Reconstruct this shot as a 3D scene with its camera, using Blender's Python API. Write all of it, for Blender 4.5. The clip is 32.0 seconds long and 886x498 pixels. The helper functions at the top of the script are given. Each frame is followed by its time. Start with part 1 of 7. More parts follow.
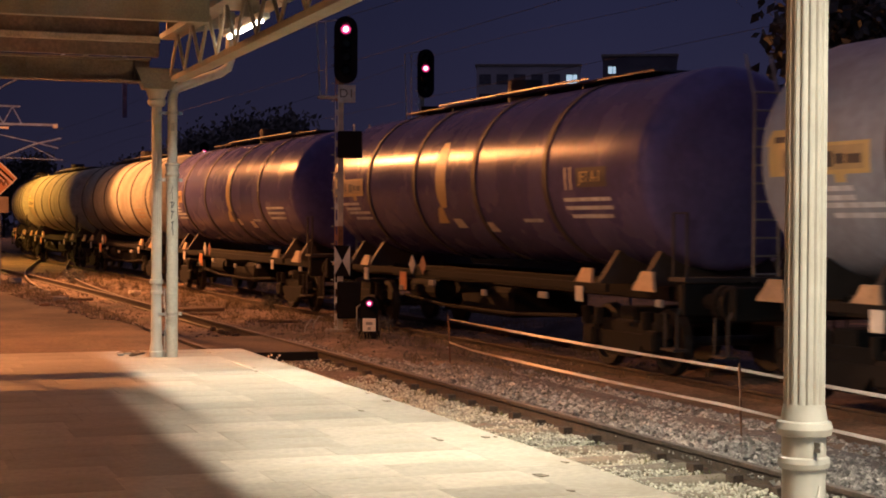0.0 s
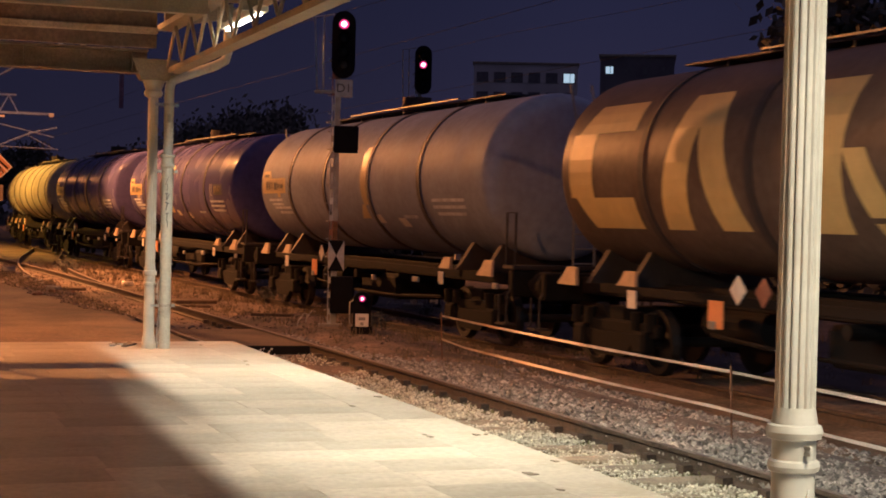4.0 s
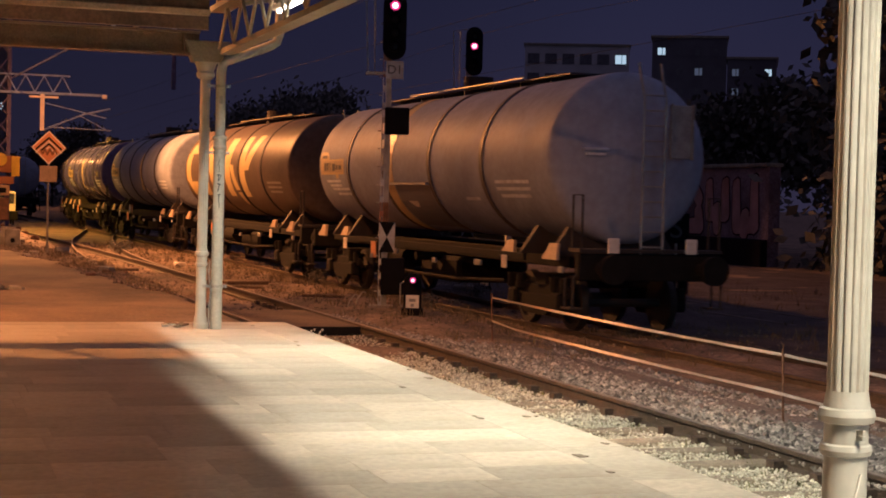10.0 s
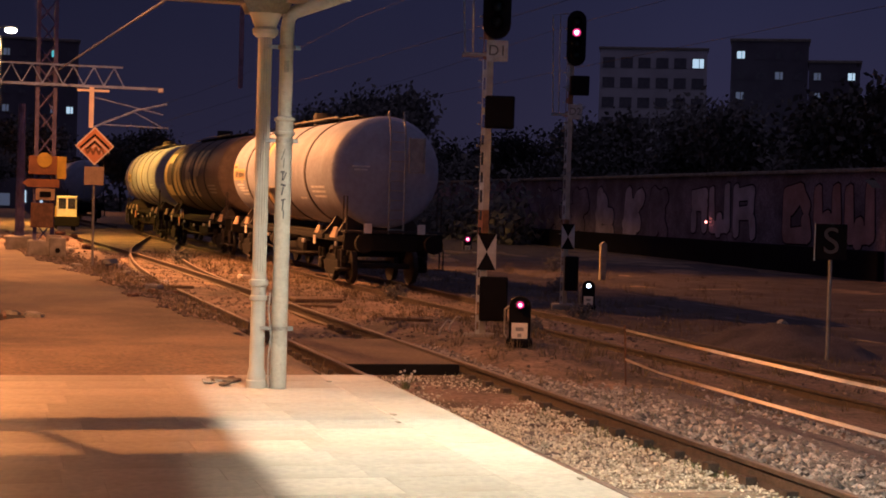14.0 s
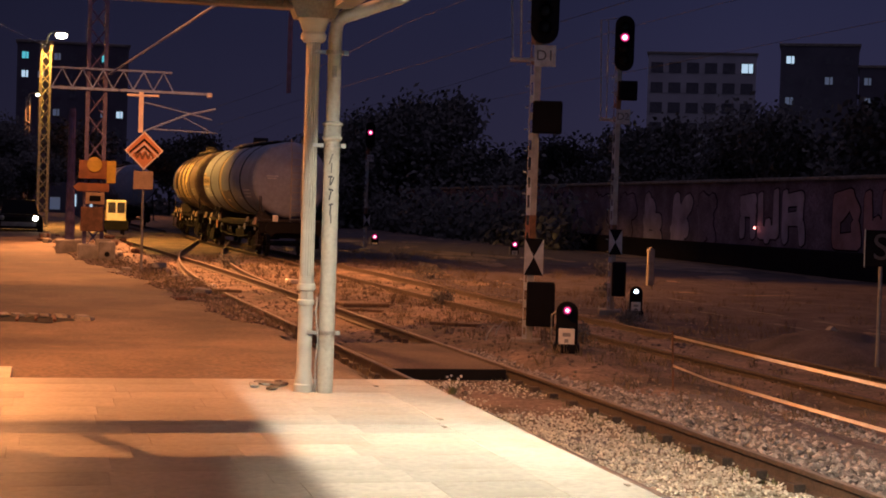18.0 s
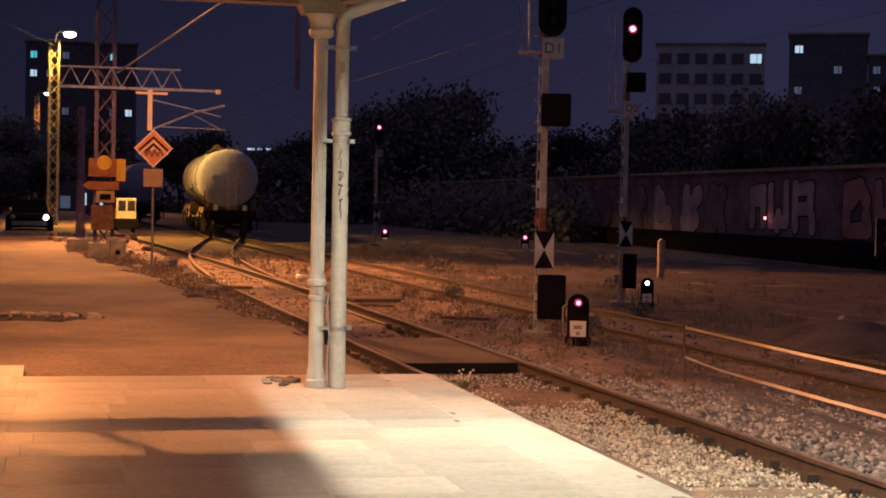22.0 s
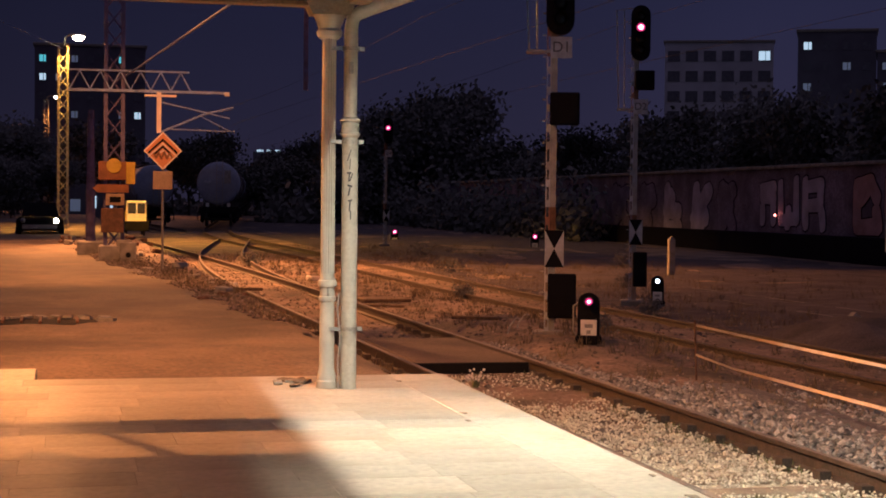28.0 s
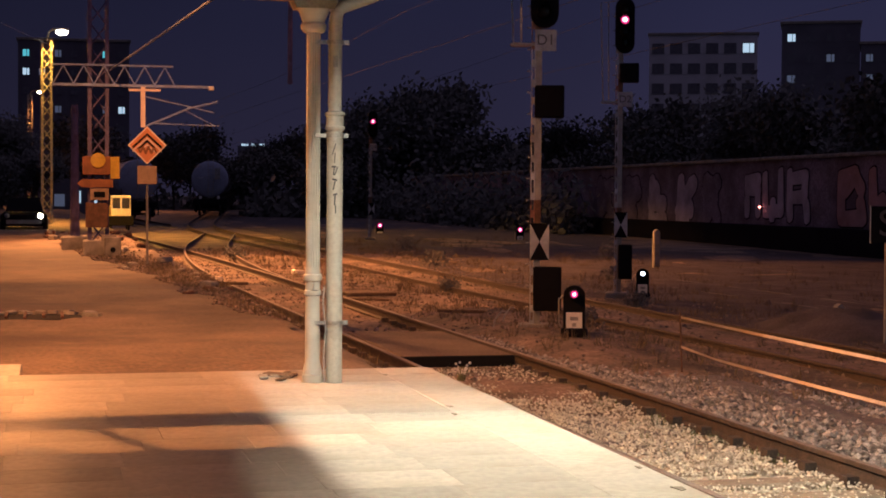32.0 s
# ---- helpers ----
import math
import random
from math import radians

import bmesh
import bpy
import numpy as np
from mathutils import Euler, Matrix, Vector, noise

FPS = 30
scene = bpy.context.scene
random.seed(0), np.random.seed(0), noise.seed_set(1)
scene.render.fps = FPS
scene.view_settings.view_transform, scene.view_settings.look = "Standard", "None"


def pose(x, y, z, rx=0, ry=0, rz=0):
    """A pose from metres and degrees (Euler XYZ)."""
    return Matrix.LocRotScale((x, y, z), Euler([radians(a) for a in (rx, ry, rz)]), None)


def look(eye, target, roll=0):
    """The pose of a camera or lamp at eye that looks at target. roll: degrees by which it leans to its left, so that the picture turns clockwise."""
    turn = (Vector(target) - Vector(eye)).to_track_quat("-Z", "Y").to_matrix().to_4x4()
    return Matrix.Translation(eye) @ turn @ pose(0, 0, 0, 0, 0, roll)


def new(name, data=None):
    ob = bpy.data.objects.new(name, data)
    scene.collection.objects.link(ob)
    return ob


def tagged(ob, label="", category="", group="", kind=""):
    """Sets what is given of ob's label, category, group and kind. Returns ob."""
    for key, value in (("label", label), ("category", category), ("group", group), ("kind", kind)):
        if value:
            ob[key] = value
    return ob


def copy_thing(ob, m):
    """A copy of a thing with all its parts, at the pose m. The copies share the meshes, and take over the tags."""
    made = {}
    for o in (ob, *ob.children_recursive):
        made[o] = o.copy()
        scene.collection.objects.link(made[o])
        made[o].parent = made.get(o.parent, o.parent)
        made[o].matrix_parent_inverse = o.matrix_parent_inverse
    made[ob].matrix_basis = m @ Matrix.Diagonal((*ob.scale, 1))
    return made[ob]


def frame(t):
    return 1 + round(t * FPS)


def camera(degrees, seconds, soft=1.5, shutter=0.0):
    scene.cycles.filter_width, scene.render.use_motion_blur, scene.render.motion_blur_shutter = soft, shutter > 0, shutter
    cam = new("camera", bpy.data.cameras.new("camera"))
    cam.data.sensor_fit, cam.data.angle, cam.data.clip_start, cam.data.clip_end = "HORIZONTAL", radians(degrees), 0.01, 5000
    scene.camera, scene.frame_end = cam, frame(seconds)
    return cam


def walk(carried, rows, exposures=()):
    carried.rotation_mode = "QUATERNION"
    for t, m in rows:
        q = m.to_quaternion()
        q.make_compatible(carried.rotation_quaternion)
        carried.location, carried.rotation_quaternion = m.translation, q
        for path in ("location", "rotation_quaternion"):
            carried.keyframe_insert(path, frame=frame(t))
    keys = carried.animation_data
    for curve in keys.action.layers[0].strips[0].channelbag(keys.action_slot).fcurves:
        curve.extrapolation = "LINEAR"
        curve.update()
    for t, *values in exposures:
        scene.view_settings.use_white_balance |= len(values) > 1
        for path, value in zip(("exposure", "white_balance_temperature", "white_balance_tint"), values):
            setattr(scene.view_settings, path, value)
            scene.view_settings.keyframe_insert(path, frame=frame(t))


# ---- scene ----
# ---- camera ----
cam = camera(30.76, 32.0, soft=1.8, shutter=0.5)
PATH = [
    (0, pose(-0.715, -3.867, 1.839, 89.125, 0, -19.725) @ pose(0, 0, 0, 0, 0, 0.276)),
    (0.5, pose(-0.715, -3.867, 1.839, 89.019, 0, -19.975) @ pose(0, 0, 0, 0, 0, 0.625)),
    (1, pose(-0.715, -3.867, 1.839, 88.947, 0, -19.779) @ pose(0, 0, 0, 0, 0, 0.737)),
    (1.5, pose(-0.715, -3.867, 1.839, 88.937, 0, -19.458) @ pose(0, 0, 0, 0, 0, 0.705)),
    (2, pose(-0.715, -3.867, 1.839, 88.947, 0, -19.284) @ pose(0, 0, 0, 0, 0, 0.798)),
    (2.5, pose(-0.715, -3.867, 1.839, 88.886, 0, -19.166) @ pose(0, 0, 0, 0, 0, 0.915)),
    (3, pose(-0.715, -3.867, 1.839, 88.887, 0, -19.558) @ pose(0, 0, 0, 0, 0, 1.185)),
    (3.5, pose(-0.715, -3.867, 1.839, 88.952, 0, -19.965) @ pose(0, 0, 0, 0, 0, 1.361)),
    (5.5, pose(-0.715, -3.867, 1.839, 89.170, 0, -19.566) @ pose(0, 0, 0, 0, 0, 1.485)),
    (6, pose(-0.715, -3.867, 1.839, 89.133, 0, -19.394) @ pose(0, 0, 0, 0, 0, 1.467)),
    (6.5, pose(-0.715, -3.867, 1.839, 89.104, 0, -19.185) @ pose(0, 0, 0, 0, 0, 1.494)),
    (7, pose(-0.715, -3.867, 1.839, 89.044, 0, -19.017) @ pose(0, 0, 0, 0, 0, 1.554)),
    (7.5, pose(-0.715, -3.867, 1.839, 89.000, 0, -18.884) @ pose(0, 0, 0, 0, 0, 1.454)),
    (8, pose(-0.715, -3.867, 1.839, 88.870, 0, -18.758) @ pose(0, 0, 0, 0, 0, 1.529)),
    (8.5, pose(-0.715, -3.867, 1.839, 88.716, 0, -18.601) @ pose(0, 0, 0, 0, 0, 1.455)),
    (9, pose(-0.715, -3.867, 1.839, 88.593, 0, -18.392) @ pose(0, 0, 0, 0, 0, 1.506)),
    (9.5, pose(-0.715, -3.867, 1.839, 88.422, 0, -18.215) @ pose(0, 0, 0, 0, 0, 1.515)),
    (10, pose(-0.715, -3.867, 1.839, 88.316, 0, -18.154) @ pose(0, 0, 0, 0, 0, 1.496)),
    (10.5, pose(-0.715, -3.867, 1.839, 88.126, 0, -17.998) @ pose(0, 0, 0, 0, 0, 1.524)),
    (11, pose(-0.715, -3.867, 1.839, 87.938, 0, -17.753) @ pose(0, 0, 0, 0, 0, 1.367)),
    (11.5, pose(-0.609, -3.304, 1.839, 87.899, 0, -17.460) @ pose(0, 0, 0, 0, 0, 1.304)),
    (12, pose(-0.443, -2.427, 1.839, 87.940, 0, -16.823) @ pose(0, 0, 0, 0, 0, 1.165)),
    (12.5, pose(-0.167, -0.964, 1.839, 87.911, 0, -15.983) @ pose(0, 0, 0, 0, 0, 0.996)),
    (13, pose(0.135, 0.633, 1.839, 88.022, 0, -15.946) @ pose(0, 0, 0, 0, 0, 1.030)),
    (13.5, pose(0.135, 0.633, 1.839, 88.314, 0, -15.794) @ pose(0, 0, 0, 0, 0, 1.329)),
    (14, pose(0.135, 0.633, 1.839, 88.473, 0, -15.695) @ pose(0, 0, 0, 0, 0, 1.678)),
    (14.5, pose(0.135, 0.633, 1.839, 88.558, 0, -15.457) @ pose(0, 0, 0, 0, 0, 1.891)),
    (16.5, pose(0.135, 0.633, 1.839, 88.629, 0, -14.417) @ pose(0, 0, 0, 0, 0, 1.989)),
    (17, pose(0.135, 0.633, 1.839, 88.616, 0, -14.237) @ pose(0, 0, 0, 0, 0, 1.955)),
    (17.5, pose(0.135, 0.633, 1.839, 88.620, 0, -14.094) @ pose(0, 0, 0, 0, 0, 1.887)),
    (18, pose(0.135, 0.633, 1.839, 88.599, 0, -14.015) @ pose(0, 0, 0, 0, 0, 1.824)),
    (18.5, pose(0.135, 0.633, 1.839, 88.570, 0, -13.968) @ pose(0, 0, 0, 0, 0, 1.766)),
    (19, pose(0.135, 0.633, 1.839, 88.530, 0, -13.936) @ pose(0, 0, 0, 0, 0, 1.679)),
    (19.5, pose(0.135, 0.633, 1.839, 88.498, 0, -13.895) @ pose(0, 0, 0, 0, 0, 1.609)),
    (20, pose(0.135, 0.633, 1.839, 88.432, 0, -13.873) @ pose(0, 0, 0, 0, 0, 1.443)),
    (20.5, pose(0.135, 0.633, 1.839, 88.436, 0, -13.851) @ pose(0, 0, 0, 0, 0, 1.436)),
    (21, pose(0.135, 0.633, 1.839, 88.413, 0, -13.774) @ pose(0, 0, 0, 0, 0, 1.289)),
    (21.5, pose(0.135, 0.633, 1.839, 88.395, 0, -13.720) @ pose(0, 0, 0, 0, 0, 1.219)),
    (22, pose(0.135, 0.633, 1.839, 88.379, 0, -13.653) @ pose(0, 0, 0, 0, 0, 1.117)),
    (22.5, pose(0.135, 0.633, 1.839, 88.429, 0, -13.602) @ pose(0, 0, 0, 0, 0, 1.085)),
    (23, pose(0.135, 0.633, 1.839, 88.555, 0, -13.573) @ pose(0, 0, 0, 0, 0, 1.100)),
    (23.5, pose(0.135, 0.633, 1.839, 88.606, 0, -13.476) @ pose(0, 0, 0, 0, 0, 1.054)),
    (24, pose(0.135, 0.633, 1.839, 88.606, 0, -13.445) @ pose(0, 0, 0, 0, 0, 0.961)),
    (24.5, pose(0.135, 0.633, 1.839, 88.614, 0, -13.423) @ pose(0, 0, 0, 0, 0, 0.889)),
    (25, pose(0.135, 0.633, 1.839, 88.532, 0, -13.391) @ pose(0, 0, 0, 0, 0, 0.794)),
    (25.5, pose(0.135, 0.633, 1.839, 88.415, 0, -13.385) @ pose(0, 0, 0, 0, 0, 0.767)),
    (27.5, pose(0.135, 0.633, 1.839, 88.282, 0, -13.331) @ pose(0, 0, 0, 0, 0, 0.644)),
    (28, pose(0.135, 0.633, 1.839, 88.370, 0, -13.301) @ pose(0, 0, 0, 0, 0, 0.618)),
    (28.5, pose(0.135, 0.633, 1.839, 88.407, 0, -13.284) @ pose(0, 0, 0, 0, 0, 0.563)),
    (29, pose(0.135, 0.633, 1.839, 88.397, 0, -13.265) @ pose(0, 0, 0, 0, 0, 0.504)),
    (29.5, pose(0.135, 0.633, 1.839, 88.360, 0, -13.259) @ pose(0, 0, 0, 0, 0, 0.454)),
    (30, pose(0.135, 0.633, 1.839, 88.338, 0, -13.261) @ pose(0, 0, 0, 0, 0, 0.393)),
    (30.5, pose(0.135, 0.633, 1.839, 88.334, 0, -13.321) @ pose(0, 0, 0, 0, 0, 0.432)),
    (31, pose(0.135, 0.633, 1.839, 88.327, 0, -13.486) @ pose(0, 0, 0, 0, 0, 0.392)),
    (31.5, pose(0.135, 0.633, 1.839, 88.257, 0, -13.680) @ pose(0, 0, 0, 0, 0, 0.407)),
    (32, pose(0.135, 0.633, 1.839, 88.139, 0, -13.826) @ pose(0, 0, 0, 0, 0, 0.370)),
]
walk(cam, PATH, [(0.0, 0.17, 6230, 13), (11.2, 0.17, 6230, 13), (13.0, 0.31, 6130, 14), (32.0, 0.31, 6130, 14)])

# ---- world and lights ----
world = bpy.data.worlds.new("night_sky")
scene.world = world
world.use_nodes = True
wn = world.node_tree.nodes
wl = world.node_tree.links
wn.clear()
w_out = wn.new("ShaderNodeOutputWorld")
w_bg = wn.new("ShaderNodeBackground")
w_tc = wn.new("ShaderNodeTexCoord")
w_sep = wn.new("ShaderNodeSeparateXYZ")
w_ramp = wn.new("ShaderNodeValToRGB")
w_ramp.color_ramp.elements[0].position = 0.0
w_ramp.color_ramp.elements[0].color = (0.0160, 0.0135, 0.0275, 1)
w_ramp.color_ramp.elements[1].position = 0.22
w_ramp.color_ramp.elements[1].color = (0.0068, 0.0086, 0.0245, 1)
w_top = w_ramp.color_ramp.elements.new(0.8)
w_top.color = (0.0900, 0.0690, 0.1080, 1)
w_noise = wn.new("ShaderNodeTexNoise")
w_noise.inputs["Scale"].default_value = 3.0
w_noise.inputs["Detail"].default_value = 5.0
w_mix = wn.new("ShaderNodeMix")
w_mix.data_type = "RGBA"
w_mix.blend_type = "MULTIPLY"
w_mix.inputs["Factor"].default_value = 0.45
wl.new(w_tc.outputs["Generated"], w_sep.inputs[0])
wl.new(w_sep.outputs["Z"], w_ramp.inputs[0])
wl.new(w_tc.outputs["Generated"], w_noise.inputs["Vector"])
wl.new(w_ramp.outputs[0], w_mix.inputs[6])
wl.new(w_noise.outputs["Fac"], w_mix.inputs[7])
wl.new(w_mix.outputs[2], w_bg.inputs[0])
# the glow of the town grows towards the east
w_glow = wn.new("ShaderNodeMapRange")
w_glow.inputs["From Min"].default_value, w_glow.inputs["From Max"].default_value = -0.05, 0.42
w_glow.inputs["To Min"].default_value, w_glow.inputs["To Max"].default_value = 1.0, 1.85
wl.new(w_sep.outputs["X"], w_glow.inputs["Value"])
wl.new(w_glow.outputs[0], w_bg.inputs[1])
wl.new(w_bg.outputs[0], w_out.inputs[0])


def lamp(name, kind, place, target, power, colour, size=0.3, size_y=None, cone=None, blend=0.4, spread=180):
    data = bpy.data.lights.new(name, kind)
    data.energy, data.color = power, colour
    if kind == "AREA":
        data.shape = "RECTANGLE"
        data.size, data.size_y = size, size_y or size
        data.spread = radians(spread)
    elif kind == "SPOT":
        data.shadow_soft_size, data.spot_size, data.spot_blend = size, radians(cone), blend
    else:
        data.shadow_soft_size = size
    ob = new(name, data)
    ob.matrix_basis = look(place, target)
    return ob


SODIUM = (1.0, 0.35, 0.095)
WHITE = (1.0, 0.90, 0.67)
WARM = (1.0, 0.42, 0.16)
COOL = (0.62, 0.74, 1.0)
# white tubes on the track side of the canopy girder
TUBES = (-8.6, -1.3, 4.6, 9.1)
for y in TUBES:
    lamp("tube_light", "AREA", (2.205, y, 3.40), (3.3, y, 0.6), 186, WHITE, 1.25, 0.014, spread=152)
    # unseen orange row, added to lift the dark left paving
    lamp("tube_light", "AREA", (-5.695, y, 3.40), (-5.2, y, 0.5), 390, WARM, 1.25, 0.06, spread=126)
# sodium lamps on the masts of the yard
lamp("sodium_light", "SPOT", (-1.9, 13.9, 6.85), (-1.1, 14.6, 0), 3450, SODIUM, 0.05, cone=143, blend=0.55)
lamp("sodium_light", "SPOT", (-1.0, 45.0, 14.3), (4.4, 47.5, 0.8), 15500, SODIUM, 0.16, cone=82, blend=0.6)
lamp("sodium_light", "SPOT", (-1.0, 26.0, 14.3), (1.6, 32.0, 1.2), 9000, SODIUM, 0.16, cone=55, blend=0.3)
# unseen floodlight, added to brighten the wagon sides from the north
lamp("flood_light", "SPOT", (-2.4, 60.0, 12.0), (12.0, 40.0, 2.0), 36000, SODIUM, 0.16, cone=68, blend=0.35)
lamp("yard_light", "SPOT", (0.84, 78.4, 9.3), (2.4, 78.7, 0.0), 19000, (1.0, 0.45, 0.065), 0.2, cone=134, blend=0.2)
lamp("sodium_light", "SPOT", (-0.52, 172.6, 12.2), (1.5, 166.0, 0), 10000, SODIUM, 0.2, cone=130)
# unseen cool light from behind, added to tint the wagon ends
lamp("cool_rear_light", "AREA", (7.6, -24.0, 6.5), (12.0, 14.0, 1.5), 400, (0.20, 0.60, 1.0), 1.2, 0.5)
# unseen lamp beyond the trees, added to brighten the pale facade
lamp("facade_light", "AREA", (92.0, 205.0, 9.0), (103.0, 250.0, 22.0), 120, COOL, 1.0, 1.0)


# ---- materials ----
def mat(name, colour, rough=0.7, metal=0.0, scale=6.0, vary=0.35, fine=60.0, bump=0.25, stain=None, stain_scale=1.2,
        stain_amount=0.5, random_piece=0.0, coat=0.0, spec=0.5, bump_dist=0.01):
    m = bpy.data.materials.new(name)
    m.use_nodes = True
    n, l = m.node_tree.nodes, m.node_tree.links
    b = n["Principled BSDF"]
    tc = n.new("ShaderNodeTexCoord")
    n1 = n.new("ShaderNodeTexNoise")
    n1.inputs["Scale"].default_value, n1.inputs["Detail"].default_value = scale, 6.0
    n2 = n.new("ShaderNodeTexNoise")
    n2.inputs["Scale"].default_value, n2.inputs["Detail"].default_value = fine, 3.0
    l.new(tc.outputs["Object"], n1.inputs["Vector"])
    l.new(tc.outputs["Object"], n2.inputs["Vector"])
    ramp = n.new("ShaderNodeValToRGB")
    c = Vector(colour)
    lo, hi = c * (1 - vary), c * (1 + vary * 0.7)
    ramp.color_ramp.elements[0].position, ramp.color_ramp.elements[1].position = 0.32, 0.70
    ramp.color_ramp.elements[0].color = (*lo, 1)
    ramp.color_ramp.elements[1].color = (*[min(v, 0.95) for v in hi], 1)
    l.new(n1.outputs["Fac"], ramp.inputs[0])
    col = ramp.outputs[0]
    mx = n.new("ShaderNodeMix")
    mx.data_type, mx.blend_type = "RGBA", "OVERLAY"
    mx.inputs["Factor"].default_value = 0.75 * vary
    l.new(col, mx.inputs[6])
    grain = n.new("ShaderNodeMapRange")
    grain.inputs["From Min"].default_value, grain.inputs["From Max"].default_value = 0.30, 0.70
    l.new(n2.outputs["Fac"], grain.inputs["Value"])
    l.new(grain.outputs[0], mx.inputs[7])
    col = mx.outputs[2]
    if stain:
        n3 = n.new("ShaderNodeTexNoise")
        n3.inputs["Scale"].default_value, n3.inputs["Detail"].default_value = stain_scale, 8.0
        n3.inputs["Roughness"].default_value = 0.65
        l.new(tc.outputs["Object"], n3.inputs["Vector"])
        r3 = n.new("ShaderNodeValToRGB")
        r3.color_ramp.elements[0].position, r3.color_ramp.elements[1].position = 0.48, 0.66
        l.new(n3.outputs["Fac"], r3.inputs[0])
        mu = n.new("ShaderNodeMath")
        mu.operation = "MULTIPLY"
        mu.inputs[1].default_value = stain_amount
        l.new(r3.outputs[0], mu.inputs[0])
        ms = n.new("ShaderNodeMix")
        ms.data_type = "RGBA"
        l.new(mu.outputs[0], ms.inputs["Factor"])
        l.new(col, ms.inputs[6])
        ms.inputs[7].default_value = (*stain, 1)
        col = ms.outputs[2]
    if random_piece:
        oi = n.new("ShaderNodeObjectInfo")
        geo = n.new("ShaderNodeNewGeometry")
        ad = n.new("ShaderNodeMath")
        ad.operation = "ADD"
        l.new(oi.outputs["Random"], ad.inputs[0])
        l.new(geo.outputs["Random Per Island"], ad.inputs[1])
        fr = n.new("ShaderNodeMath")
        fr.operation = "FRACT"
        l.new(ad.outputs[0], fr.inputs[0])
        mr = n.new("ShaderNodeMapRange")
        mr.inputs["To Min"].default_value, mr.inputs["To Max"].default_value = 1 - random_piece, 1 + random_piece * 0.6
        l.new(fr.outputs[0], mr.inputs["Value"])
        hv = n.new("ShaderNodeHueSaturation")
        l.new(mr.outputs[0], hv.inputs["Value"])
        l.new(col, hv.inputs["Color"])
        col = hv.outputs[0]
    l.new(col, b.inputs["Base Color"])
    rr = n.new("ShaderNodeMapRange")
    rr.inputs["To Min"].default_value, rr.inputs["To Max"].default_value = max(rough - 0.12, 0.03), min(rough + 0.12, 1)
    l.new(n1.outputs["Fac"], rr.inputs["Value"])
    l.new(rr.outputs[0], b.inputs["Roughness"])
    b.inputs["Metallic"].default_value = metal
    b.inputs["Specular IOR Level"].default_value = spec
    b.inputs["Coat Weight"].default_value = coat
    if bump:
        bp = n.new("ShaderNodeBump")
        bp.inputs["Strength"].default_value, bp.inputs["Distance"].default_value = bump, bump_dist
        l.new(n2.outputs["Fac"], bp.inputs["Height"])
        l.new(bp.outputs[0], b.inputs["Normal"])
    return m


def glow(name, colour, strength):
    m = bpy.data.materials.new(name)
    m.use_nodes = True
    b = m.node_tree.nodes["Principled BSDF"]
    b.inputs["Base Color"].default_value = (*[min(v, 0.8) for v in colour], 1)
    b.inputs["Emission Color"].default_value = (*colour, 1)
    b.inputs["Emission Strength"].default_value = strength
    return m


def glass(name, colour):
    m = bpy.data.materials.new(name)
    m.use_nodes = True
    b = m.node_tree.nodes["Principled BSDF"]
    b.inputs["Base Color"].default_value = (*colour, 1)
    b.inputs["Roughness"].default_value = 0.08
    b.inputs["Transmission Weight"].default_value = 0.6
    return m


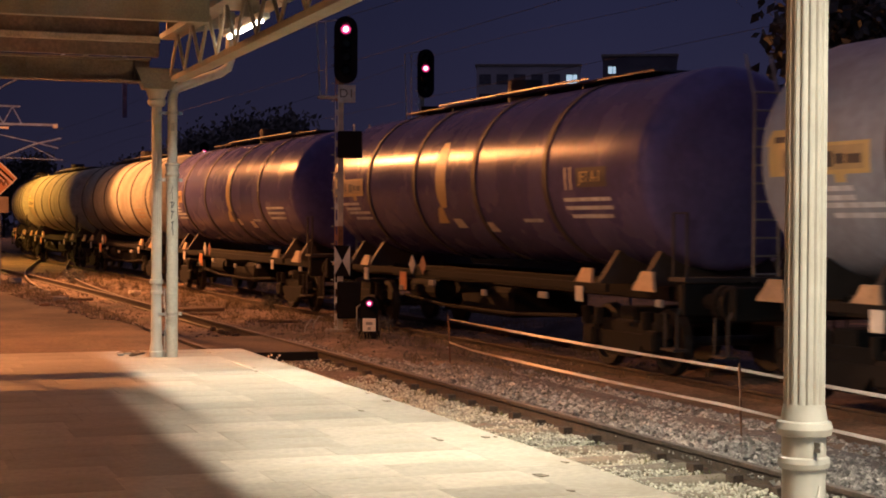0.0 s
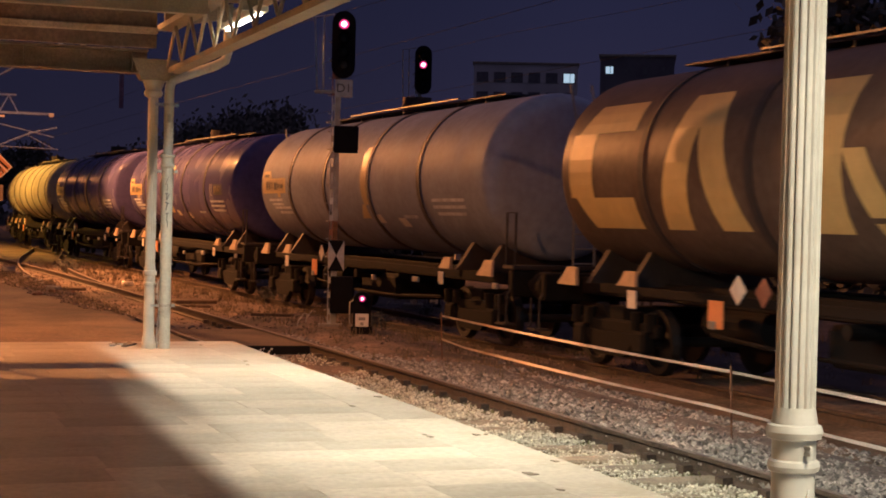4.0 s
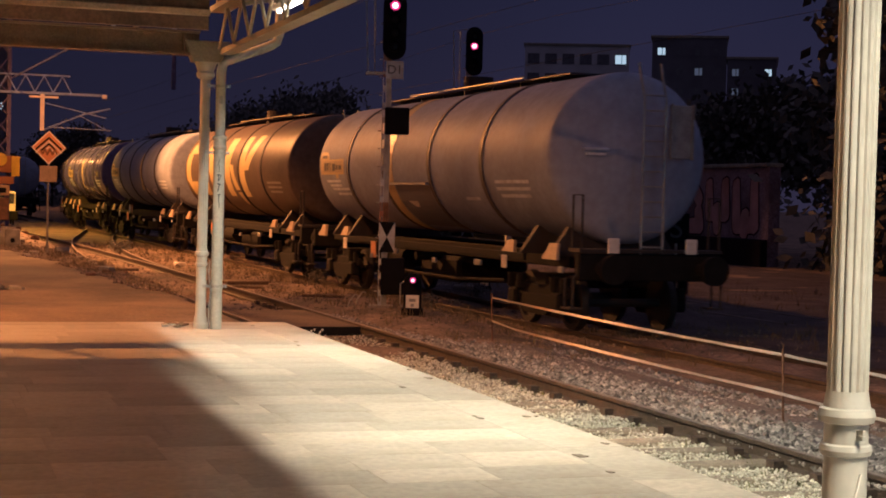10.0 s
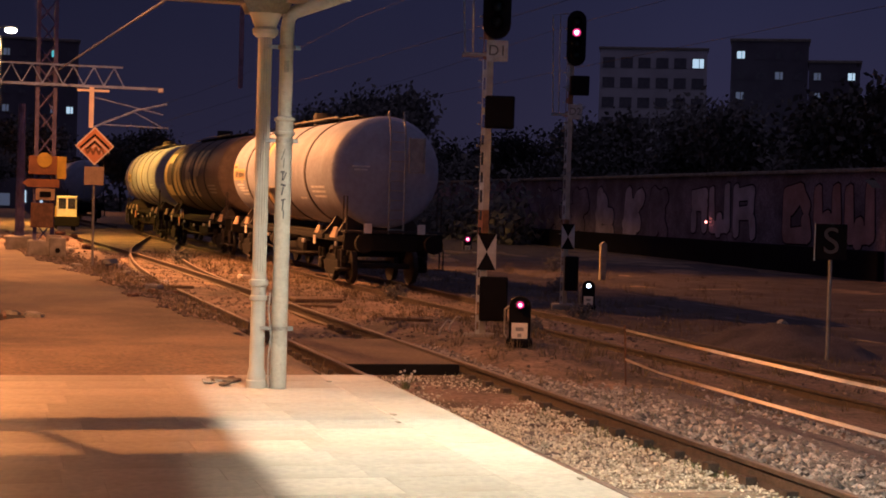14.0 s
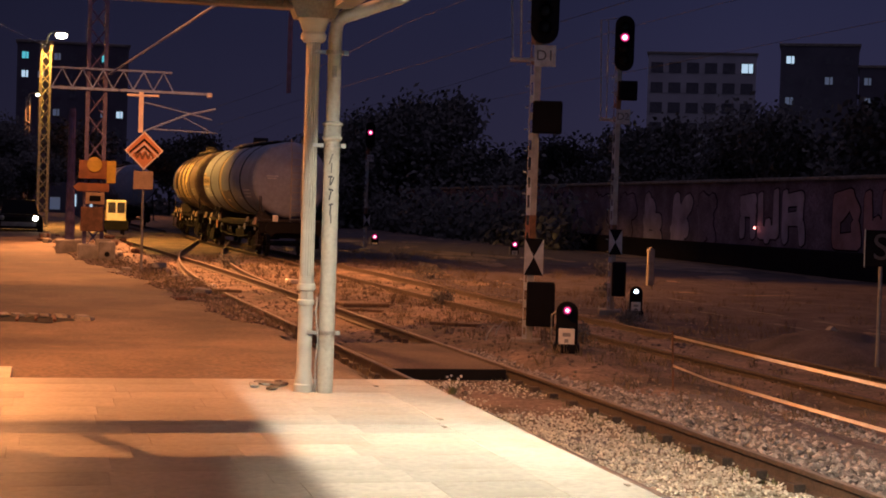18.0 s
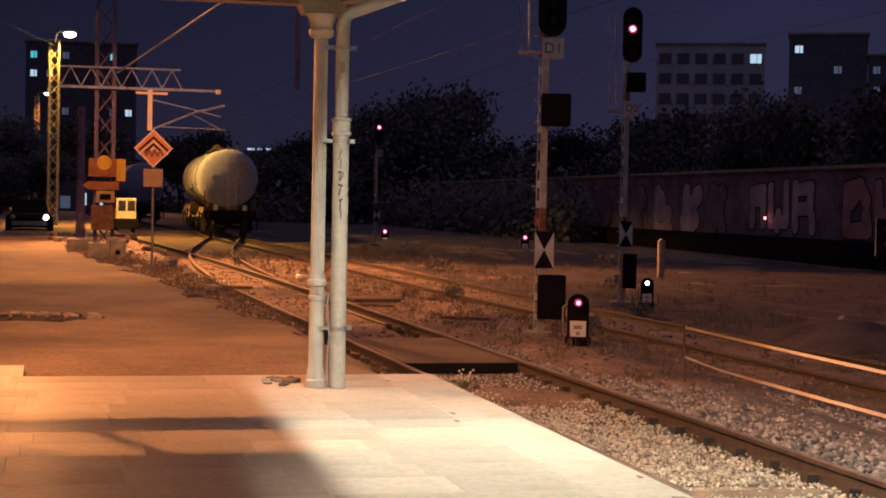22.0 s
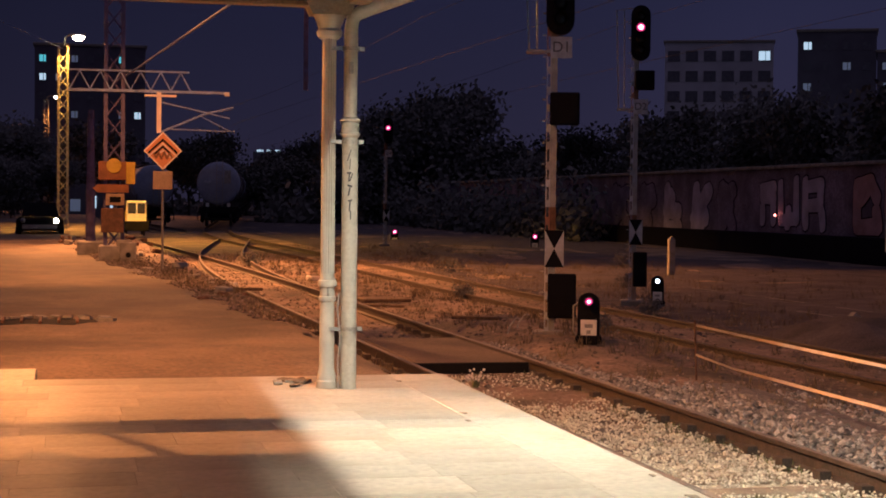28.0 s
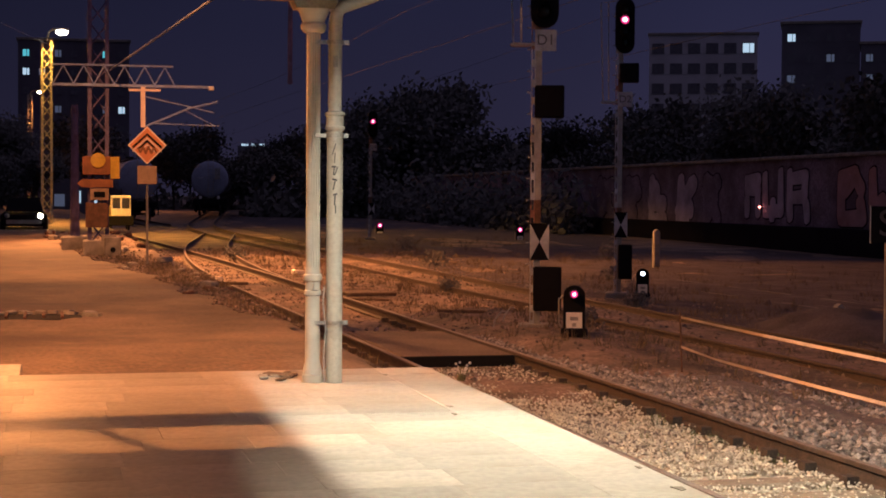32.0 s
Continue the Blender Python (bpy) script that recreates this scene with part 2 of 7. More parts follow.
M = {
    "slab": mat("marble_slab", (0.41, 0.378, 0.315), 0.36, scale=2.2, vary=0.2, fine=25, bump=0.06, stain=(0.23, 0.20, 0.145), stain_scale=1.7, stain_amount=0.6, random_piece=0.26, spec=0.10),
    "joint": mat("slab_joint", (0.31, 0.29, 0.245), 0.9, scale=8, vary=0.3),
    "kerb": mat("kerb_concrete", (0.30, 0.28, 0.24), 0.85, scale=5, vary=0.3, stain=(0.1, 0.09, 0.07)),
    "asphalt": mat("old_asphalt", (0.165, 0.118, 0.078), 0.9, scale=0.9, vary=0.42, fine=24, bump=0.9, stain=(0.05, 0.036, 0.026), stain_scale=0.30, stain_amount=0.85, bump_dist=0.015),
    "earth": mat("dry_earth", (0.235, 0.168, 0.12), 0.95, scale=0.9, vary=0.55, fine=15, bump=0.9, stain=(0.055, 0.05, 0.032), stain_scale=0.7, stain_amount=0.8, bump_dist=0.05),
    "stone": mat("ballast_stone", (0.34, 0.315, 0.285), 0.85, scale=14, vary=0.4, fine=80, bump=0.4, random_piece=0.7),
    "stone_pale": mat("pale_ballast_stone", (0.66, 0.64, 0.52), 0.85, scale=14, vary=0.3, fine=80, bump=0.4, random_piece=0.36),
    "rail": mat("rusty_rail", (0.075, 0.054, 0.040), 0.65, 0.2, scale=10, vary=0.4, bump=0.2),
    "railtop": mat("worn_rail_head", (0.22, 0.185, 0.155), 0.58, 0.3, scale=10, vary=0.3, bump=0.1),
    "sleeper": mat("concrete_sleeper", (0.25, 0.22, 0.165), 0.9, scale=7, vary=0.35, fine=50, bump=0.4, stain=(0.2, 0.17, 0.12), random_piece=0.2),
    "wood": mat("weathered_wood", (0.12, 0.08, 0.05), 0.85, scale=9, vary=0.4, bump=0.4),
    "ironwhite": mat("grey_white_paint", (0.42, 0.405, 0.355), 0.38, 0.0, scale=5, vary=0.10, fine=14, bump=0.03, stain=(0.25, 0.21, 0.15), stain_scale=3.0, stain_amount=0.35),
    "pipewhite": mat("white_downpipe", (0.42, 0.405, 0.35), 0.30, 0.0, scale=4, vary=0.14, fine=35, bump=0.08, stain=(0.26, 0.23, 0.18), stain_scale=4.0, stain_amount=0.4),
    "beam": mat("cream_steel", (0.24, 0.215, 0.17), 0.5, 0.0, scale=4, vary=0.2, bump=0.1, stain=(0.16, 0.11, 0.07), stain_scale=2.5, stain_amount=0.5),
    "roof": mat("canopy_sheet", (0.36, 0.28, 0.21), 0.8, 0.0, scale=3, vary=0.3, bump=0.2),
    "black": mat("black_paint", (0.005, 0.005, 0.007), 0.7, 0.0, scale=5, vary=0.3, bump=0.1, spec=0.1),
    "white": mat("white_enamel", (0.72, 0.70, 0.64), 0.4, 0.0, scale=6, vary=0.12, bump=0.05, stain=(0.4, 0.33, 0.25), stain_scale=4, stain_amount=0.4),
    "postwhite": mat("dusty_white_post_paint", (0.40, 0.44, 0.50), 0.5, 0.0, scale=7, vary=0.2, bump=0.06, stain=(0.2, 0.18, 0.17), stain_scale=5, stain_amount=0.5),
    "redpaint": mat("faded_red_paint", (0.28, 0.13, 0.09), 0.6, 0.0, scale=6, vary=0.3, bump=0.1),
    "greypaint": mat("grey_steel_paint", (0.30, 0.30, 0.29), 0.5, 0.2, scale=6, vary=0.25, bump=0.1),
    "galv": mat("galvanised_steel", (0.34, 0.33, 0.30), 0.45, 0.6, scale=9, vary=0.25, bump=0.1),
    "rust": mat("rusty_steel", (0.16, 0.085, 0.05), 0.8, 0.2, scale=8, vary=0.4, bump=0.3),
    "signorange": mat("orange_sign", (0.72, 0.30, 0.12), 0.45, 0.0, scale=4, vary=0.12, bump=0.03),
    "signpale": mat("pale_sign_stripe", (0.88, 0.74, 0.60), 0.45, 0.0, scale=4, vary=0.1, bump=0.03),
    "maststeel": mat("mast_steel", (0.13, 0.115, 0.23), 0.7, 0.2, scale=6, vary=0.3, bump=0.2),
    "dullorange": mat("dull_orange_board", (0.27, 0.11, 0.04), 0.6, 0.0, scale=4, vary=0.3, bump=0.05),
    # saddles darkened for the shade beneath the tanks
    "saddle": mat("shaded_saddle_steel", (0.04, 0.032, 0.03), 0.7, 0.1, scale=4, vary=0.3, bump=0.2),
    "signback": mat("sign_back", (0.36, 0.26, 0.17), 0.6, 0.1, scale=5, vary=0.25, bump=0.1),
    "yellow": mat("yellow_paint", (0.62, 0.42, 0.05), 0.45, 0.0, scale=5, vary=0.2, bump=0.08),
    "tape": mat("barrier_tape", (0.52, 0.46, 0.41), 0.5, 0.0, scale=2.2, vary=0.3, bump=0.05, stain=(0.55, 0.30, 0.08), stain_scale=0.35, stain_amount=0.8),
    "stencil": mat("white_stencil_paint", (0.62, 0.68, 0.75), 0.7, 0.0, scale=6, vary=0.25, bump=0.05),
    "tank_blue": mat("pale_blue_tank", (0.31, 0.355, 0.465), 0.60, 0.0, scale=1.1, vary=0.14, fine=8, spec=0.10, bump=0.05, stain=(0.20, 0.23, 0.28), stain_scale=0.6, stain_amount=0.45),
    "tank_purple": mat("dark_blue_tank", (0.105, 0.098, 0.25), 0.27, 0.0, scale=1.1, vary=0.15, fine=8, spec=0.08, bump=0.02, stain=(0.06, 0.066, 0.18), stain_scale=0.6, stain_amount=0.4),
    "tank_brown": mat("brown_tank", (0.125, 0.098, 0.085), 0.45, 0.0, scale=1.1, vary=0.2, fine=8, spec=0.12, bump=0.05, stain=(0.07, 0.055, 0.045), stain_scale=0.6, stain_amount=0.5),
    "tank_grey": mat("grey_tank", (0.38, 0.37, 0.31), 0.78, 0.0, scale=1.1, vary=0.18, fine=8, spec=0.15, bump=0.05, stain=(0.2, 0.18, 0.14), stain_scale=0.6, stain_amount=0.5),
    "teal": mat("teal_patch", (0.10, 0.12, 0.17), 0.5, 0.0, scale=3, vary=0.2, bump=0.05),
    "ring": mat("tank_ring", (0.045, 0.04, 0.045), 0.6, 0.1, scale=3, vary=0.2, bump=0.05),
    "letter": mat("yellow_lettering", (0.60, 0.47, 0.21), 0.45, 0.0, scale=3, vary=0.12, bump=0.03),
    "letterfield": mat("tan_sign_field", (0.46, 0.36, 0.20), 0.5, 0.0, scale=3, vary=0.15, bump=0.03),
    "letterdark": mat("dark_lettering", (0.05, 0.05, 0.06), 0.5, 0.0, scale=3, vary=0.1, bump=0.0),
    # near black: shade below the tanks is put into this colour
    "bogie": mat("grimy_steel_with_shade", (0.008, 0.0075, 0.008), 0.85, 0.0, scale=5, vary=0.4, bump=0.3, spec=0.2),
    "clod": mat("earthy_stone", (0.24, 0.19, 0.15), 0.95, scale=12, vary=0.4, bump=0.4, random_piece=0.5),
    "gap": mat("dark_chip_tone", (0.20, 0.17, 0.125), 0.95, scale=12, vary=0.4, bump=0.3),
    "truss": mat("lilac_grey_steel", (0.25, 0.33, 0.55), 0.55, 0.1, scale=6, vary=0.25, bump=0.1),
    "soffit": mat("brown_soffit_boards", (0.15, 0.10, 0.075), 0.75, 0.0, scale=2.5, vary=0.35, fine=30, bump=0.2, stain=(0.07, 0.05, 0.04), stain_scale=1.5, stain_amount=0.6),
    "dimletter": mat("dull_grey_letter", (0.07, 0.065, 0.075), 0.8, 0.0, scale=5, vary=0.2, bump=0.05),
    "darkbeam": mat("brown_beam_paint", (0.20, 0.155, 0.115), 0.6, 0.0, scale=4, vary=0.3, bump=0.1, stain=(0.06, 0.045, 0.035), stain_scale=2.0, stain_amount=0.6),
    "pale_bed": mat("pale_gravel_bed", (0.58, 0.55, 0.45), 0.95, scale=3.0, vary=0.4, fine=120, bump=1.0, stain=(0.22, 0.20, 0.12), stain_scale=1.4, stain_amount=0.6, bump_dist=0.03),
    # earth darkened where little light should fall
    "dimmed_earth": mat("earth_with_dimness", (0.088, 0.070, 0.072), 0.95, scale=1.2, vary=0.5, fine=30, bump=1.0, stain=(0.045, 0.036, 0.036), stain_scale=0.8, stain_amount=0.6, bump_dist=0.05),
    # underframe and wheels also carry that shade in their colour
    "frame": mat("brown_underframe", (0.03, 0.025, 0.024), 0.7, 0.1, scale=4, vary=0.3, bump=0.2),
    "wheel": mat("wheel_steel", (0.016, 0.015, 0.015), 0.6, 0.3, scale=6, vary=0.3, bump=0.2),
    "wall": mat("grimy_wall", (0.20, 0.16, 0.22), 0.9, 0.0, scale=0.8, vary=0.45, fine=12, bump=0.3, stain=(0.08, 0.062, 0.085), stain_scale=0.35, stain_amount=0.8),
    "graf_pale": mat("pale_graffiti", (0.46, 0.40, 0.50), 0.8, 0.0, scale=1.0, vary=0.35, bump=0.05, stain=(0.2, 0.15, 0.15), stain_scale=0.8, stain_amount=0.5),
    "graf_red": mat("red_graffiti", (0.44, 0.27, 0.29), 0.8, 0.0, scale=1.0, vary=0.3, bump=0.05, stain=(0.25, 0.1, 0.08), stain_scale=0.8, stain_amount=0.5),
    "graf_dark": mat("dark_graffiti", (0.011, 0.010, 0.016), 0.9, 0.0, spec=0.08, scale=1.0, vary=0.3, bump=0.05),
    "facade": mat("pale_facade", (0.55, 0.56, 0.60), 0.9, 0.0, scale=0.3, vary=0.15, bump=0.1),
    "facade_dark": mat("dark_facade", (0.13, 0.13, 0.16), 0.9, 0.0, scale=0.3, vary=0.2, bump=0.1),
    "lens_dark": mat("unlit_signal_lens", (0.008, 0.008, 0.01), 0.35, 0.0, scale=6, vary=0.2, bump=0.0, spec=0.15),
    "pane": mat("dark_window_pane", (0.16, 0.165, 0.19), 0.2, 0.0, scale=2, vary=0.2, bump=0.0),
    "leaf": mat("night_foliage", (0.115, 0.12, 0.11), 0.8, 0.0, scale=2, vary=0.4, bump=0.0, random_piece=0.5),
    "dryleaf": mat("dry_weeds", (0.17, 0.13, 0.07), 0.9, 0.0, scale=2, vary=0.4, bump=0.0, random_piece=0.5),
    "grass": mat("sparse_grass", (0.17, 0.18, 0.075), 0.85, 0.0, scale=2, vary=0.4, bump=0.0, random_piece=0.5),
    "bark": mat("tree_bark", (0.05, 0.042, 0.035), 0.9, 0.0, scale=6, vary=0.3, bump=0.4),
    "lens_red": glow("red_signal_lens", (1.0, 0.05, 0.24), 0.75),
    "lens_core": glow("red_signal_core", (1.0, 0.72, 0.84), 2.6),
    "lens_white": glow("white_signal_lens", (0.75, 0.88, 1.0), 6.0),
    "tube": glow("lit_tube", (1.0, 0.93, 0.72), 22.0),
    "bulb": glow("lit_sodium_bulb", (1.0, 0.62, 0.22), 30.0),
    "bulb_pale": glow("lit_pale_bulb", (1.0, 0.86, 0.55), 24.0),
    "win_cool": glow("lit_window_cool", (0.62, 0.85, 1.0), 0.6),
    "win_dim": glow("lit_window_dim", (0.5, 0.62, 0.85), 0.07),
    "win_teal": glow("lit_window_teal", (0.15, 0.75, 0.85), 0.5),
    "beacon": glow("small_red_beacon", (1.0, 0.25, 0.2), 5.0),
    "glassdark": glass("dark_glass", (0.1, 0.1, 0.12)),
}


# ---- building blocks ----
def part(name, bm, material, parent=None, label=""):
    me = bpy.data.meshes.new(name)
    bmesh.ops.recalc_face_normals(bm, faces=bm.faces)
    bm.to_mesh(me)
    bm.free()
    me.materials.append(material)
    ob = new(name, me)
    if parent is not None:
        ob.parent = parent
    if label:
        ob["label"] = label
    return ob


def thing(name, m=None, label="", category="", group="", kind=""):
    ob = new(name)
    ob.empty_display_size = 0.2
    if m is not None:
        ob.matrix_basis = m
    return tagged(ob, label, category, group, kind)


def smooth(ob, angle=40):
    me = ob.data
    me.shade_smooth()
    me.set_sharp_from_angle(angle=radians(angle))
    return ob


def box(bm, c, s, m=None, bevel=0.0):
    geo = bmesh.ops.create_cube(bm, size=1.0)
    vs = geo["verts"]
    bmesh.ops.scale(bm, vec=s, verts=vs)
    if bevel:
        es = list({e for v in vs for e in v.link_edges})
        r = bmesh.ops.bevel(bm, geom=es, offset=bevel, segments=1, affect="EDGES", clamp_overlap=True)
        vs = list({v for f in r["faces"] for v in f.verts} | {v for v in vs if v.is_valid})
    if m is not None:
        bmesh.ops.transform(bm, matrix=m, verts=vs)
    bmesh.ops.translate(bm, vec=c, verts=vs)
    return vs


def cyl(bm, a, b, r, r2=None, seg=12, caps=True):
    a, b = Vector(a), Vector(b)
    d = b - a
    turn = d.to_track_quat("Z", "Y").to_matrix().to_4x4()
    g = bmesh.ops.create_cone(bm, cap_ends=caps, segments=seg, radius1=r, radius2=r if r2 is None else r2, depth=d.length,
                              matrix=Matrix.Translation((a + b) / 2) @ turn)
    return g["verts"]


def lathe(bm, rows, seg=20, axis="z", origin=(0, 0, 0), caps=True):
    """Rings of (height, radius) turned round an axis."""
    rings = []
    o = Vector(origin)
    for h, r in rows:
        ring = []
        for k in range(seg):
            a = 2 * math.pi * k / seg
            if axis == "z":
                p = Vector((r * math.cos(a), r * math.sin(a), h))
            elif axis == "y":
                p = Vector((r * math.cos(a), h, r * math.sin(a)))
            else:
                p = Vector((h, r * math.cos(a), r * math.sin(a)))
            ring.append(bm.verts.new(o + p))
        rings.append(ring)
    for q, w in zip(rings, rings[1:]):
        for k in range(seg):
            bm.faces.new((q[k], q[(k + 1) % seg], w[(k + 1) % seg], w[k]))
    if caps:
        bm.faces.new(rings[0])
        bm.faces.new(list(reversed(rings[-1])))
    return rings


def tube(bm, pts, r, seg=10):
    """A round pipe along points."""
    pts = [Vector(p) for p in pts]
    rings = []
    for i, p in enumerate(pts):
        d = (pts[min(i + 1, len(pts) - 1)] - pts[max(i - 1, 0)]).normalized()
        u = d.orthogonal().normalized() if i == 0 else (u - u.dot(d) * d).normalized()
        v = d.cross(u)
        rings.append([bm.verts.new(p + r * (math.cos(2 * math.pi * k / seg) * u + math.sin(2 * math.pi * k / seg) * v)) for k in range(seg)])
    for q, w in zip(rings, rings[1:]):
        for k in range(seg):
            bm.faces.new((q[k], q[(k + 1) % seg], w[(k + 1) % seg], w[k]))
    bm.faces.new(rings[0])
    bm.faces.new(list(reversed(rings[-1])))


def sweep(bm, profile, pts):
    """A closed profile of (across, up) along points that run mainly along y."""
    rings = []
    for i, p in enumerate(pts):
        p = Vector(p)
        d = (Vector(pts[min(i + 1, len(pts) - 1)]) - Vector(pts[max(i - 1, 0)])).normalized()
        side = Vector((d.y, -d.x, 0)).normalized()
        rings.append([bm.verts.new(p + side * a + Vector((0, 0, h))) for a, h in profile])
    n = len(profile)
    for q, w in zip(rings, rings[1:]):
        for k in range(n):
            bm.faces.new((q[k], q[(k + 1) % n], w[(k + 1) % n], w[k]))
    bm.faces.new(rings[0])
    bm.faces.new(list(reversed(rings[-1])))


def plate(bm, pts, depth=(0, 0, 0.01)):
    """A flat plate with the given outline and a thickness vector."""
    a = [bm.verts.new(Vector(p)) for p in pts]
    b = [bm.verts.new(Vector(p) + Vector(depth)) for p in pts]
    bm.faces.new(a)
    bm.faces.new(list(reversed(b)))
    n = len(pts)
    for k in range(n):
        bm.faces.new((a[k], a[(k + 1) % n], b[(k + 1) % n], b[k]))


def words(name, text, size, material, parent, m, depth=0.006, bold=0.0):
    """Lettering in the built-in font, as a mesh part."""
    cu = bpy.data.curves.new(name, "FONT")
    cu.body, cu.size, cu.extrude, cu.offset = text, size, depth, bold
    cu.align_x, cu.align_y = "CENTER", "CENTER"
    tmp = bpy.data.objects.new(name, cu)
    me = bpy.data.meshes.new_from_object(tmp)
    bpy.data.objects.remove(tmp)
    me.materials.clear()
    me.materials.append(material)
    ob = new(name, me)
    ob.parent = parent
    ob.matrix_basis = m
    return ob


# ---- the plan ----
PLAT_Z = 0.55
EDGE_X = 2.93
END_Y = 12.45
GAUGE = 0.76


def track1(y):
    """Nearly straight beside the platform, then a slow bend to the west."""
    u = min(max(y - 30.0, 0.0), 30.0)
    return 4.86 - 0.0145 * (y - 14.5) - 0.000526 * u * u - 0.0315 * max(y - 60.0, 0.0)


def branch(y):
    """The turnout that leaves the near track for the train's track."""
    u = min(max(y - 32.0, 0.0), 33.0)
    return track1(min(y, 65.0)) + 0.0027 * u * u + 0.13 * max(y - 65.0, 0.0)


def track2(y):
    """Straight past the platform, then a bend to the east at the end of the yard."""
    x = 10.05 - (0.028 if y < 27.0 else 0.034) * (y - 27.0)
    u = min(max(y - 74.0, 0.0), 30.0)
    return x + 0.00257 * u * u + 0.154 * max(y - 104.0, 0.0)


def track2_z(y):
    return -0.20 + 0.005 * max(0.0, y - 35.0)


def track3(y):
    return 15.6 - 0.02 * (y - 30.0)


BORDER = ((12, 2.95), (14.5, 2.85), (17.5, 2.6), (20, 2.38), (25, 2.1), (31, 1.65), (39, 0.9), (60, 0.4), (200, -1.0))


def border(y):
    """Where the asphalt ends and the earth begins."""
    for (a, p), (b, q) in zip(BORDER, BORDER[1:]):
        if y <= b:
            return p + (q - p) * (y - a) / (b - a) + 0.30 * noise.noise(Vector((0, y * 0.7, 4.0))) + 0.20 * noise.noise(Vector((3, y * 2.6, 1.0)))
    return 0.5


def ground_z(x, y):
    """The yard: asphalt high on the platform side, falling to the tracks, with low swells."""
    z = -0.16
    if x < 4.0 and y > END_Y - 0.5:
        k = min(max((3.85 - x) / 1.3, 0.0), 1.0)
        z += 0.62 * k * k * (3 - 2 * k)
    if x > 7.6:
        k = min((x - 7.6) / 1.4, 1.0)
        z -= 0.15 * k
        z += 0.003 * max(0.0, y - 35.0) * min((x - 7.6) / 2.0, 1.0) if y < 200 else 0.49 * min((x - 7.6) / 2.0, 1.0)
    # a low bank of earth round the first signal
    k = min(max((y - 16.8) / 2.5, 0.0), 1.0) * min(max((29.0 - y) / 4.0, 0.0), 1.0) * min(max((x - 5.75) / 0.6, 0.0), 1.0) * min(max((8.6 - x) / 1.0, 0.0), 1.0)
    z += 0.16 * k
    z += 0.05 * noise.noise(Vector((x * 0.5, y * 0.5, 0.3))) + 0.02 * noise.noise(Vector((x * 2, y * 2, 1.3)))
    return z


def axis_steps(lo, a, b, hi, fine, grow=1.35):
    """Positions that are fine between a and b and widen outwards."""
    mid = list(np.arange(a, b + 1e-6, fine))
    up, s = [], fine
    p = b
    while p < hi:
        s *= grow
        p += s
        up.append(min(p, hi))
    dn, s, p = [], fine, a
    while p > lo:
        s *= grow
        p -= s
        dn.append(max(p, lo))
    return list(reversed(dn)) + mid + up


def sheet(name, xs, ys, zf, material, keep=None):
    verts = [(x, y, zf(x, y)) for y in ys for x in xs]
    n = len(xs)
    faces = []
    for j in range(len(ys) - 1):
        for i in range(n - 1):
            if keep is None or keep((xs[i] + xs[i + 1]) / 2, (ys[j] + ys[j + 1]) / 2):
                faces.append((j * n + i, j * n + i + 1, (j + 1) * n + i + 1, (j + 1) * n + i))
    me = bpy.data.meshes.new(name)
    me.from_pydata(verts, [], faces)
    me.materials.append(material)
    me.shade_smooth()
    return new(name, me)


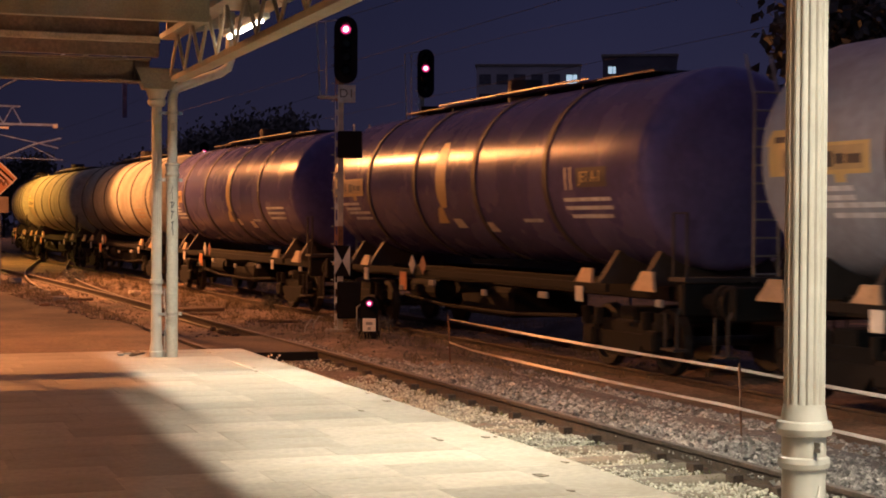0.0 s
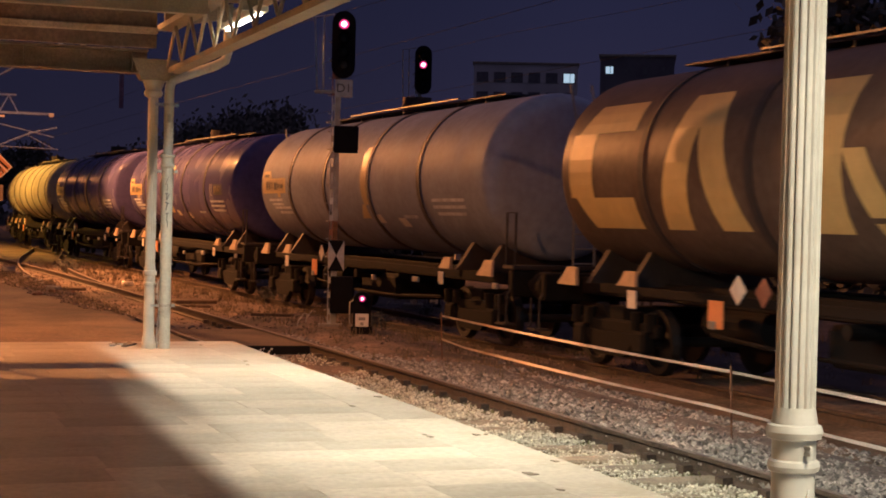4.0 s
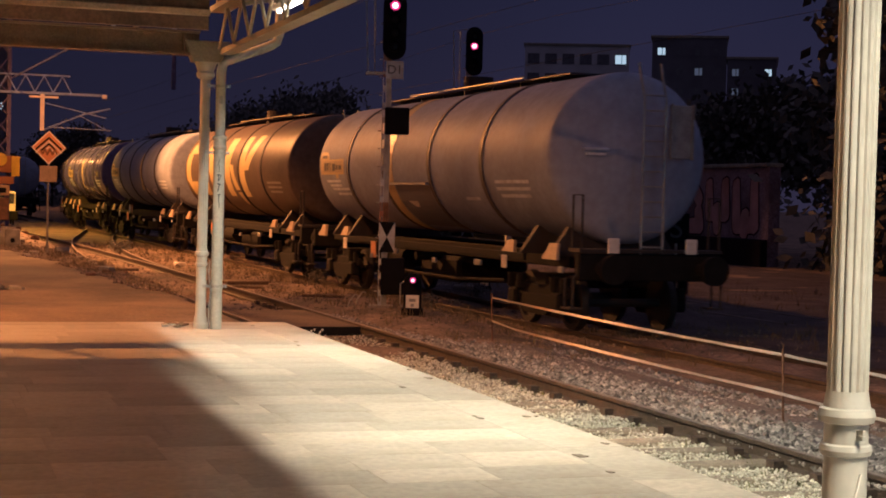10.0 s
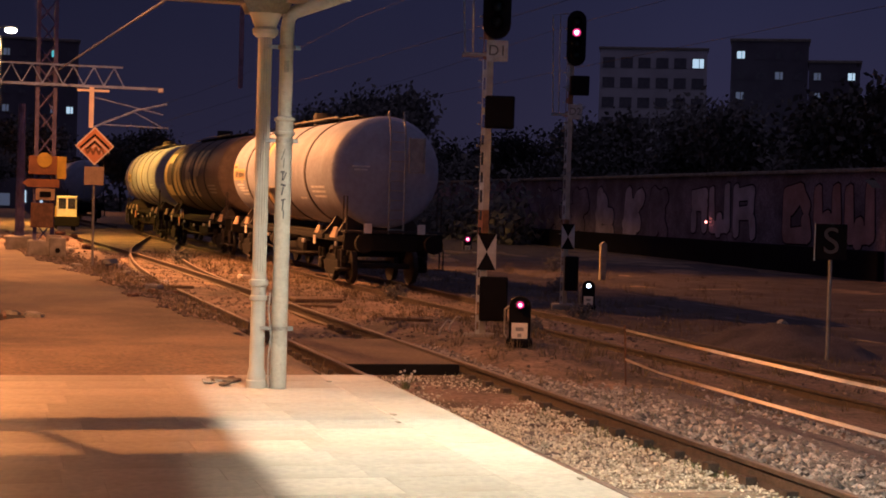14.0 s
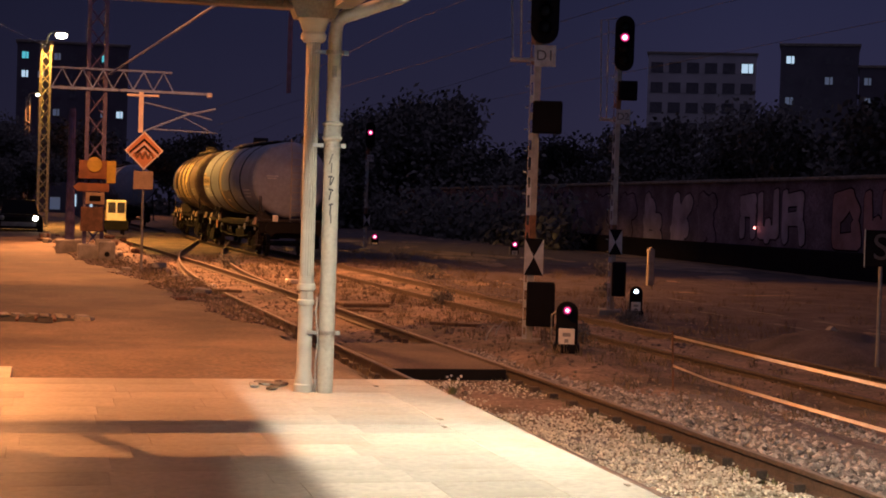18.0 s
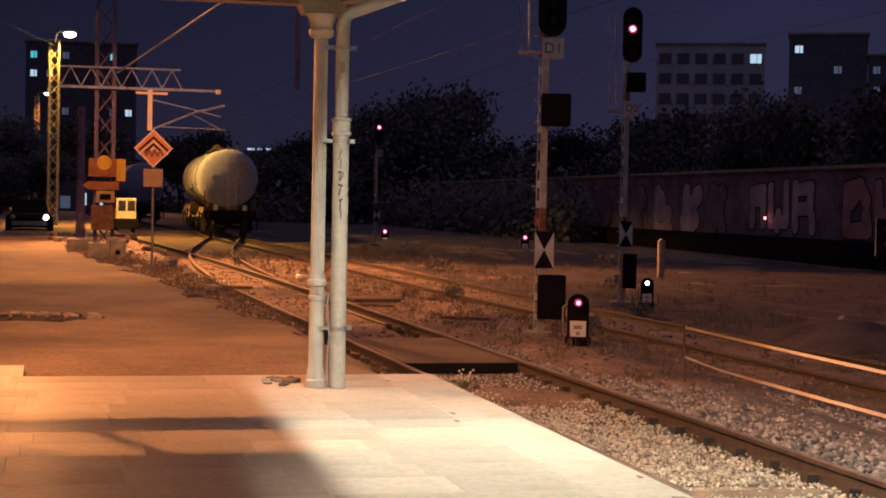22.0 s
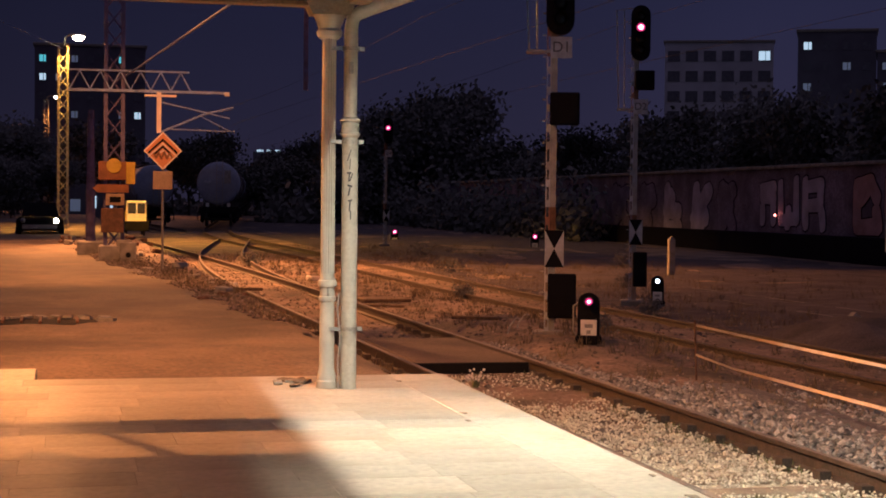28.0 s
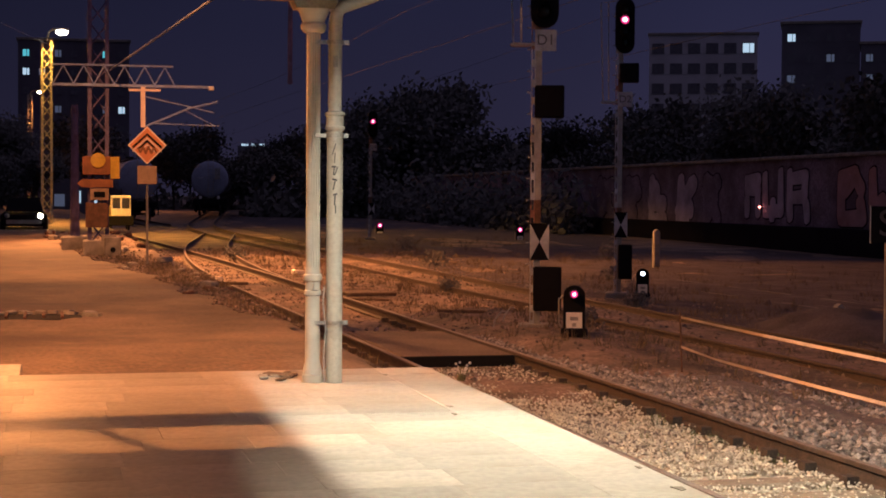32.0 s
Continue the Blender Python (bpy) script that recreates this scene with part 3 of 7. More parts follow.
# ---- ground ----
def build_ground():
    xs = axis_steps(-900, -3.0, 12.0, 900, 0.25)
    ys = axis_steps(-120, 3.0, 40.0, 2500, 0.3)

    def zf(x, y):
        if x < EDGE_X + 0.05 and y < END_Y:
            return -0.17
        # dug out for the gravel and ballast beside the platform
        dug = min(max((16.0 - y) / 2.0, 0.0), 1.0) * min(max((7.4 - x) / 0.8, 0.0), 1.0)
        return ground_z(x, y) - 0.13 * dug
    tagged(sheet("ground", xs, ys, zf, M["earth"]), "dry brown earth of a railway yard", "ground", kind="structure")

    ax = list(np.arange(-14, -2, 1.0)) + list(np.arange(-2, 4.2, 0.12))
    ay = list(np.arange(END_Y + 0.02, 45, 0.2)) + list(np.arange(45, 150, 1.5))
    ob = sheet("pavement", ax, ay, lambda x, y: ground_z(x, y) + 0.022 + 0.012 * noise.noise(Vector((x * 1.3, y * 1.3, 7))), M["asphalt"],
               keep=lambda x, y: x < border(y) and not ((x + 0.1) ** 2 / 0.50 + (y - 19.13) ** 2 / 0.20 < 1))
    tagged(ob, "patched old asphalt stained with dust and sand", "asphalt", kind="structure")
    # earth beyond the train's track, its lack of light put into the colour
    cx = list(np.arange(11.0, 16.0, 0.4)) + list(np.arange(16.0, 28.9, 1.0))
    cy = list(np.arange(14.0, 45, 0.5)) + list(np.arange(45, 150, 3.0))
    ob = sheet("cinder_ground", cx, cy, lambda x, y: ground_z(x, y) + 0.018, M["dimmed_earth"], keep=lambda x, y: x > track2(y) + 1.35 + 0.4 * noise.noise(Vector((x * 0.8, y * 0.8, 5))))
    tagged(ob, "earth between the far tracks with dimness put into its colour", "ground", kind="structure")
    # broken-out hole with a rusted frame
    hole = thing("drain_frame", pose(-0.1, 19.13, ground_z(-0.1, 19.13) + 0.004), "broken drain hole with a rusted iron frame in the asphalt", "drain")
    bm = bmesh.new()
    for k in range(18):
        a = math.pi * (k - 1.5) / 15
        r = 1 + 0.25 * noise.noise(Vector((k * 0.9, 0, 0)))
        box(bm, (0.76 * r * math.cos(a), 0.48 * r * math.sin(a), 0.02), (0.08 + 0.1 * random.random(), 0.10, 0.03 + 0.04 * random.random()), pose(0, 0, 0, random.uniform(-8, 8), random.uniform(-8, 8), math.degrees(a) + random.uniform(-25, 25)))
    part("rim", bm, M["kerb"], hole)
    # a flat near-black disc paints the hole's dark inside
    bm = bmesh.new()
    lathe(bm, [(0.0, 0.5), (0.012, 0.45)], 20)
    bmesh.ops.scale(bm, vec=(1.5, 0.95, 1), verts=bm.verts)
    part("pit", bm, M["bogie"], hole, "flat near-black disc painting the shade inside the hole")
    for k in range(5):
        bm = bmesh.new()
        box(bm, (-0.40 + 0.2 * k, 0.05 * (k % 2), 0.03), (0.035, 0.6 + 0.1 * (k % 3), 0.03), None, 0.006)
        part("bar", bm, M["rust"], hole)


# ---- platform ----
def build_platform():
    plat = thing("platform", None, "station platform paved with pale worn stone slabs", "platform", kind="structure")
    bm = bmesh.new()
    box(bm, (-4.0, (END_Y - 30) / 2, PLAT_Z / 2 - 0.12), (2 * (EDGE_X + 4.0) - 0.02, END_Y + 30 - 0.02, PLAT_Z + 0.24 - 0.07))
    part("core", bm, M["joint"], plat)
    # kerb stones with a worn nose
    y = -12.0
    k = 0
    while y < END_Y - 0.02:
        ln = min(1.0 + 0.06 * math.sin(k * 2.3), END_Y - y)
        bm = bmesh.new()
        box(bm, (0, 0, 0), (0.4184, ln - 0.002, 0.19), None, 0.002)
        ob = part("kerb_stone", bm, M["slab"], plat)
        ob.matrix_basis = pose(EDGE_X - 0.2092 + random.uniform(-.001, .001), y + ln / 2, PLAT_Z - 0.0952 + random.uniform(-.001, .001), 0, random.uniform(-.1, .1), 0)
        y += ln
        k += 1
    # slabs in rows across the platform
    shapes = {}
    y, row = END_Y - 0.01, 0
    rest = bmesh.new()
    while y > -12:
        d = (0.40, 0.44, 0.36, 0.42)[row % 4]
        x = EDGE_X - 0.42
        col = 0
        while x > -5.0:
            w = (0.62, 0.74, 0.56, 0.68, 0.60)[(col * 3 + row * 2) % 5]
            z = PLAT_Z - 0.03 + random.uniform(-0.0005, 0.0005)
            if x > -0.9 and 1.5 < y:
                key = (w, d)
                if key not in shapes:
                    bm = bmesh.new()
                    box(bm, (0, 0, 0), (w - 0.0016, d - 0.0016, 0.06), None, 0.0008)
                    ob = part("slab", bm, M["slab"], plat)
                    shapes[key] = ob.data
                else:
                    ob = new("slab", shapes[key])
                    ob.parent = plat
                ob.matrix_basis = pose(x - w / 2, y - d / 2, z, random.uniform(-.06, .06), random.uniform(-.06, .06), 0)
            else:
                box(rest, (x - w / 2, y - d / 2, z), (w - 0.0005, d - 0.0005, 0.06))
            x -= w
            col += 1
        y -= d
        row += 1
    r = part("far_slabs", rest, M["slab"], plat)
    r["kind"] = "stuff"
    # chipped spots along the kerb joint, as thin plates in a darker tone
    for k in range(13):
        cx = EDGE_X - 0.42 + random.uniform(-0.03, 0.05) if k % 3 else EDGE_X - random.uniform(0.03, 0.12)
        cy = 3.0 + 9.1 * random.random()
        s = random.uniform(0.015, 0.05)
        bm = bmesh.new()
        plate(bm, [(cx - s * 0.3, cy - s, PLAT_Z - 0.004), (cx + s * random.uniform(0.3, 0.9), cy - s * 0.6, PLAT_Z - 0.004), (cx + s * 0.5, cy + s * random.uniform(0.3, 1), PLAT_Z - 0.004), (cx - s * random.uniform(0.2, 0.7), cy + s, PLAT_Z - 0.004)], (0, 0, 0.0075))
        part("chipped_spot", bm, M["gap"], plat)
    # one raised slab strip past the end, and broken pieces by the column
    bm = bmesh.new()
    box(bm, (-1.6, END_Y + 0.42, PLAT_Z - 0.05), (3.1, 0.8, 0.09), None, 0.008)
    part("end_slab", bm, M["slab"], plat)
    for k in range(9):
        bm = bmesh.new()
        s = random.uniform(0.02, 0.07)
        box(bm, (0, 0, 0), (s * 2.6, s, 0.012 + 0.1 * s), None, 0.004)
        ob = part("stone_chip", bm, M["asphalt"] if k % 3 else M["kerb"], plat)
        ob.matrix_basis = pose(1.55 + 0.33 * random.random(), 11.75 + 0.45 * random.random(), PLAT_Z + 0.014, random.uniform(-6, 6), random.uniform(-6, 6), random.uniform(0, 180))


# ---- tracks ----
RAIL = [(-0.07, -0.16), (0.07, -0.16), (0.07, -0.145), (0.012, -0.125), (0.010, -0.045), (0.036, -0.032), (0.036, -0.004), (0.028, 0.0),
        (-0.028, 0.0), (-0.036, -0.004), (-0.036, -0.032), (-0.010, -0.045), (-0.012, -0.125), (-0.07, -0.145)]
HEAD = [(-0.030, -0.004), (0.030, -0.004), (0.026, 0.002), (-0.026, 0.002)]


def build_track(name, centre, z, y0, y1, label, pieces=True, sleeper_mat="sleeper", sink=0.0, steel=("rail", "railtop")):
    tr = thing(name, None, label, "railway track", kind="structure")
    zf = z if callable(z) else lambda y: z
    sf = sink if callable(sink) else lambda y: sink
    ys = list(np.arange(y0, y1 + 0.1, 6.0))
    for side in (-1, 1):
        pts = [(centre(y) + side * GAUGE, y, zf(y)) for y in ys]
        bm = bmesh.new()
        sweep(bm, RAIL, pts)
        rail = part("rail", bm, M[steel[0]], tr)
        bm = bmesh.new()
        sweep(bm, HEAD, pts)
        part("rail_head", bm, M[steel[1]], rail, "worn shiny rail head")
    shape = None
    rest = bmesh.new()
    n = 0
    y = y0
    while y < y1:
        c = centre(y)
        if pieces and 2 < y < 48 and n < 150:
            if shape is None:
                bm = bmesh.new()
                box(bm, (0, 0, 0), (2.5, 0.25, 0.16), None, 0.02)
                ob = part("sleeper", bm, M[sleeper_mat], tr)
                shape = ob.data
            else:
                ob = new("sleeper", shape)
                ob.parent = tr
            ob.matrix_basis = pose(c + random.uniform(-.03, .03), y, zf(y) - 0.235 - sf(y) + random.uniform(-.012, .012), 0, random.uniform(-.6, .6), random.uniform(-1, 1))
            n += 1
        elif y < 110:
            box(rest, (c, y, zf(y) - 0.24 - sf(y)), (2.5, 0.25, 0.16))
        y += 0.62
    if len(rest.verts):
        r = part("far_sleepers", rest, M[sleeper_mat], tr)
        r["kind"] = "stuff"
    else:
        rest.free()
    # rail fastenings near the platform
    if centre is track1:
        bm = bmesh.new()
        y = 4.0
        while y < 26:
            for side in (-1, 1):
                for o in (-0.1, 0.1):
                    box(bm, (centre(y) + side * GAUGE + o, y, zf(y) - 0.125), (0.09, 0.12, 0.07))
            y += 0.62
        f = part("fastenings", bm, M["rail"], tr)
        f["kind"] = "stuff"


def build_turnout():
    tr = thing("turnout_track", None, "rusty turnout rails curving from the near track to the far one", "railway track", kind="structure")
    for side, y0 in ((-1, 34.5), (1, 36.5)):
        pts = [(branch(y) + side * GAUGE, y, 0.004) for y in np.arange(y0, 80.0, 1.5)]
        bm = bmesh.new()
        sweep(bm, RAIL, pts)
        rail = part("rail", bm, M["rail"], tr)
        bm = bmesh.new()
        sweep(bm, HEAD, pts)
        part("rail_head", bm, M["railtop"], rail, "worn shiny rail head")
    for side, f in ((-1, branch), (1, track1)):
        pts = [(f(y) - side * (GAUGE - 0.11), y, 0.01) for y in np.arange(52.0, 59.0, 1.0)]
        bm = bmesh.new()
        sweep(bm, RAIL, pts)
        part("check_rail", bm, M["rail"], tr)


def scatter_stones(name, count, place, size, material, label, seed):
    """Many angular stones in one mesh."""
    rng = np.random.default_rng(seed)
    base = np.array([(1, 0, 0.1), (0.2, 1, 0), (-0.9, 0.3, 0.15), (-0.3, -0.95, 0), (0.15, 0.1, 0.85), (0.35, -0.4, 0.6), (0.0, 0.0, -0.7)])
    tri = [(0, 1, 4), (1, 2, 4), (2, 3, 5), (2, 5, 4), (3, 0, 5), (0, 4, 5), (1, 0, 6), (2, 1, 6), (3, 2, 6), (0, 3, 6)]
    verts, faces = [], []
    made = 0
    while made < count:
        p = place(rng)
        if p is None:
            continue
        s = size * rng.uniform(0.5, 1.35)
        a = rng.uniform(0, 6.283)
        tilt = rng.uniform(-0.6, 0.6)
        ca, sa, ct, st = math.cos(a), math.sin(a), math.cos(tilt), math.sin(tilt)
        v = base * (s * rng.uniform(0.7, 1.25, 3)) * rng.uniform(0.75, 1.2, (7, 1))
        v = np.stack([v[:, 0], v[:, 1] * ct - v[:, 2] * st, v[:, 1] * st + v[:, 2] * ct], 1)
        v = np.stack([v[:, 0] * ca - v[:, 1] * sa, v[:, 0] * sa + v[:, 1] * ca, v[:, 2]], 1) + np.array(p)
        o = len(verts)
        verts.extend(v.tolist())
        faces.extend([(i + o, j + o, k + o) for i, j, k in tri])
        made += 1
    me = bpy.data.meshes.new(name)
    me.from_pydata(verts, [], faces)
    me.materials.append(material)
    return tagged(new(name, me), label, "ballast", kind="stuff")


def build_ballast():
    def near(rng):
        y = 3.0 + 16.0 * rng.random() ** 2.0
        x = rng.uniform(EDGE_X + 0.1, 5.62)
        return (x, y, -0.172 + 0.035 * rng.random() + 0.035 * noise.noise(Vector((x * 1.3, y * 1.3, 2))))

    def far(rng):
        y = 3.0 + 19.0 * rng.random() ** 1.5
        x = 5.72 + 2.3 * rng.random() ** 1.2
        rise = 0.03 - 0.05 * (x - 5.7)
        return (x, y, -0.13 + rise + 0.03 * rng.random())

    def thin(rng):
        y = rng.uniform(17, 60)
        x = rng.uniform(3.2, 13.5)
        return (x, y, ground_z(x, y) + 0.005)
    scatter_stones("pale_ballast", 44000, near, 0.0150, M["stone_pale"], "pale crushed stone between platform and rail", 3)
    scatter_stones("ballast", 16000, far, 0.034, M["stone"], "grey crushed stone beside the track", 4)
    scatter_stones("scattered_stones", 8000, thin, 0.032, M["clod"], "loose stones on dry earth between the tracks", 5)
    def edge(rng):
        y = 19 + 34 * rng.random()
        x = border(y) + abs(rng.normal(0.0, 0.55)) - 0.08
        return (x, y, ground_z(x, y) + 0.03)
    scatter_stones("edge_debris", 4200, edge, 0.028, M["clod"], "crumbled asphalt and stones along the asphalt edge", 6)
    # a shallow shoulder under the stones
    xs = list(np.arange(EDGE_X - 0.02, 8.4, 0.25))
    ys = list(np.arange(1.0, 26, 0.5))
    ob = sheet("ballast_bed", xs, ys, lambda x, y: -0.215 + (0.08 if 5.9 < x < 7.6 else 0.0) + 0.02 * noise.noise(Vector((x, y, 9))) - 0.11 * min(max((y - 18) / 5, 0), 1), M["stone"])
    tagged(ob, "dusty ballast bed", "ballast", kind="structure")
    xs = list(np.arange(EDGE_X - 0.02, 5.64, 0.2))
    ys = list(np.arange(1.0, 14.2, 0.4))
    ob = sheet("gravel_bed", xs, ys, lambda x, y: -0.188 + 0.02 * noise.noise(Vector((x, y, 9))) - 0.06 * min(max((y - 11.5) / 2.6, 0), 1), M["pale_bed"])
    tagged(ob, "pale fine gravel between platform and rail", "ballast", kind="structure")
    # foot crossing beyond the platform corner; a near-black board paints its shaded gap
    cr = thing("crossing_edge", pose(4.90, 18.85, -0.02), "dusty foot crossing between the rails with its shaded gap as a black board", "crossing")
    bm = bmesh.new()
    box(bm, (-0.10, 1.72, -0.06), (1.34, 3.4, 0.12), pose(0, 0, 0, 0, 0, 0.8), 0.015)
    part("panel", bm, M["asphalt"], cr, "dusty asphalt panel between the rails")
    bm = bmesh.new()
    box(bm, (-0.10, -0.03, -0.10), (1.36, 0.07, 0.20), None, 0.006)
    part("board", bm, M["bogie"], cr)


def tuft(bm, c, n, h, spread, rng):
    for _ in range(n):
        a, r = rng.uniform(0, 6.28), spread * rng.random()
        b = Vector((c[0] + r * math.cos(a), c[1] + r * math.sin(a), c[2]))
        lean = Vector((rng.uniform(-.5, .5), rng.uniform(-.5, .5), 1)).normalized() * h * rng.uniform(0.5, 1.2)
        w = Vector((math.sin(a), -math.cos(a), 0)) * 0.006
        v = [bm.verts.new(b - w), bm.verts.new(b + w), bm.verts.new(b + lean * 0.6 + w * 0.6 + Vector((0, 0, 0))), bm.verts.new(b + lean)]
        bm.faces.new((v[0], v[1], v[2]))
        bm.faces.new((v[0], v[2], v[3]))


def build_weeds():
    rng = random.Random(8)
    bm = bmesh.new()
    for _ in range(330):
        y = rng.uniform(5, 19)
        x = rng.choice((rng.gauss(3.25, 0.2), rng.gauss(5.50, 0.10), rng.uniform(3.1, 5.4)))
        tuft(bm, (x, y, -0.165), 8, 0.055, 0.12, rng)
    tagged(part("low_grass", bm, M["grass"]), "thin green grass between the ballast stones", "grass", kind="stuff")
    bm = bmesh.new()
    for _ in range(900):
        y = rng.uniform(15, 62)
        x = rng.choice((rng.gauss(6.6, 0.7), rng.gauss(3.7, 0.3), rng.gauss(7.9, 0.5), rng.uniform(3.5, 14)))
        if x < 2.6 or abs(x - track1(y)) < 0.75:
            continue
        tuft(bm, (x, y, ground_z(x, y)), 12, rng.uniform(0.06, 0.24), 0.20, rng)
    tagged(part("dry_weeds", bm, M["dryleaf"]), "dry brown weeds scattered between the tracks", "weeds", kind="stuff")
    bm = bmesh.new()
    for _ in range(700):
        y = rng.uniform(19, 52)
        x = border(y) + abs(rng.gauss(0.0, 0.6))
        tuft(bm, (x, y, ground_z(x, y)), 9, rng.uniform(0.05, 0.16), 0.15, rng)
    tagged(part("border_weeds", bm, M["dryleaf"]), "dry weeds growing along the asphalt edge", "weeds", kind="stuff")
    bm = bmesh.new()
    for _ in range(1500):
        y = rng.uniform(17, 75)
        x = track2(y) + 1.6 + abs(rng.gauss(0, 5.0))
        if x > 28.3 or abs(x - track3(y)) < 0.6:
            continue
        tuft(bm, (x, y, ground_z(x, y)), 10, rng.uniform(0.05, 0.26), 0.28, rng)
    tagged(part("far_weeds", bm, M["dryleaf"]), "dry weeds on the ground beyond the train track", "weeds", kind="stuff")
    for x, y, h in ((11.5, 47.8, 0.55), (5.75, 50.0, 0.42), (11.3, 30.2, 0.3), (8.3, 24.6, 0.28), (9.0, 36.0, 0.3), (14.2, 39.5, 0.4), (18.5, 52.0, 0.6), (13.3, 60.0, 0.6)):
        shrub = thing("shrub", pose(x, y, ground_z(x, y)), "low dark shrub growing between the tracks", "shrub", "yard shrubs")
        bm = bmesh.new()
        for _ in range(7):
            cyl(bm, (0, 0, -0.03), (rng.gauss(0, h * 0.4), rng.gauss(0, h * 0.4), h * rng.uniform(0.5, 0.9)), 0.008, 0.004, seg=5)
        part("stems", bm, M["bark"], shrub)
        bm = bmesh.new()
        for _ in range(420):
            c = Vector((rng.gauss(0, h * 0.42), rng.gauss(0, h * 0.42), h * abs(rng.gauss(0.5, 0.28))))
            u = Vector((rng.uniform(-1, 1), rng.uniform(-1, 1), rng.uniform(-1, 1))).normalized()
            v = u.orthogonal() * 0.5
            k = rng.uniform(0.02, 0.045)
            bm.faces.new([bm.verts.new(c + u * k), bm.verts.new(c + v * k), bm.verts.new(c - u * k), bm.verts.new(c - v * k)])
        part("leaves", bm, M["leaf"], shrub)
    # the pale plant at the platform corner
    plant = thing("corner_weed", pose(4.42, 17.2, -0.12), "pale flowering weed growing by the platform corner", "plant")
    bm = bmesh.new()
    tuft(bm, (0, 0, 0), 40, 0.17, 0.06, rng)
    part("stems", bm, M["grass"], plant)
    for _ in range(26):
        bm = bmesh.new()
        bmesh.ops.create_icosphere(bm, subdivisions=1, radius=rng.uniform(0.010, 0.019),
                                   matrix=Matrix.Translation((rng.gauss(0, .05), rng.gauss(0, .04), rng.uniform(0.06, 0.20))))
        part("flower", bm, M["white"], plant)


# ---- canopy ----
def fluted(bm, r, z0, z1, flutes=16):
    ring = []
    for z in (z0, z1):
        row = []
        for k in range(flutes * 4):
            a = 2 * math.pi * k / (flutes * 4)
            rr = r * (1.0 if k % 4 in (0, 1) else 0.90 if k % 4 == 3 else 0.955)
            row.append(bm.verts.new((rr * math.cos(a), rr * math.sin(a), z)))
        ring.append(row)
    n = flutes * 4
    for k in range(n):
        bm.faces.new((ring[0][k], ring[0][(k + 1) % n], ring[1][(k + 1) % n], ring[1][k]))


def canopy_column(x, y, top, with_pipe, tag, dz=0.0, k=1.0):
    """A cast-iron column: plain drum below, ring mouldings, fluted shaft above."""
    c = thing("canopy_column", pose(x, y, PLAT_Z), "grey-white cast iron canopy column with a fluted shaft", "column", "canopy columns")
    h = top - PLAT_Z
    bm = bmesh.new()
    lathe(bm, [(0, 0.098), (0.05, 0.098), (0.06, 0.088), (0.10, 0.085), (0.12, 0.078), (0.14, 0.072), (0.64 + dz, 0.069)], 28)
    bmesh.ops.scale(bm, vec=(k, k, 1), verts=bm.verts)
    smooth(part("lower_drum", bm, M["ironwhite"], c), 30)
    bm = bmesh.new()
    lathe(bm, [(h1 + dz, r1 * k) for h1, r1 in [(0.60, 0.069), (0.605, 0.080), (0.62, 0.084), (0.635, 0.080), (0.64, 0.071), (0.70, 0.070), (0.705, 0.086), (0.725, 0.092), (0.745, 0.086), (0.75, 0.075), (0.80, 0.066)]], 28)
    smooth(part("ring_moulding", bm, M["ironwhite"], c), 25)
    bm = bmesh.new()
    fluted(bm, 0.066 * k, 0.78 + dz, h - 0.14)
    part("shaft", bm, M["ironwhite"], c, "fluted shaft")
    bm = bmesh.new()
    lathe(bm, [(h - 0.16, 0.066), (h - 0.14, 0.085), (h - 0.11, 0.09), (h - 0.09, 0.075), (h, 0.11)], 24)
    smooth(part("capital", bm, M["ironwhite"], c), 30)
    bm = bmesh.new()
    plate(bm, [(-0.13, -0.09, h), (0.13, -0.09, h), (0.22, -0.09, h + 0.20), (-0.22, -0.09, h + 0.20)], (0, 0.18, 0))
    part("bracket_head", bm, M["beam"], c)
    for j in range(2):
        bm = bmesh.new()
        box(bm, (0, 0, (0.665, 0.682)[j] + dz), (0.012, 0.21 * k, 0.012))
        part("bolt", bm, M["ironwhite"], c)
    if tag == "near":
        # white scrawl on the drum, facing up the platform
        bm = bmesh.new()
        zz = [(0.30, 0.50), (0.05, 0.43), (0.36, 0.39), (0.22, 0.31), (0.34, 0.35), (0.40, 0.28), (0.15, 0.26), (0.42, 0.20), (0.20, 0.12)]
        pts = []
        for (a0, z0), (a1, z1) in zip(zz, zz[1:]):
            for f in np.linspace(0, 1, 5):
                a = radians(-98) + a0 + (a1 - a0) * f
                pts.append((0.0725 * math.cos(a), 0.0725 * math.sin(a), z0 + (z1 - z0) * f))
        tube(bm, pts, 0.0032, 5)
        part("scrawl", bm, M["white"], c, "white scrawled line")
    return c


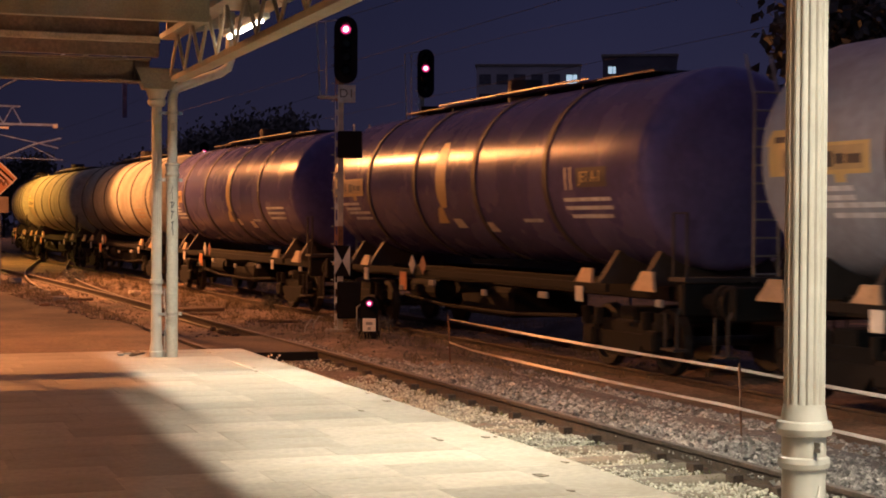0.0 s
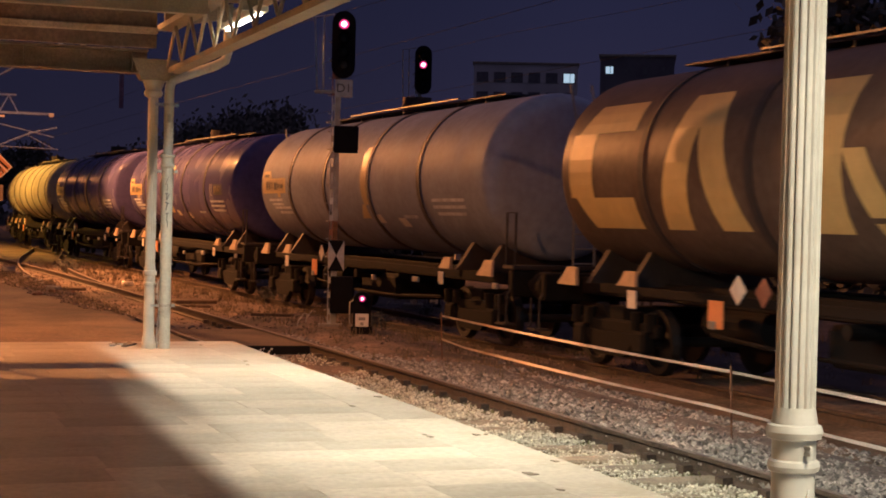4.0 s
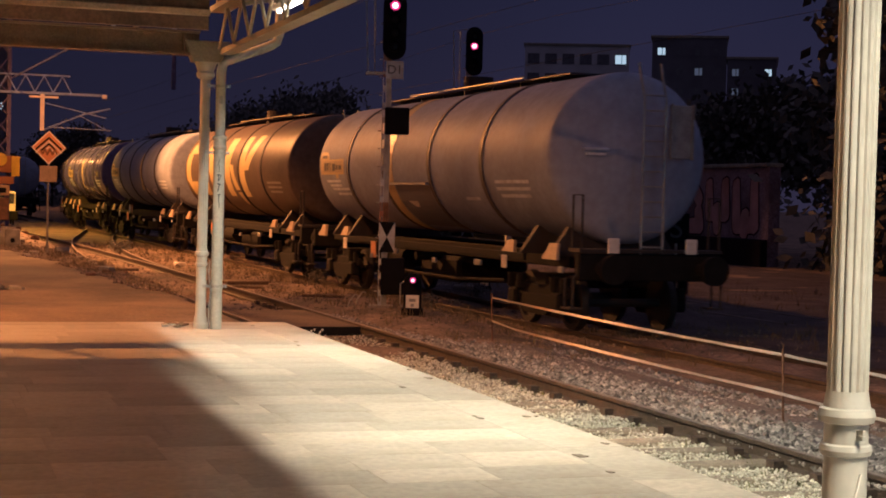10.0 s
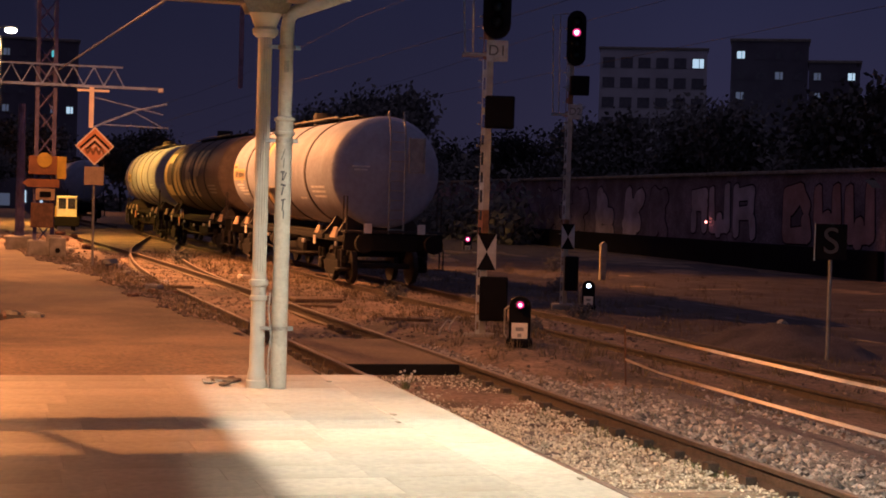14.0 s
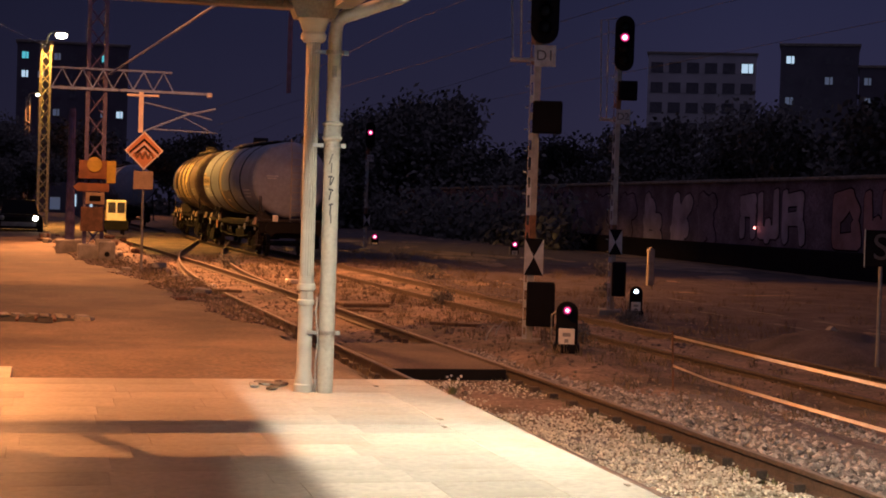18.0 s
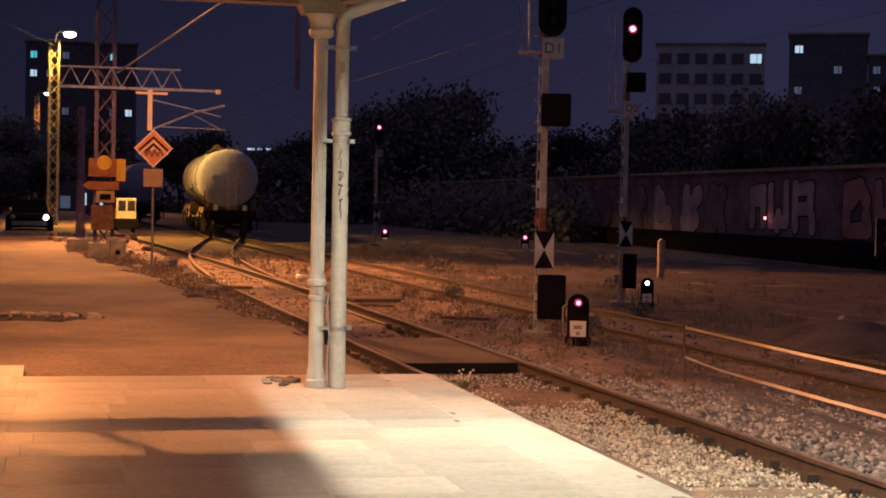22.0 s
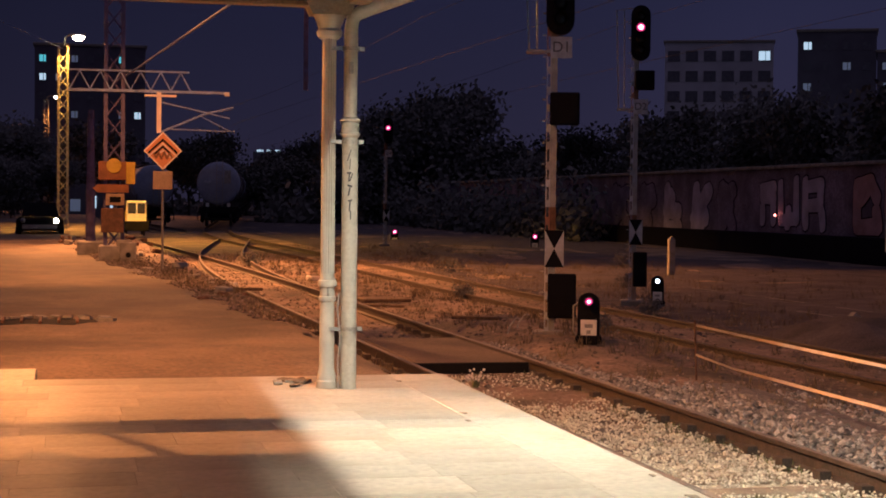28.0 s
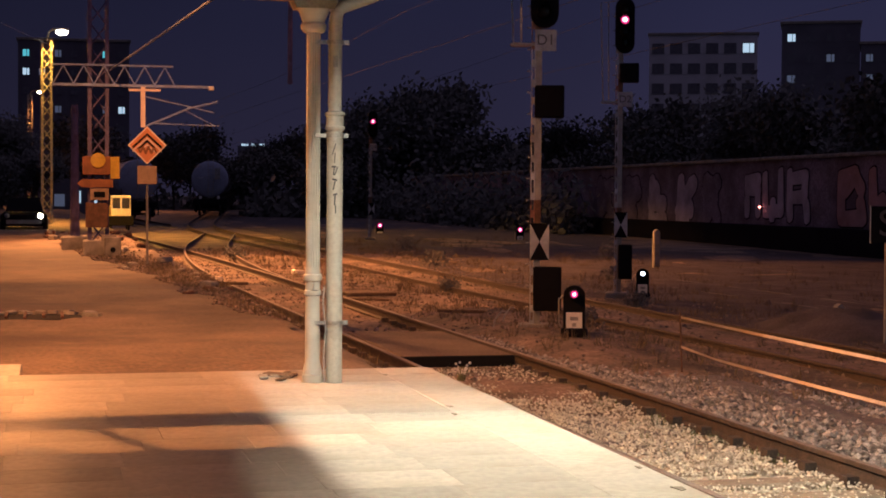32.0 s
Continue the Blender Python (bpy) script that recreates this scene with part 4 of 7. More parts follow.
def downpipe(x, y):
    p = thing("downpipe", pose(x, y, PLAT_Z), "white rainwater downpipe with scratched paint and a small sticker", "downpipe")
    h = 2.50
    bm = bmesh.new()
    cyl(bm, (0, 0, 0), (0, 0, h * 0.712), 0.056, seg=24)
    smooth(part("lower_pipe", bm, M["pipewhite"], p))
    bm = bmesh.new()
    tube(bm, [(0, 0, h * 0.70), (0, 0, h - 0.02), (0.012, 0, h + 0.05), (0.05, 0, h + 0.09), (0.46, 0.02, h + 0.25), (0.54, 0.02, h + 0.30), (0.565, 0.02, h + 0.38), (0.57, 0.02, h + 0.62)], 0.047, 20)
    smooth(part("upper_pipe", bm, M["pipewhite"], p))
    bm = bmesh.new()
    lathe(bm, [(h * 0.70 - 0.02, 0.055), (h * 0.70, 0.070), (h * 0.70 + 0.015, 0.070), (h * 0.70 + 0.02, 0.062), (h * 0.70 + 0.085, 0.062), (h * 0.70 + 0.095, 0.072), (h * 0.70 + 0.11, 0.072), (h * 0.70 + 0.12, 0.05)], 24)
    smooth(part("socket", bm, M["pipewhite"], p), 30)
    for z in (0.40, h * 0.70 - 0.06, h - 0.17):
        bm = bmesh.new()
        lathe(bm, [(z, 0.052), (z, 0.062), (z + 0.028, 0.062), (z + 0.028, 0.052)], 24, caps=False)
        box(bm, (-0.07, 0.0, z + 0.014), (0.14, 0.016, 0.026))
        box(bm, (0.075, 0.0, z + 0.014), (0.04, 0.012, 0.03))
        part("pipe_clip", bm, M["galv"], p)
    # sticker and scrawled marks facing the platform
    bm = bmesh.new()
    a0 = radians(-118)
    for k in range(6):
        a, b = a0 + k * 0.12, a0 + (k + 1) * 0.12
        r = 0.0485
        q = [(r * math.cos(a), r * math.sin(a), h - 0.33), (r * math.cos(b), r * math.sin(b), h - 0.33), (r * math.cos(b), r * math.sin(b), h - 0.25), (r * math.cos(a), r * math.sin(a), h - 0.25)]
        bm.faces.new([bm.verts.new(v) for v in q])
    part("sticker", bm, M["greypaint"], p, "small grey sticker")
    bm = bmesh.new()
    for k, (da, z, w, hh) in enumerate([(0, 1.61, .006, .08), (.1, 1.55, .006, .07), (0, 1.49, .03, .012), (0, 1.46, .008, .06), (.25, 1.46, .008, .06), (.1, 1.40, .035, .014), (0.02, 1.36, .01, .06), (.15, 1.30, .03, .012), (.1, 1.26, .01, .07), (.2, 1.20, .008, .06)]):
        a = radians(-105) + da
        r = 0.0575
        bm2 = pose(r * math.cos(a), r * math.sin(a), z, 0, 0, math.degrees(a) + 90)
        box(bm, (0, 0, 0), (w, 0.002, hh), bm2 @ pose(0, 0, 0, 0, random.uniform(-20, 20), 0))
    part("scrawl", bm, M["letterdark"], p, "dark scrawled marks")
    bm = bmesh.new()
    tube(bm, [(-0.070, -0.01, 0.0), (-0.075, -0.015, 0.2), (-0.062, -0.02, 0.36), (-0.08, -0.01, 0.55), (-0.07, 0.0, 0.66)], 0.006, 6)
    part("loose_wire", bm, M["greypaint"], p, "loose grey wire")
    return p


def build_canopy():
    canopy_column(1.92, 11.65, 3.12, True, "far", 0.0, 0.74)
    downpipe(2.062, 11.60)
    canopy_column(2.0, 0.41, 3.12, False, "near", -0.055, 0.96)
    can = thing("canopy", None, "steel platform canopy with lattice girders and a sheet roof", "canopy", kind="structure")
    # end truss across the platform
    bm = bmesh.new()
    for z, t in ((3.19, 0.022), (3.40, 0.022)):
        box(bm, (-2.45, 11.65, z), (8.6, 0.15, t))
    box(bm, (-2.45, 11.65, 3.295), (8.6, 0.012, 0.20))
    for k in range(9):
        box(bm, (-6.3 + 1.0 * k, 11.65, 3.295), (0.012, 0.13, 0.19))
    part("end_beam", bm, M["darkbeam"], can)
    bm = bmesh.new()
    for k in range(4):
        x0 = 1.25 - 1.92 * k
        cyl(bm, (x0, 11.65, 3.40), (x0 - 0.10, 11.65, 4.15), 0.028, seg=6)
    box(bm, (-2.45, 11.65, 4.18), (8.6, 0.12, 0.1))
    part("end_lattice", bm, M["beam"], can)
    # boarded soffit behind the truss, with battens
    for k in range(5):
        bm = bmesh.new()
        box(bm, (-2.45, 10.85 - 0.004 * (k % 2), 3.43 + 0.172 * k), (8.5, 0.05, 0.166), None, 0.006)
        part("soffit_board", bm, M["soffit"], can)
    for z in (3.50, 3.94):
        bm = bmesh.new()
        box(bm, (-2.45, 10.79, z), (8.5, 0.07, 0.06), None, 0.006)
        part("batten", bm, M["roof"], can)
    # girder along the columns
    x = 2.02
    bm = bmesh.new()
    box(bm, (2.0205, -0.2, 3.22), (0.13, 23.6, 0.05), pose(0, 0, 0, 0, 0, -0.40))
    box(bm, (x, -0.2, 3.62), (0.17, 23.6, 0.05))
    part("girder_chord", bm, M["beam"], can)
    for k in range(66):
        y = 11.3 - 0.36 * k
        if y < -11.6:
            break
        bm = bmesh.new()
        d = 0.18 if k % 2 else -0.18
        cyl(bm, (x, y - d, 3.24), (x, y + d, 3.61), 0.016, seg=6)
        part("girder_brace", bm, M["beam"], can)
    # second girder on the far side of the platform, unseen, added for the orange tubes
    bm = bmesh.new()
    box(bm, (-5.88, -0.2, 3.22), (0.265, 23.6, 0.05))
    box(bm, (-5.88, -0.2, 3.62), (0.17, 23.6, 0.05))
    part("girder_chord", bm, M["beam"], can)
    for k in range(32):
        bm = bmesh.new()
        d = 0.36 if k % 2 else -0.36
        cyl(bm, (-5.88, 11.2 - 0.72 * k - d, 3.24), (-5.88, 11.2 - 0.72 * k + d, 3.61), 0.016, seg=6)
        part("girder_brace", bm, M["beam"], can)
    # cross beams, purlins and sheet
    for y in (8.6, 5.2, 1.3, -2.5, -6.5, -10.5):
        bm = bmesh.new()
        box(bm, (-2.4, y, 3.50), (8.4, 0.10, 0.20))
        part("cross_beam", bm, M["beam"], can)
    for xx in (-5.5, -4.0, -2.5, -1.0, 0.5):
        bm = bmesh.new()
        box(bm, (xx, -0.2, 3.98), (0.08, 23.7, 0.12))
        part("purlin", bm, M["roof"], can)
    bm = bmesh.new()
    box(bm, (-2.4, -0.2, 4.26), (9.9, 23.9, 0.04))
    part("sheet", bm, M["roof"], can)
    # eaves: scalloped board, cantilever arms and gutter over the track side
    for y in (11.55, 9.0, 6.4, 3.8, 1.2, -1.4, -4.0, -6.6, -9.2):
        bm = bmesh.new()
        plate(bm, [(2.0, y, 3.62), (2.75, y, 3.78), (2.75, y, 3.86), (2.0, y, 3.86)], (0, 0.06, 0))
        part("eaves_arm", bm, M["beam"], can)
    bm = bmesh.new()
    prof = [(0.07 * math.cos(a), 0.07 * math.sin(a)) for a in np.linspace(math.pi, 2 * math.pi, 9)] + [(0.06, 0.0), (0.055 * 0.7, -0.035), (0, -0.052), (-0.04, -0.035), (-0.06, 0.0)]
    sweep(bm, prof, [(2.68, 12.0, 3.80), (2.68, -12.0, 3.80)])
    part("gutter", bm, M["pipewhite"], can)
    bm = bmesh.new()
    box(bm, (2.35, -0.2, 3.93), (0.75, 23.7, 0.03))
    part("eaves_board", bm, M["beam"], can)
    # tube lamps; the row at x -5.695 is unseen and added
    for x, turn, y in [(2.205, 0, y) for y in TUBES] + [(-5.695, 0, y) for y in TUBES]:
        t = thing("tube_lamp", pose(x, y, 3.46, 0, 0, turn), "lit white tube lamp under the canopy girder", "lamp", "canopy tube lamps")
        bm = bmesh.new()
        box(bm, (0, 0, 0.0), (0.10, 1.34, 0.05), None, 0.01)
        part("housing", bm, M["white"], t)
        for o in (-0.45, 0.45):
            bm = bmesh.new()
            box(bm, (-0.055, o, 0.085), (0.13, 0.05, 0.15))
            part("bracket", bm, M["beam"], t)
        bm = bmesh.new()
        cyl(bm, (0.0, -0.6, -0.036), (0.0, 0.6, -0.036), 0.014, seg=10)
        part("tube", bm, M["tube"], t, "glowing tube")
    # close the place behind: station building wall and far end of the canopy
    bm = bmesh.new()
    box(bm, (-7.2, -3.0, 2.2), (0.3, 31, 5.4))
    tagged(part("wall_west", bm, M["kerb"]), "plain rendered station wall", "wall", kind="structure")


# ---- lineside signals ----
def signal_post(s, z0, z1, bands):
    """A channel post: two flanges with slots between, painted in bands."""
    for k, (a, b, m) in enumerate(bands):
        bm = bmesh.new()
        box(bm, (-0.062, 0, (a + b) / 2), (0.016, 0.12, b - a))
        box(bm, (-0.012, 0, (a + b) / 2), (0.016, 0.12, b - a))
        zz = a
        while zz < b - 0.02:
            h = min(0.11, b - zz)
            box(bm, (-0.037, -0.05, zz + h / 2), (0.04, 0.014, h))
            zz += 0.30
        band = part("post_band", bm, M[m], s)
        bm = bmesh.new()
        box(bm, (0.042, 0, (a + b) / 2), (0.09, 0.10, b - a))
        part("post_web", bm, M["greypaint" if m == "postwhite" else "rust" if m == "redpaint" else "greypaint"], band)


def lens(parent, x, z, y, lit, r=0.09, core=0.5):
    bm = bmesh.new()
    lathe(bm, [(y, r + 0.02), (y - 0.16, r + 0.012)], 16, "y", (x, 0, z), caps=False)
    part("hood", bm, M["black"], parent)
    bm = bmesh.new()
    lathe(bm, [(y - 0.01, r), (y - 0.03, r * 0.8), (y - 0.04, r * 0.1)], 16, "y", (x, 0, z))
    ob = part("lens", bm, M[lit], parent, "glowing red lens" if lit == "lens_red" else "glowing white lens" if lit == "lens_white" else "unlit lens")
    if lit == "lens_red":
        bm = bmesh.new()
        lathe(bm, [(y - 0.041, r * core), (y - 0.055, r * 0.1)], 12, "y", (x, 0, z))
        part("lens_core", bm, M["lens_core"], ob)


def main_signal(x, y, z, yaw, scale, head_z, lamp_z, plate_z, plate_text, boxes, label, x_z=1.25, arm=True, lens_r=0.09):
    s = thing("signal", pose(x, y, z, 0, 0, yaw), label, "railway signal", "main signals")
    s.scale = (scale, scale, scale)
    top = head_z + 0.3
    bands = [(0.0, 0.22, "postwhite")]
    zz, k = 0.22, 0
    while zz < top - 0.01:
        e = min(zz + 0.56, top)
        bands.append((zz, e, ("postwhite", "postwhite", "redpaint", "postwhite", "greypaint")[k % 5]))
        zz, k = e, k + 1
    signal_post(s, 0, top, bands)
    bm = bmesh.new()
    box(bm, (0, 0, -0.05), (0.5, 0.5, 0.2), None, 0.03)
    part("foot", bm, M["kerb"], s)
    # black-and-white hourglass board
    bm = bmesh.new()
    box(bm, (0.07, -0.085, x_z), (0.285, 0.012, 0.55))
    board = part("hourglass_board", bm, M["black"], s)
    for sx in (-1, 1):
        bm = bmesh.new()
        plate(bm, [(0.07 + sx * 0.1425, -0.0945, x_z - 0.275), (0.07 + sx * 0.1425, -0.0945, x_z + 0.275), (0.07, -0.0945, x_z)], (0, -0.004, 0))
        part("white_triangle", bm, M["postwhite"], board)
    # name plate
    bm = bmesh.new()
    box(bm, (0.14, -0.09, plate_z), (0.32, 0.012, 0.32), None, 0.004)
    pl = part("name_plate", bm, M["postwhite"], s)
    words("letters", plate_text, 0.22, M["letterdark"], pl, pose(0.14, -0.099, plate_z, 90, 0, 0), 0.003)
    # heads
    bm = bmesh.new()
    outline = []
    hw, hh = 0.21, 0.60
    for a in np.linspace(0, math.pi, 9):
        outline.append((0.12 + hw * math.cos(a), -0.14, head_z + hh - hw + hw * math.sin(a)))
    for a in np.linspace(math.pi, 2 * math.pi, 9):
        outline.append((0.12 + hw * math.cos(a), -0.14, head_z - hh + hw + hw * math.sin(a)))
    plate(bm, outline, (0, 0.16, 0))
    hd = part("head", bm, M["black"], s, "black signal head")
    for dz in (0.36, 0.12, -0.12, -0.36):
        lit = "lens_red" if abs(head_z + dz - lamp_z) < 0.13 else "lens_dark"
        lens(hd, 0.12, head_z + dz, -0.14, lit, lens_r, 0.6 if lens_r < 0.1 else 0.45)
    for bx, bz, w, h in boxes:
        bm = bmesh.new()
        box(bm, (bx, -0.10, bz), (w, 0.22, h), None, 0.02)
        part("black_box", bm, M["black"], s)
    if arm:
        bm = bmesh.new()
        tube(bm, [(-0.08, 0, plate_z - 0.05), (-0.34, 0, plate_z - 0.02), (-0.40, 0, head_z + 0.5), (-0.05, 0, head_z + 0.55)], 0.014, 6)
        tube(bm, [(-0.22, -0.05, plate_z - 0.02), (-0.24, -0.05, head_z + 0.5)], 0.010, 6)
        box(bm, (-0.2, 0, plate_z - 0.06), (0.36, 0.25, 0.04))
        part("ladder_guard", bm, M["galv"], s)
    for k in range(int(top / 0.32)):
        bm = bmesh.new()
        box(bm, (-0.11, -0.02, 0.3 + 0.32 * k), (0.05, 0.05, 0.02))
        part("foothold", bm, M["galv"], s)
    return s


def dwarf_signal(x, y, z, yaw, lit, s=1.0, plate_on=True, label="", lens_r=0.050):
    d = thing("dwarf_signal", pose(x, y, z, 0, 0, yaw), label, "railway signal", "dwarf signals")
    bm = bmesh.new()
    box(bm, (0, 0, 0.04), (0.36 * s, 0.34 * s, 0.12), None, 0.02)
    part("foot", bm, M["black"], d)
    bm = bmesh.new()
    pts = [(-0.15 * s, -0.1 * s, 0.06), (0.15 * s, -0.1 * s, 0.06)] + [(0.15 * s * math.cos(a), -0.1 * s, 0.55 * s + 0.14 * s * math.sin(a)) for a in np.linspace(0, math.pi, 9)]
    plate(bm, pts, (0, 0.22 * s, 0))
    body = part("body", bm, M["black"], d)
    lens(body, 0.0, 0.57 * s, -0.10 * s, lit, lens_r * s)
    if plate_on:
        bm = bmesh.new()
        box(bm, (0.0, -0.108 * s, 0.20 * s), (0.22 * s, 0.010, 0.24 * s), None, 0.003)
        pl = part("number_plate", bm, M["white"], d)
        for k in range(2):
            bm = bmesh.new()
            box(bm, (0.0, -0.1175 * s, (0.235 - 0.085 * k) * s), (0.11 * s / (1 + k), 0.004, 0.05 * s))
            part("mark", bm, M["greypaint"], pl)
    bm = bmesh.new()
    tube(bm, [(-0.17 * s, 0, 0.1), (-0.21 * s, 0, 0.16 * s), (-0.21 * s, 0, 0.5 * s), (-0.13 * s, 0, 0.56 * s)], 0.012 * s, 6)
    part("cable_pipe", bm, M["galv"], d)
    return d


def build_signals():
    main_signal(6.775, 22.24, 0.02, -16.5, 0.937, 5.05, 5.39, 4.27, "D1", [(0.20, 3.36, 0.44, 0.48), (0.19, 0.58, 0.42, 0.66)],
                "tall striped signal post with red light and plate D1", 1.28)
    main_signal(11.875, 32.88, -0.21, -19.5, 0.97, 5.845, 5.965, 4.25, "D2", [(0.22, 4.82, 0.42, 0.42), (0.17, 0.72, 0.30, 0.75)],
                "tall striped signal post with red light and plate D2", 1.525)
    dwarf_signal(6.85, 20.70, 0.035, -18, "lens_red", 0.95, True, "low black ground signal with red light and white plate")
    dwarf_signal(11.85, 31.30, -0.18, -20, "lens_white", 0.86, True, "low black ground signal with white light and white plate")
    # distant lenses are widened, their glow put into the size
    dwarf_signal(17.42, 85.0, -0.46, -11, "lens_red", 1.3, True, "low distant ground signal with red light", 0.095)
    dwarf_signal(21.87, 73.7, -0.38, -16, "lens_red", 1.2, True, "low distant ground signal with red light", 0.095)
    main_signal(14.60, 73.55, -0.10, -11, 1.0, 5.25, 5.37, 4.2, "D4", [], "distant signal post with red light", 1.35, False, 0.115)


def build_barrier():
    b = thing("tape_barrier", None, "sagging orange and white barrier tape on thin steel stakes", "barrier")
    stakes = [(7.06, 17.55), (6.95, 9.3), (6.9, 2.0), (6.85, -6.0)]
    for x, y in stakes:
        bm = bmesh.new()
        cyl(bm, (x + 0.02, y, -0.15), (x - 0.02, y - 0.02, 0.56), 0.011, seg=8)
        part("stake", bm, M["rust"], b)
    for z, dx in ((0.50, 0.0), (0.17, -0.14)):
        for (x0, y0), (x1, y1) in zip(stakes, stakes[1:]):
            bm = bmesh.new()
            prev = None
            for k in range(25):
                f = k / 24
                sag = 0.02 * 4 * f * (1 - f)
                tw = 0.5 * math.sin(f * 9 + z * 20)
                p = Vector((x0 + (x1 - x0) * f + dx * min(1, f * 6) if y0 > 15 else x0 + (x1 - x0) * f + dx, y0 + (y1 - y0) * f, z - sag))
                o = Vector((math.sin(tw) * 0.016, 0, math.cos(tw) * 0.016))
                q = [bm.verts.new(p + o), bm.verts.new(p - o)]
                if prev:
                    bm.faces.new((prev[0], prev[1], q[1], q[0]))
                prev = q
            part("tape", bm, M["tape"], b)


def build_stop_board():
    s = thing("stop_board", pose(12.26, 22.3, -0.45, 0, 0, -27), "dark square board with a pale letter S on a post", "railway sign")
    bm = bmesh.new()
    cyl(bm, (0, 0, 0), (0, 0, 2.2), 0.03, seg=10)
    part("post", bm, M["galv"], s)
    bm = bmesh.new()
    box(bm, (0, -0.05, 1.92), (0.46, 0.012, 0.54), None, 0.004)
    bd = part("board", bm, M["black"], s)
    words("letter", "S", 0.56, M["dimletter"], bd, pose(0, -0.06, 1.92, 90, 0, 0), 0.003)
    # white strip paints the lit left edge of the board
    bm = bmesh.new()
    box(bm, (-0.24, -0.05, 1.92), (0.012, 0.02, 0.57))
    part("edge_strip", bm, M["white"], bd)
    # earth heap behind the barrier
    xs = list(np.arange(10.7, 14.2, 0.2))
    ys = list(np.arange(21.0, 27.4, 0.2))

    def heap(x, y):
        d = ((x - 12.6) / 1.25) ** 2 + ((y - 24.3) / 2.2) ** 2
        return ground_z(x, y) - 0.02 + max(0.0, 0.36 * (1 - d)) * (1 + 0.4 * noise.noise(Vector((x * 2, y * 2, 3))))
    # the heap takes the same darkened earth, in place of shade
    tagged(sheet("earth_mound", xs, ys, heap, M["dimmed_earth"], keep=lambda x, y: ((x - 12.6) / 1.4) ** 2 + ((y - 24.3) / 2.5) ** 2 < 1), "low heap of loose earth by the track", "heap")
    # concrete marker posts
    for x, y, h in ((17.85, 45.9, 1.25), (13.7, 26.5, 0.34)):
        m = thing("marker_post", pose(x, y, -0.42), "pale concrete marker post by the track", "post", "marker posts")
        bm = bmesh.new()
        box(bm, (0, 0, h / 2), (0.20, 0.16, h), None, 0.02)
        part("shaft", bm, M["kerb"], m)
        bm = bmesh.new()
        plate(bm, [(-0.10, -0.08, h), (0.10, -0.08, h), (0.0, -0.08, h + 0.08)], (0, 0.16, 0))
        part("cap", bm, M["kerb"], m)


# ---- mast, lamps and clutter at the end of the yard ----
def lattice(bm, x, y, z0, z1, w, r=0.03, step=None):
    step = step or w * 1.3
    h = w / 2
    cs = [(-h, -h), (h, -h), (h, h), (-h, h)]
    for cx, cy in cs:
        box(bm, (x + cx, y + cy, (z0 + z1) / 2), (r * 2.2, r * 2.2, z1 - z0))
    z, k = z0, 0
    while z + step <= z1:
        for i in range(4):
            a, b = cs[i], cs[(i + 1) % 4]
            p, q = (a, b) if k % 2 else (b, a)
            cyl(bm, (x + p[0], y + p[1], z), (x + q[0], y + q[1], z + step), r * 0.6, seg=5)
        z += step
        k += 1


def build_sign():
    s = thing("diamond_sign", pose(2.013, 32.12, 0.167, 0, 0, -6), "orange diamond sign with pale chevrons on a thin post", "railway sign")
    s.scale = (0.92, 0.92, 0.92)
    bm = bmesh.new()
    cyl(bm, (0, 0, -0.2), (0, 0, 3.1), 0.028, seg=10)
    part("post", bm, M["galv"], s)
    zc, r = 2.85, 0.40

    def dia(k, y, t):
        return [(0, y, zc - k), (k, y, zc), (0, y, zc + k), (-k, y, zc)], (0, t, 0)
    bm = bmesh.new()
    p, d = dia(r, -0.045, 0.012)
    plate(bm, p, d)
    bd = part("board", bm, M["signpale"], s)
    bm = bmesh.new()
    p, d = dia(r * 0.90, -0.049, 0.003)
    plate(bm, p, d)
    part("field", bm, M["signorange"], bd)
    for k, (o, w) in enumerate(((0.20, 0.055), (0.06, 0.055))):
        bm = bmesh.new()
        a = 0.30 - 0.13 * k
        plate(bm, [(-a, -0.0535, zc + o - a * 0.92 + w), (0, -0.0535, zc + o + w), (a, -0.0535, zc + o - a * 0.92 + w), (a, -0.0535, zc + o - a * 0.92), (0, -0.0535, zc + o), (-a, -0.0535, zc + o - a * 0.92)], (0, 0.003, 0))
        part("chevron", bm, M["black"], bd)
        bm = bmesh.new()
        o2 = o - 0.07
        plate(bm, [(-a, -0.0535, zc + o2 - a * 0.92 + w * .7), (0, -0.0535, zc + o2 + w * .7), (a, -0.0535, zc + o2 - a * 0.92 + w * .7), (a, -0.0535, zc + o2 - a * 0.92), (0, -0.0535, zc + o2), (-a, -0.0535, zc + o2 - a * 0.92)], (0, 0.003, 0))
        part("pale_chevron", bm, M["signpale"], bd)
    bm = bmesh.new()
    for k in range(7):
        box(bm, (-0.165 + 0.055 * k, -0.0535, zc - 0.10 + 0.012 * math.sin(k * 2.1)), (0.042, 0.003, 0.17 - 0.012 * abs(k - 3)), pose(0, 0, 0, 0, 24 if k % 2 else -24, 0))
    part("spray_tag", bm, M["dullorange"], bd, "red sprayed scribble")
    bm = bmesh.new()
    box(bm, (0.0, -0.04, 2.23), (0.40, 0.012, 0.38), None, 0.004)
    part("lower_plate", bm, M["signback"], s)


MAST_FRAME = Matrix.Translation((0.0238, 0.1117, 0.3244)) @ Matrix.Scale(0.8236, 4)


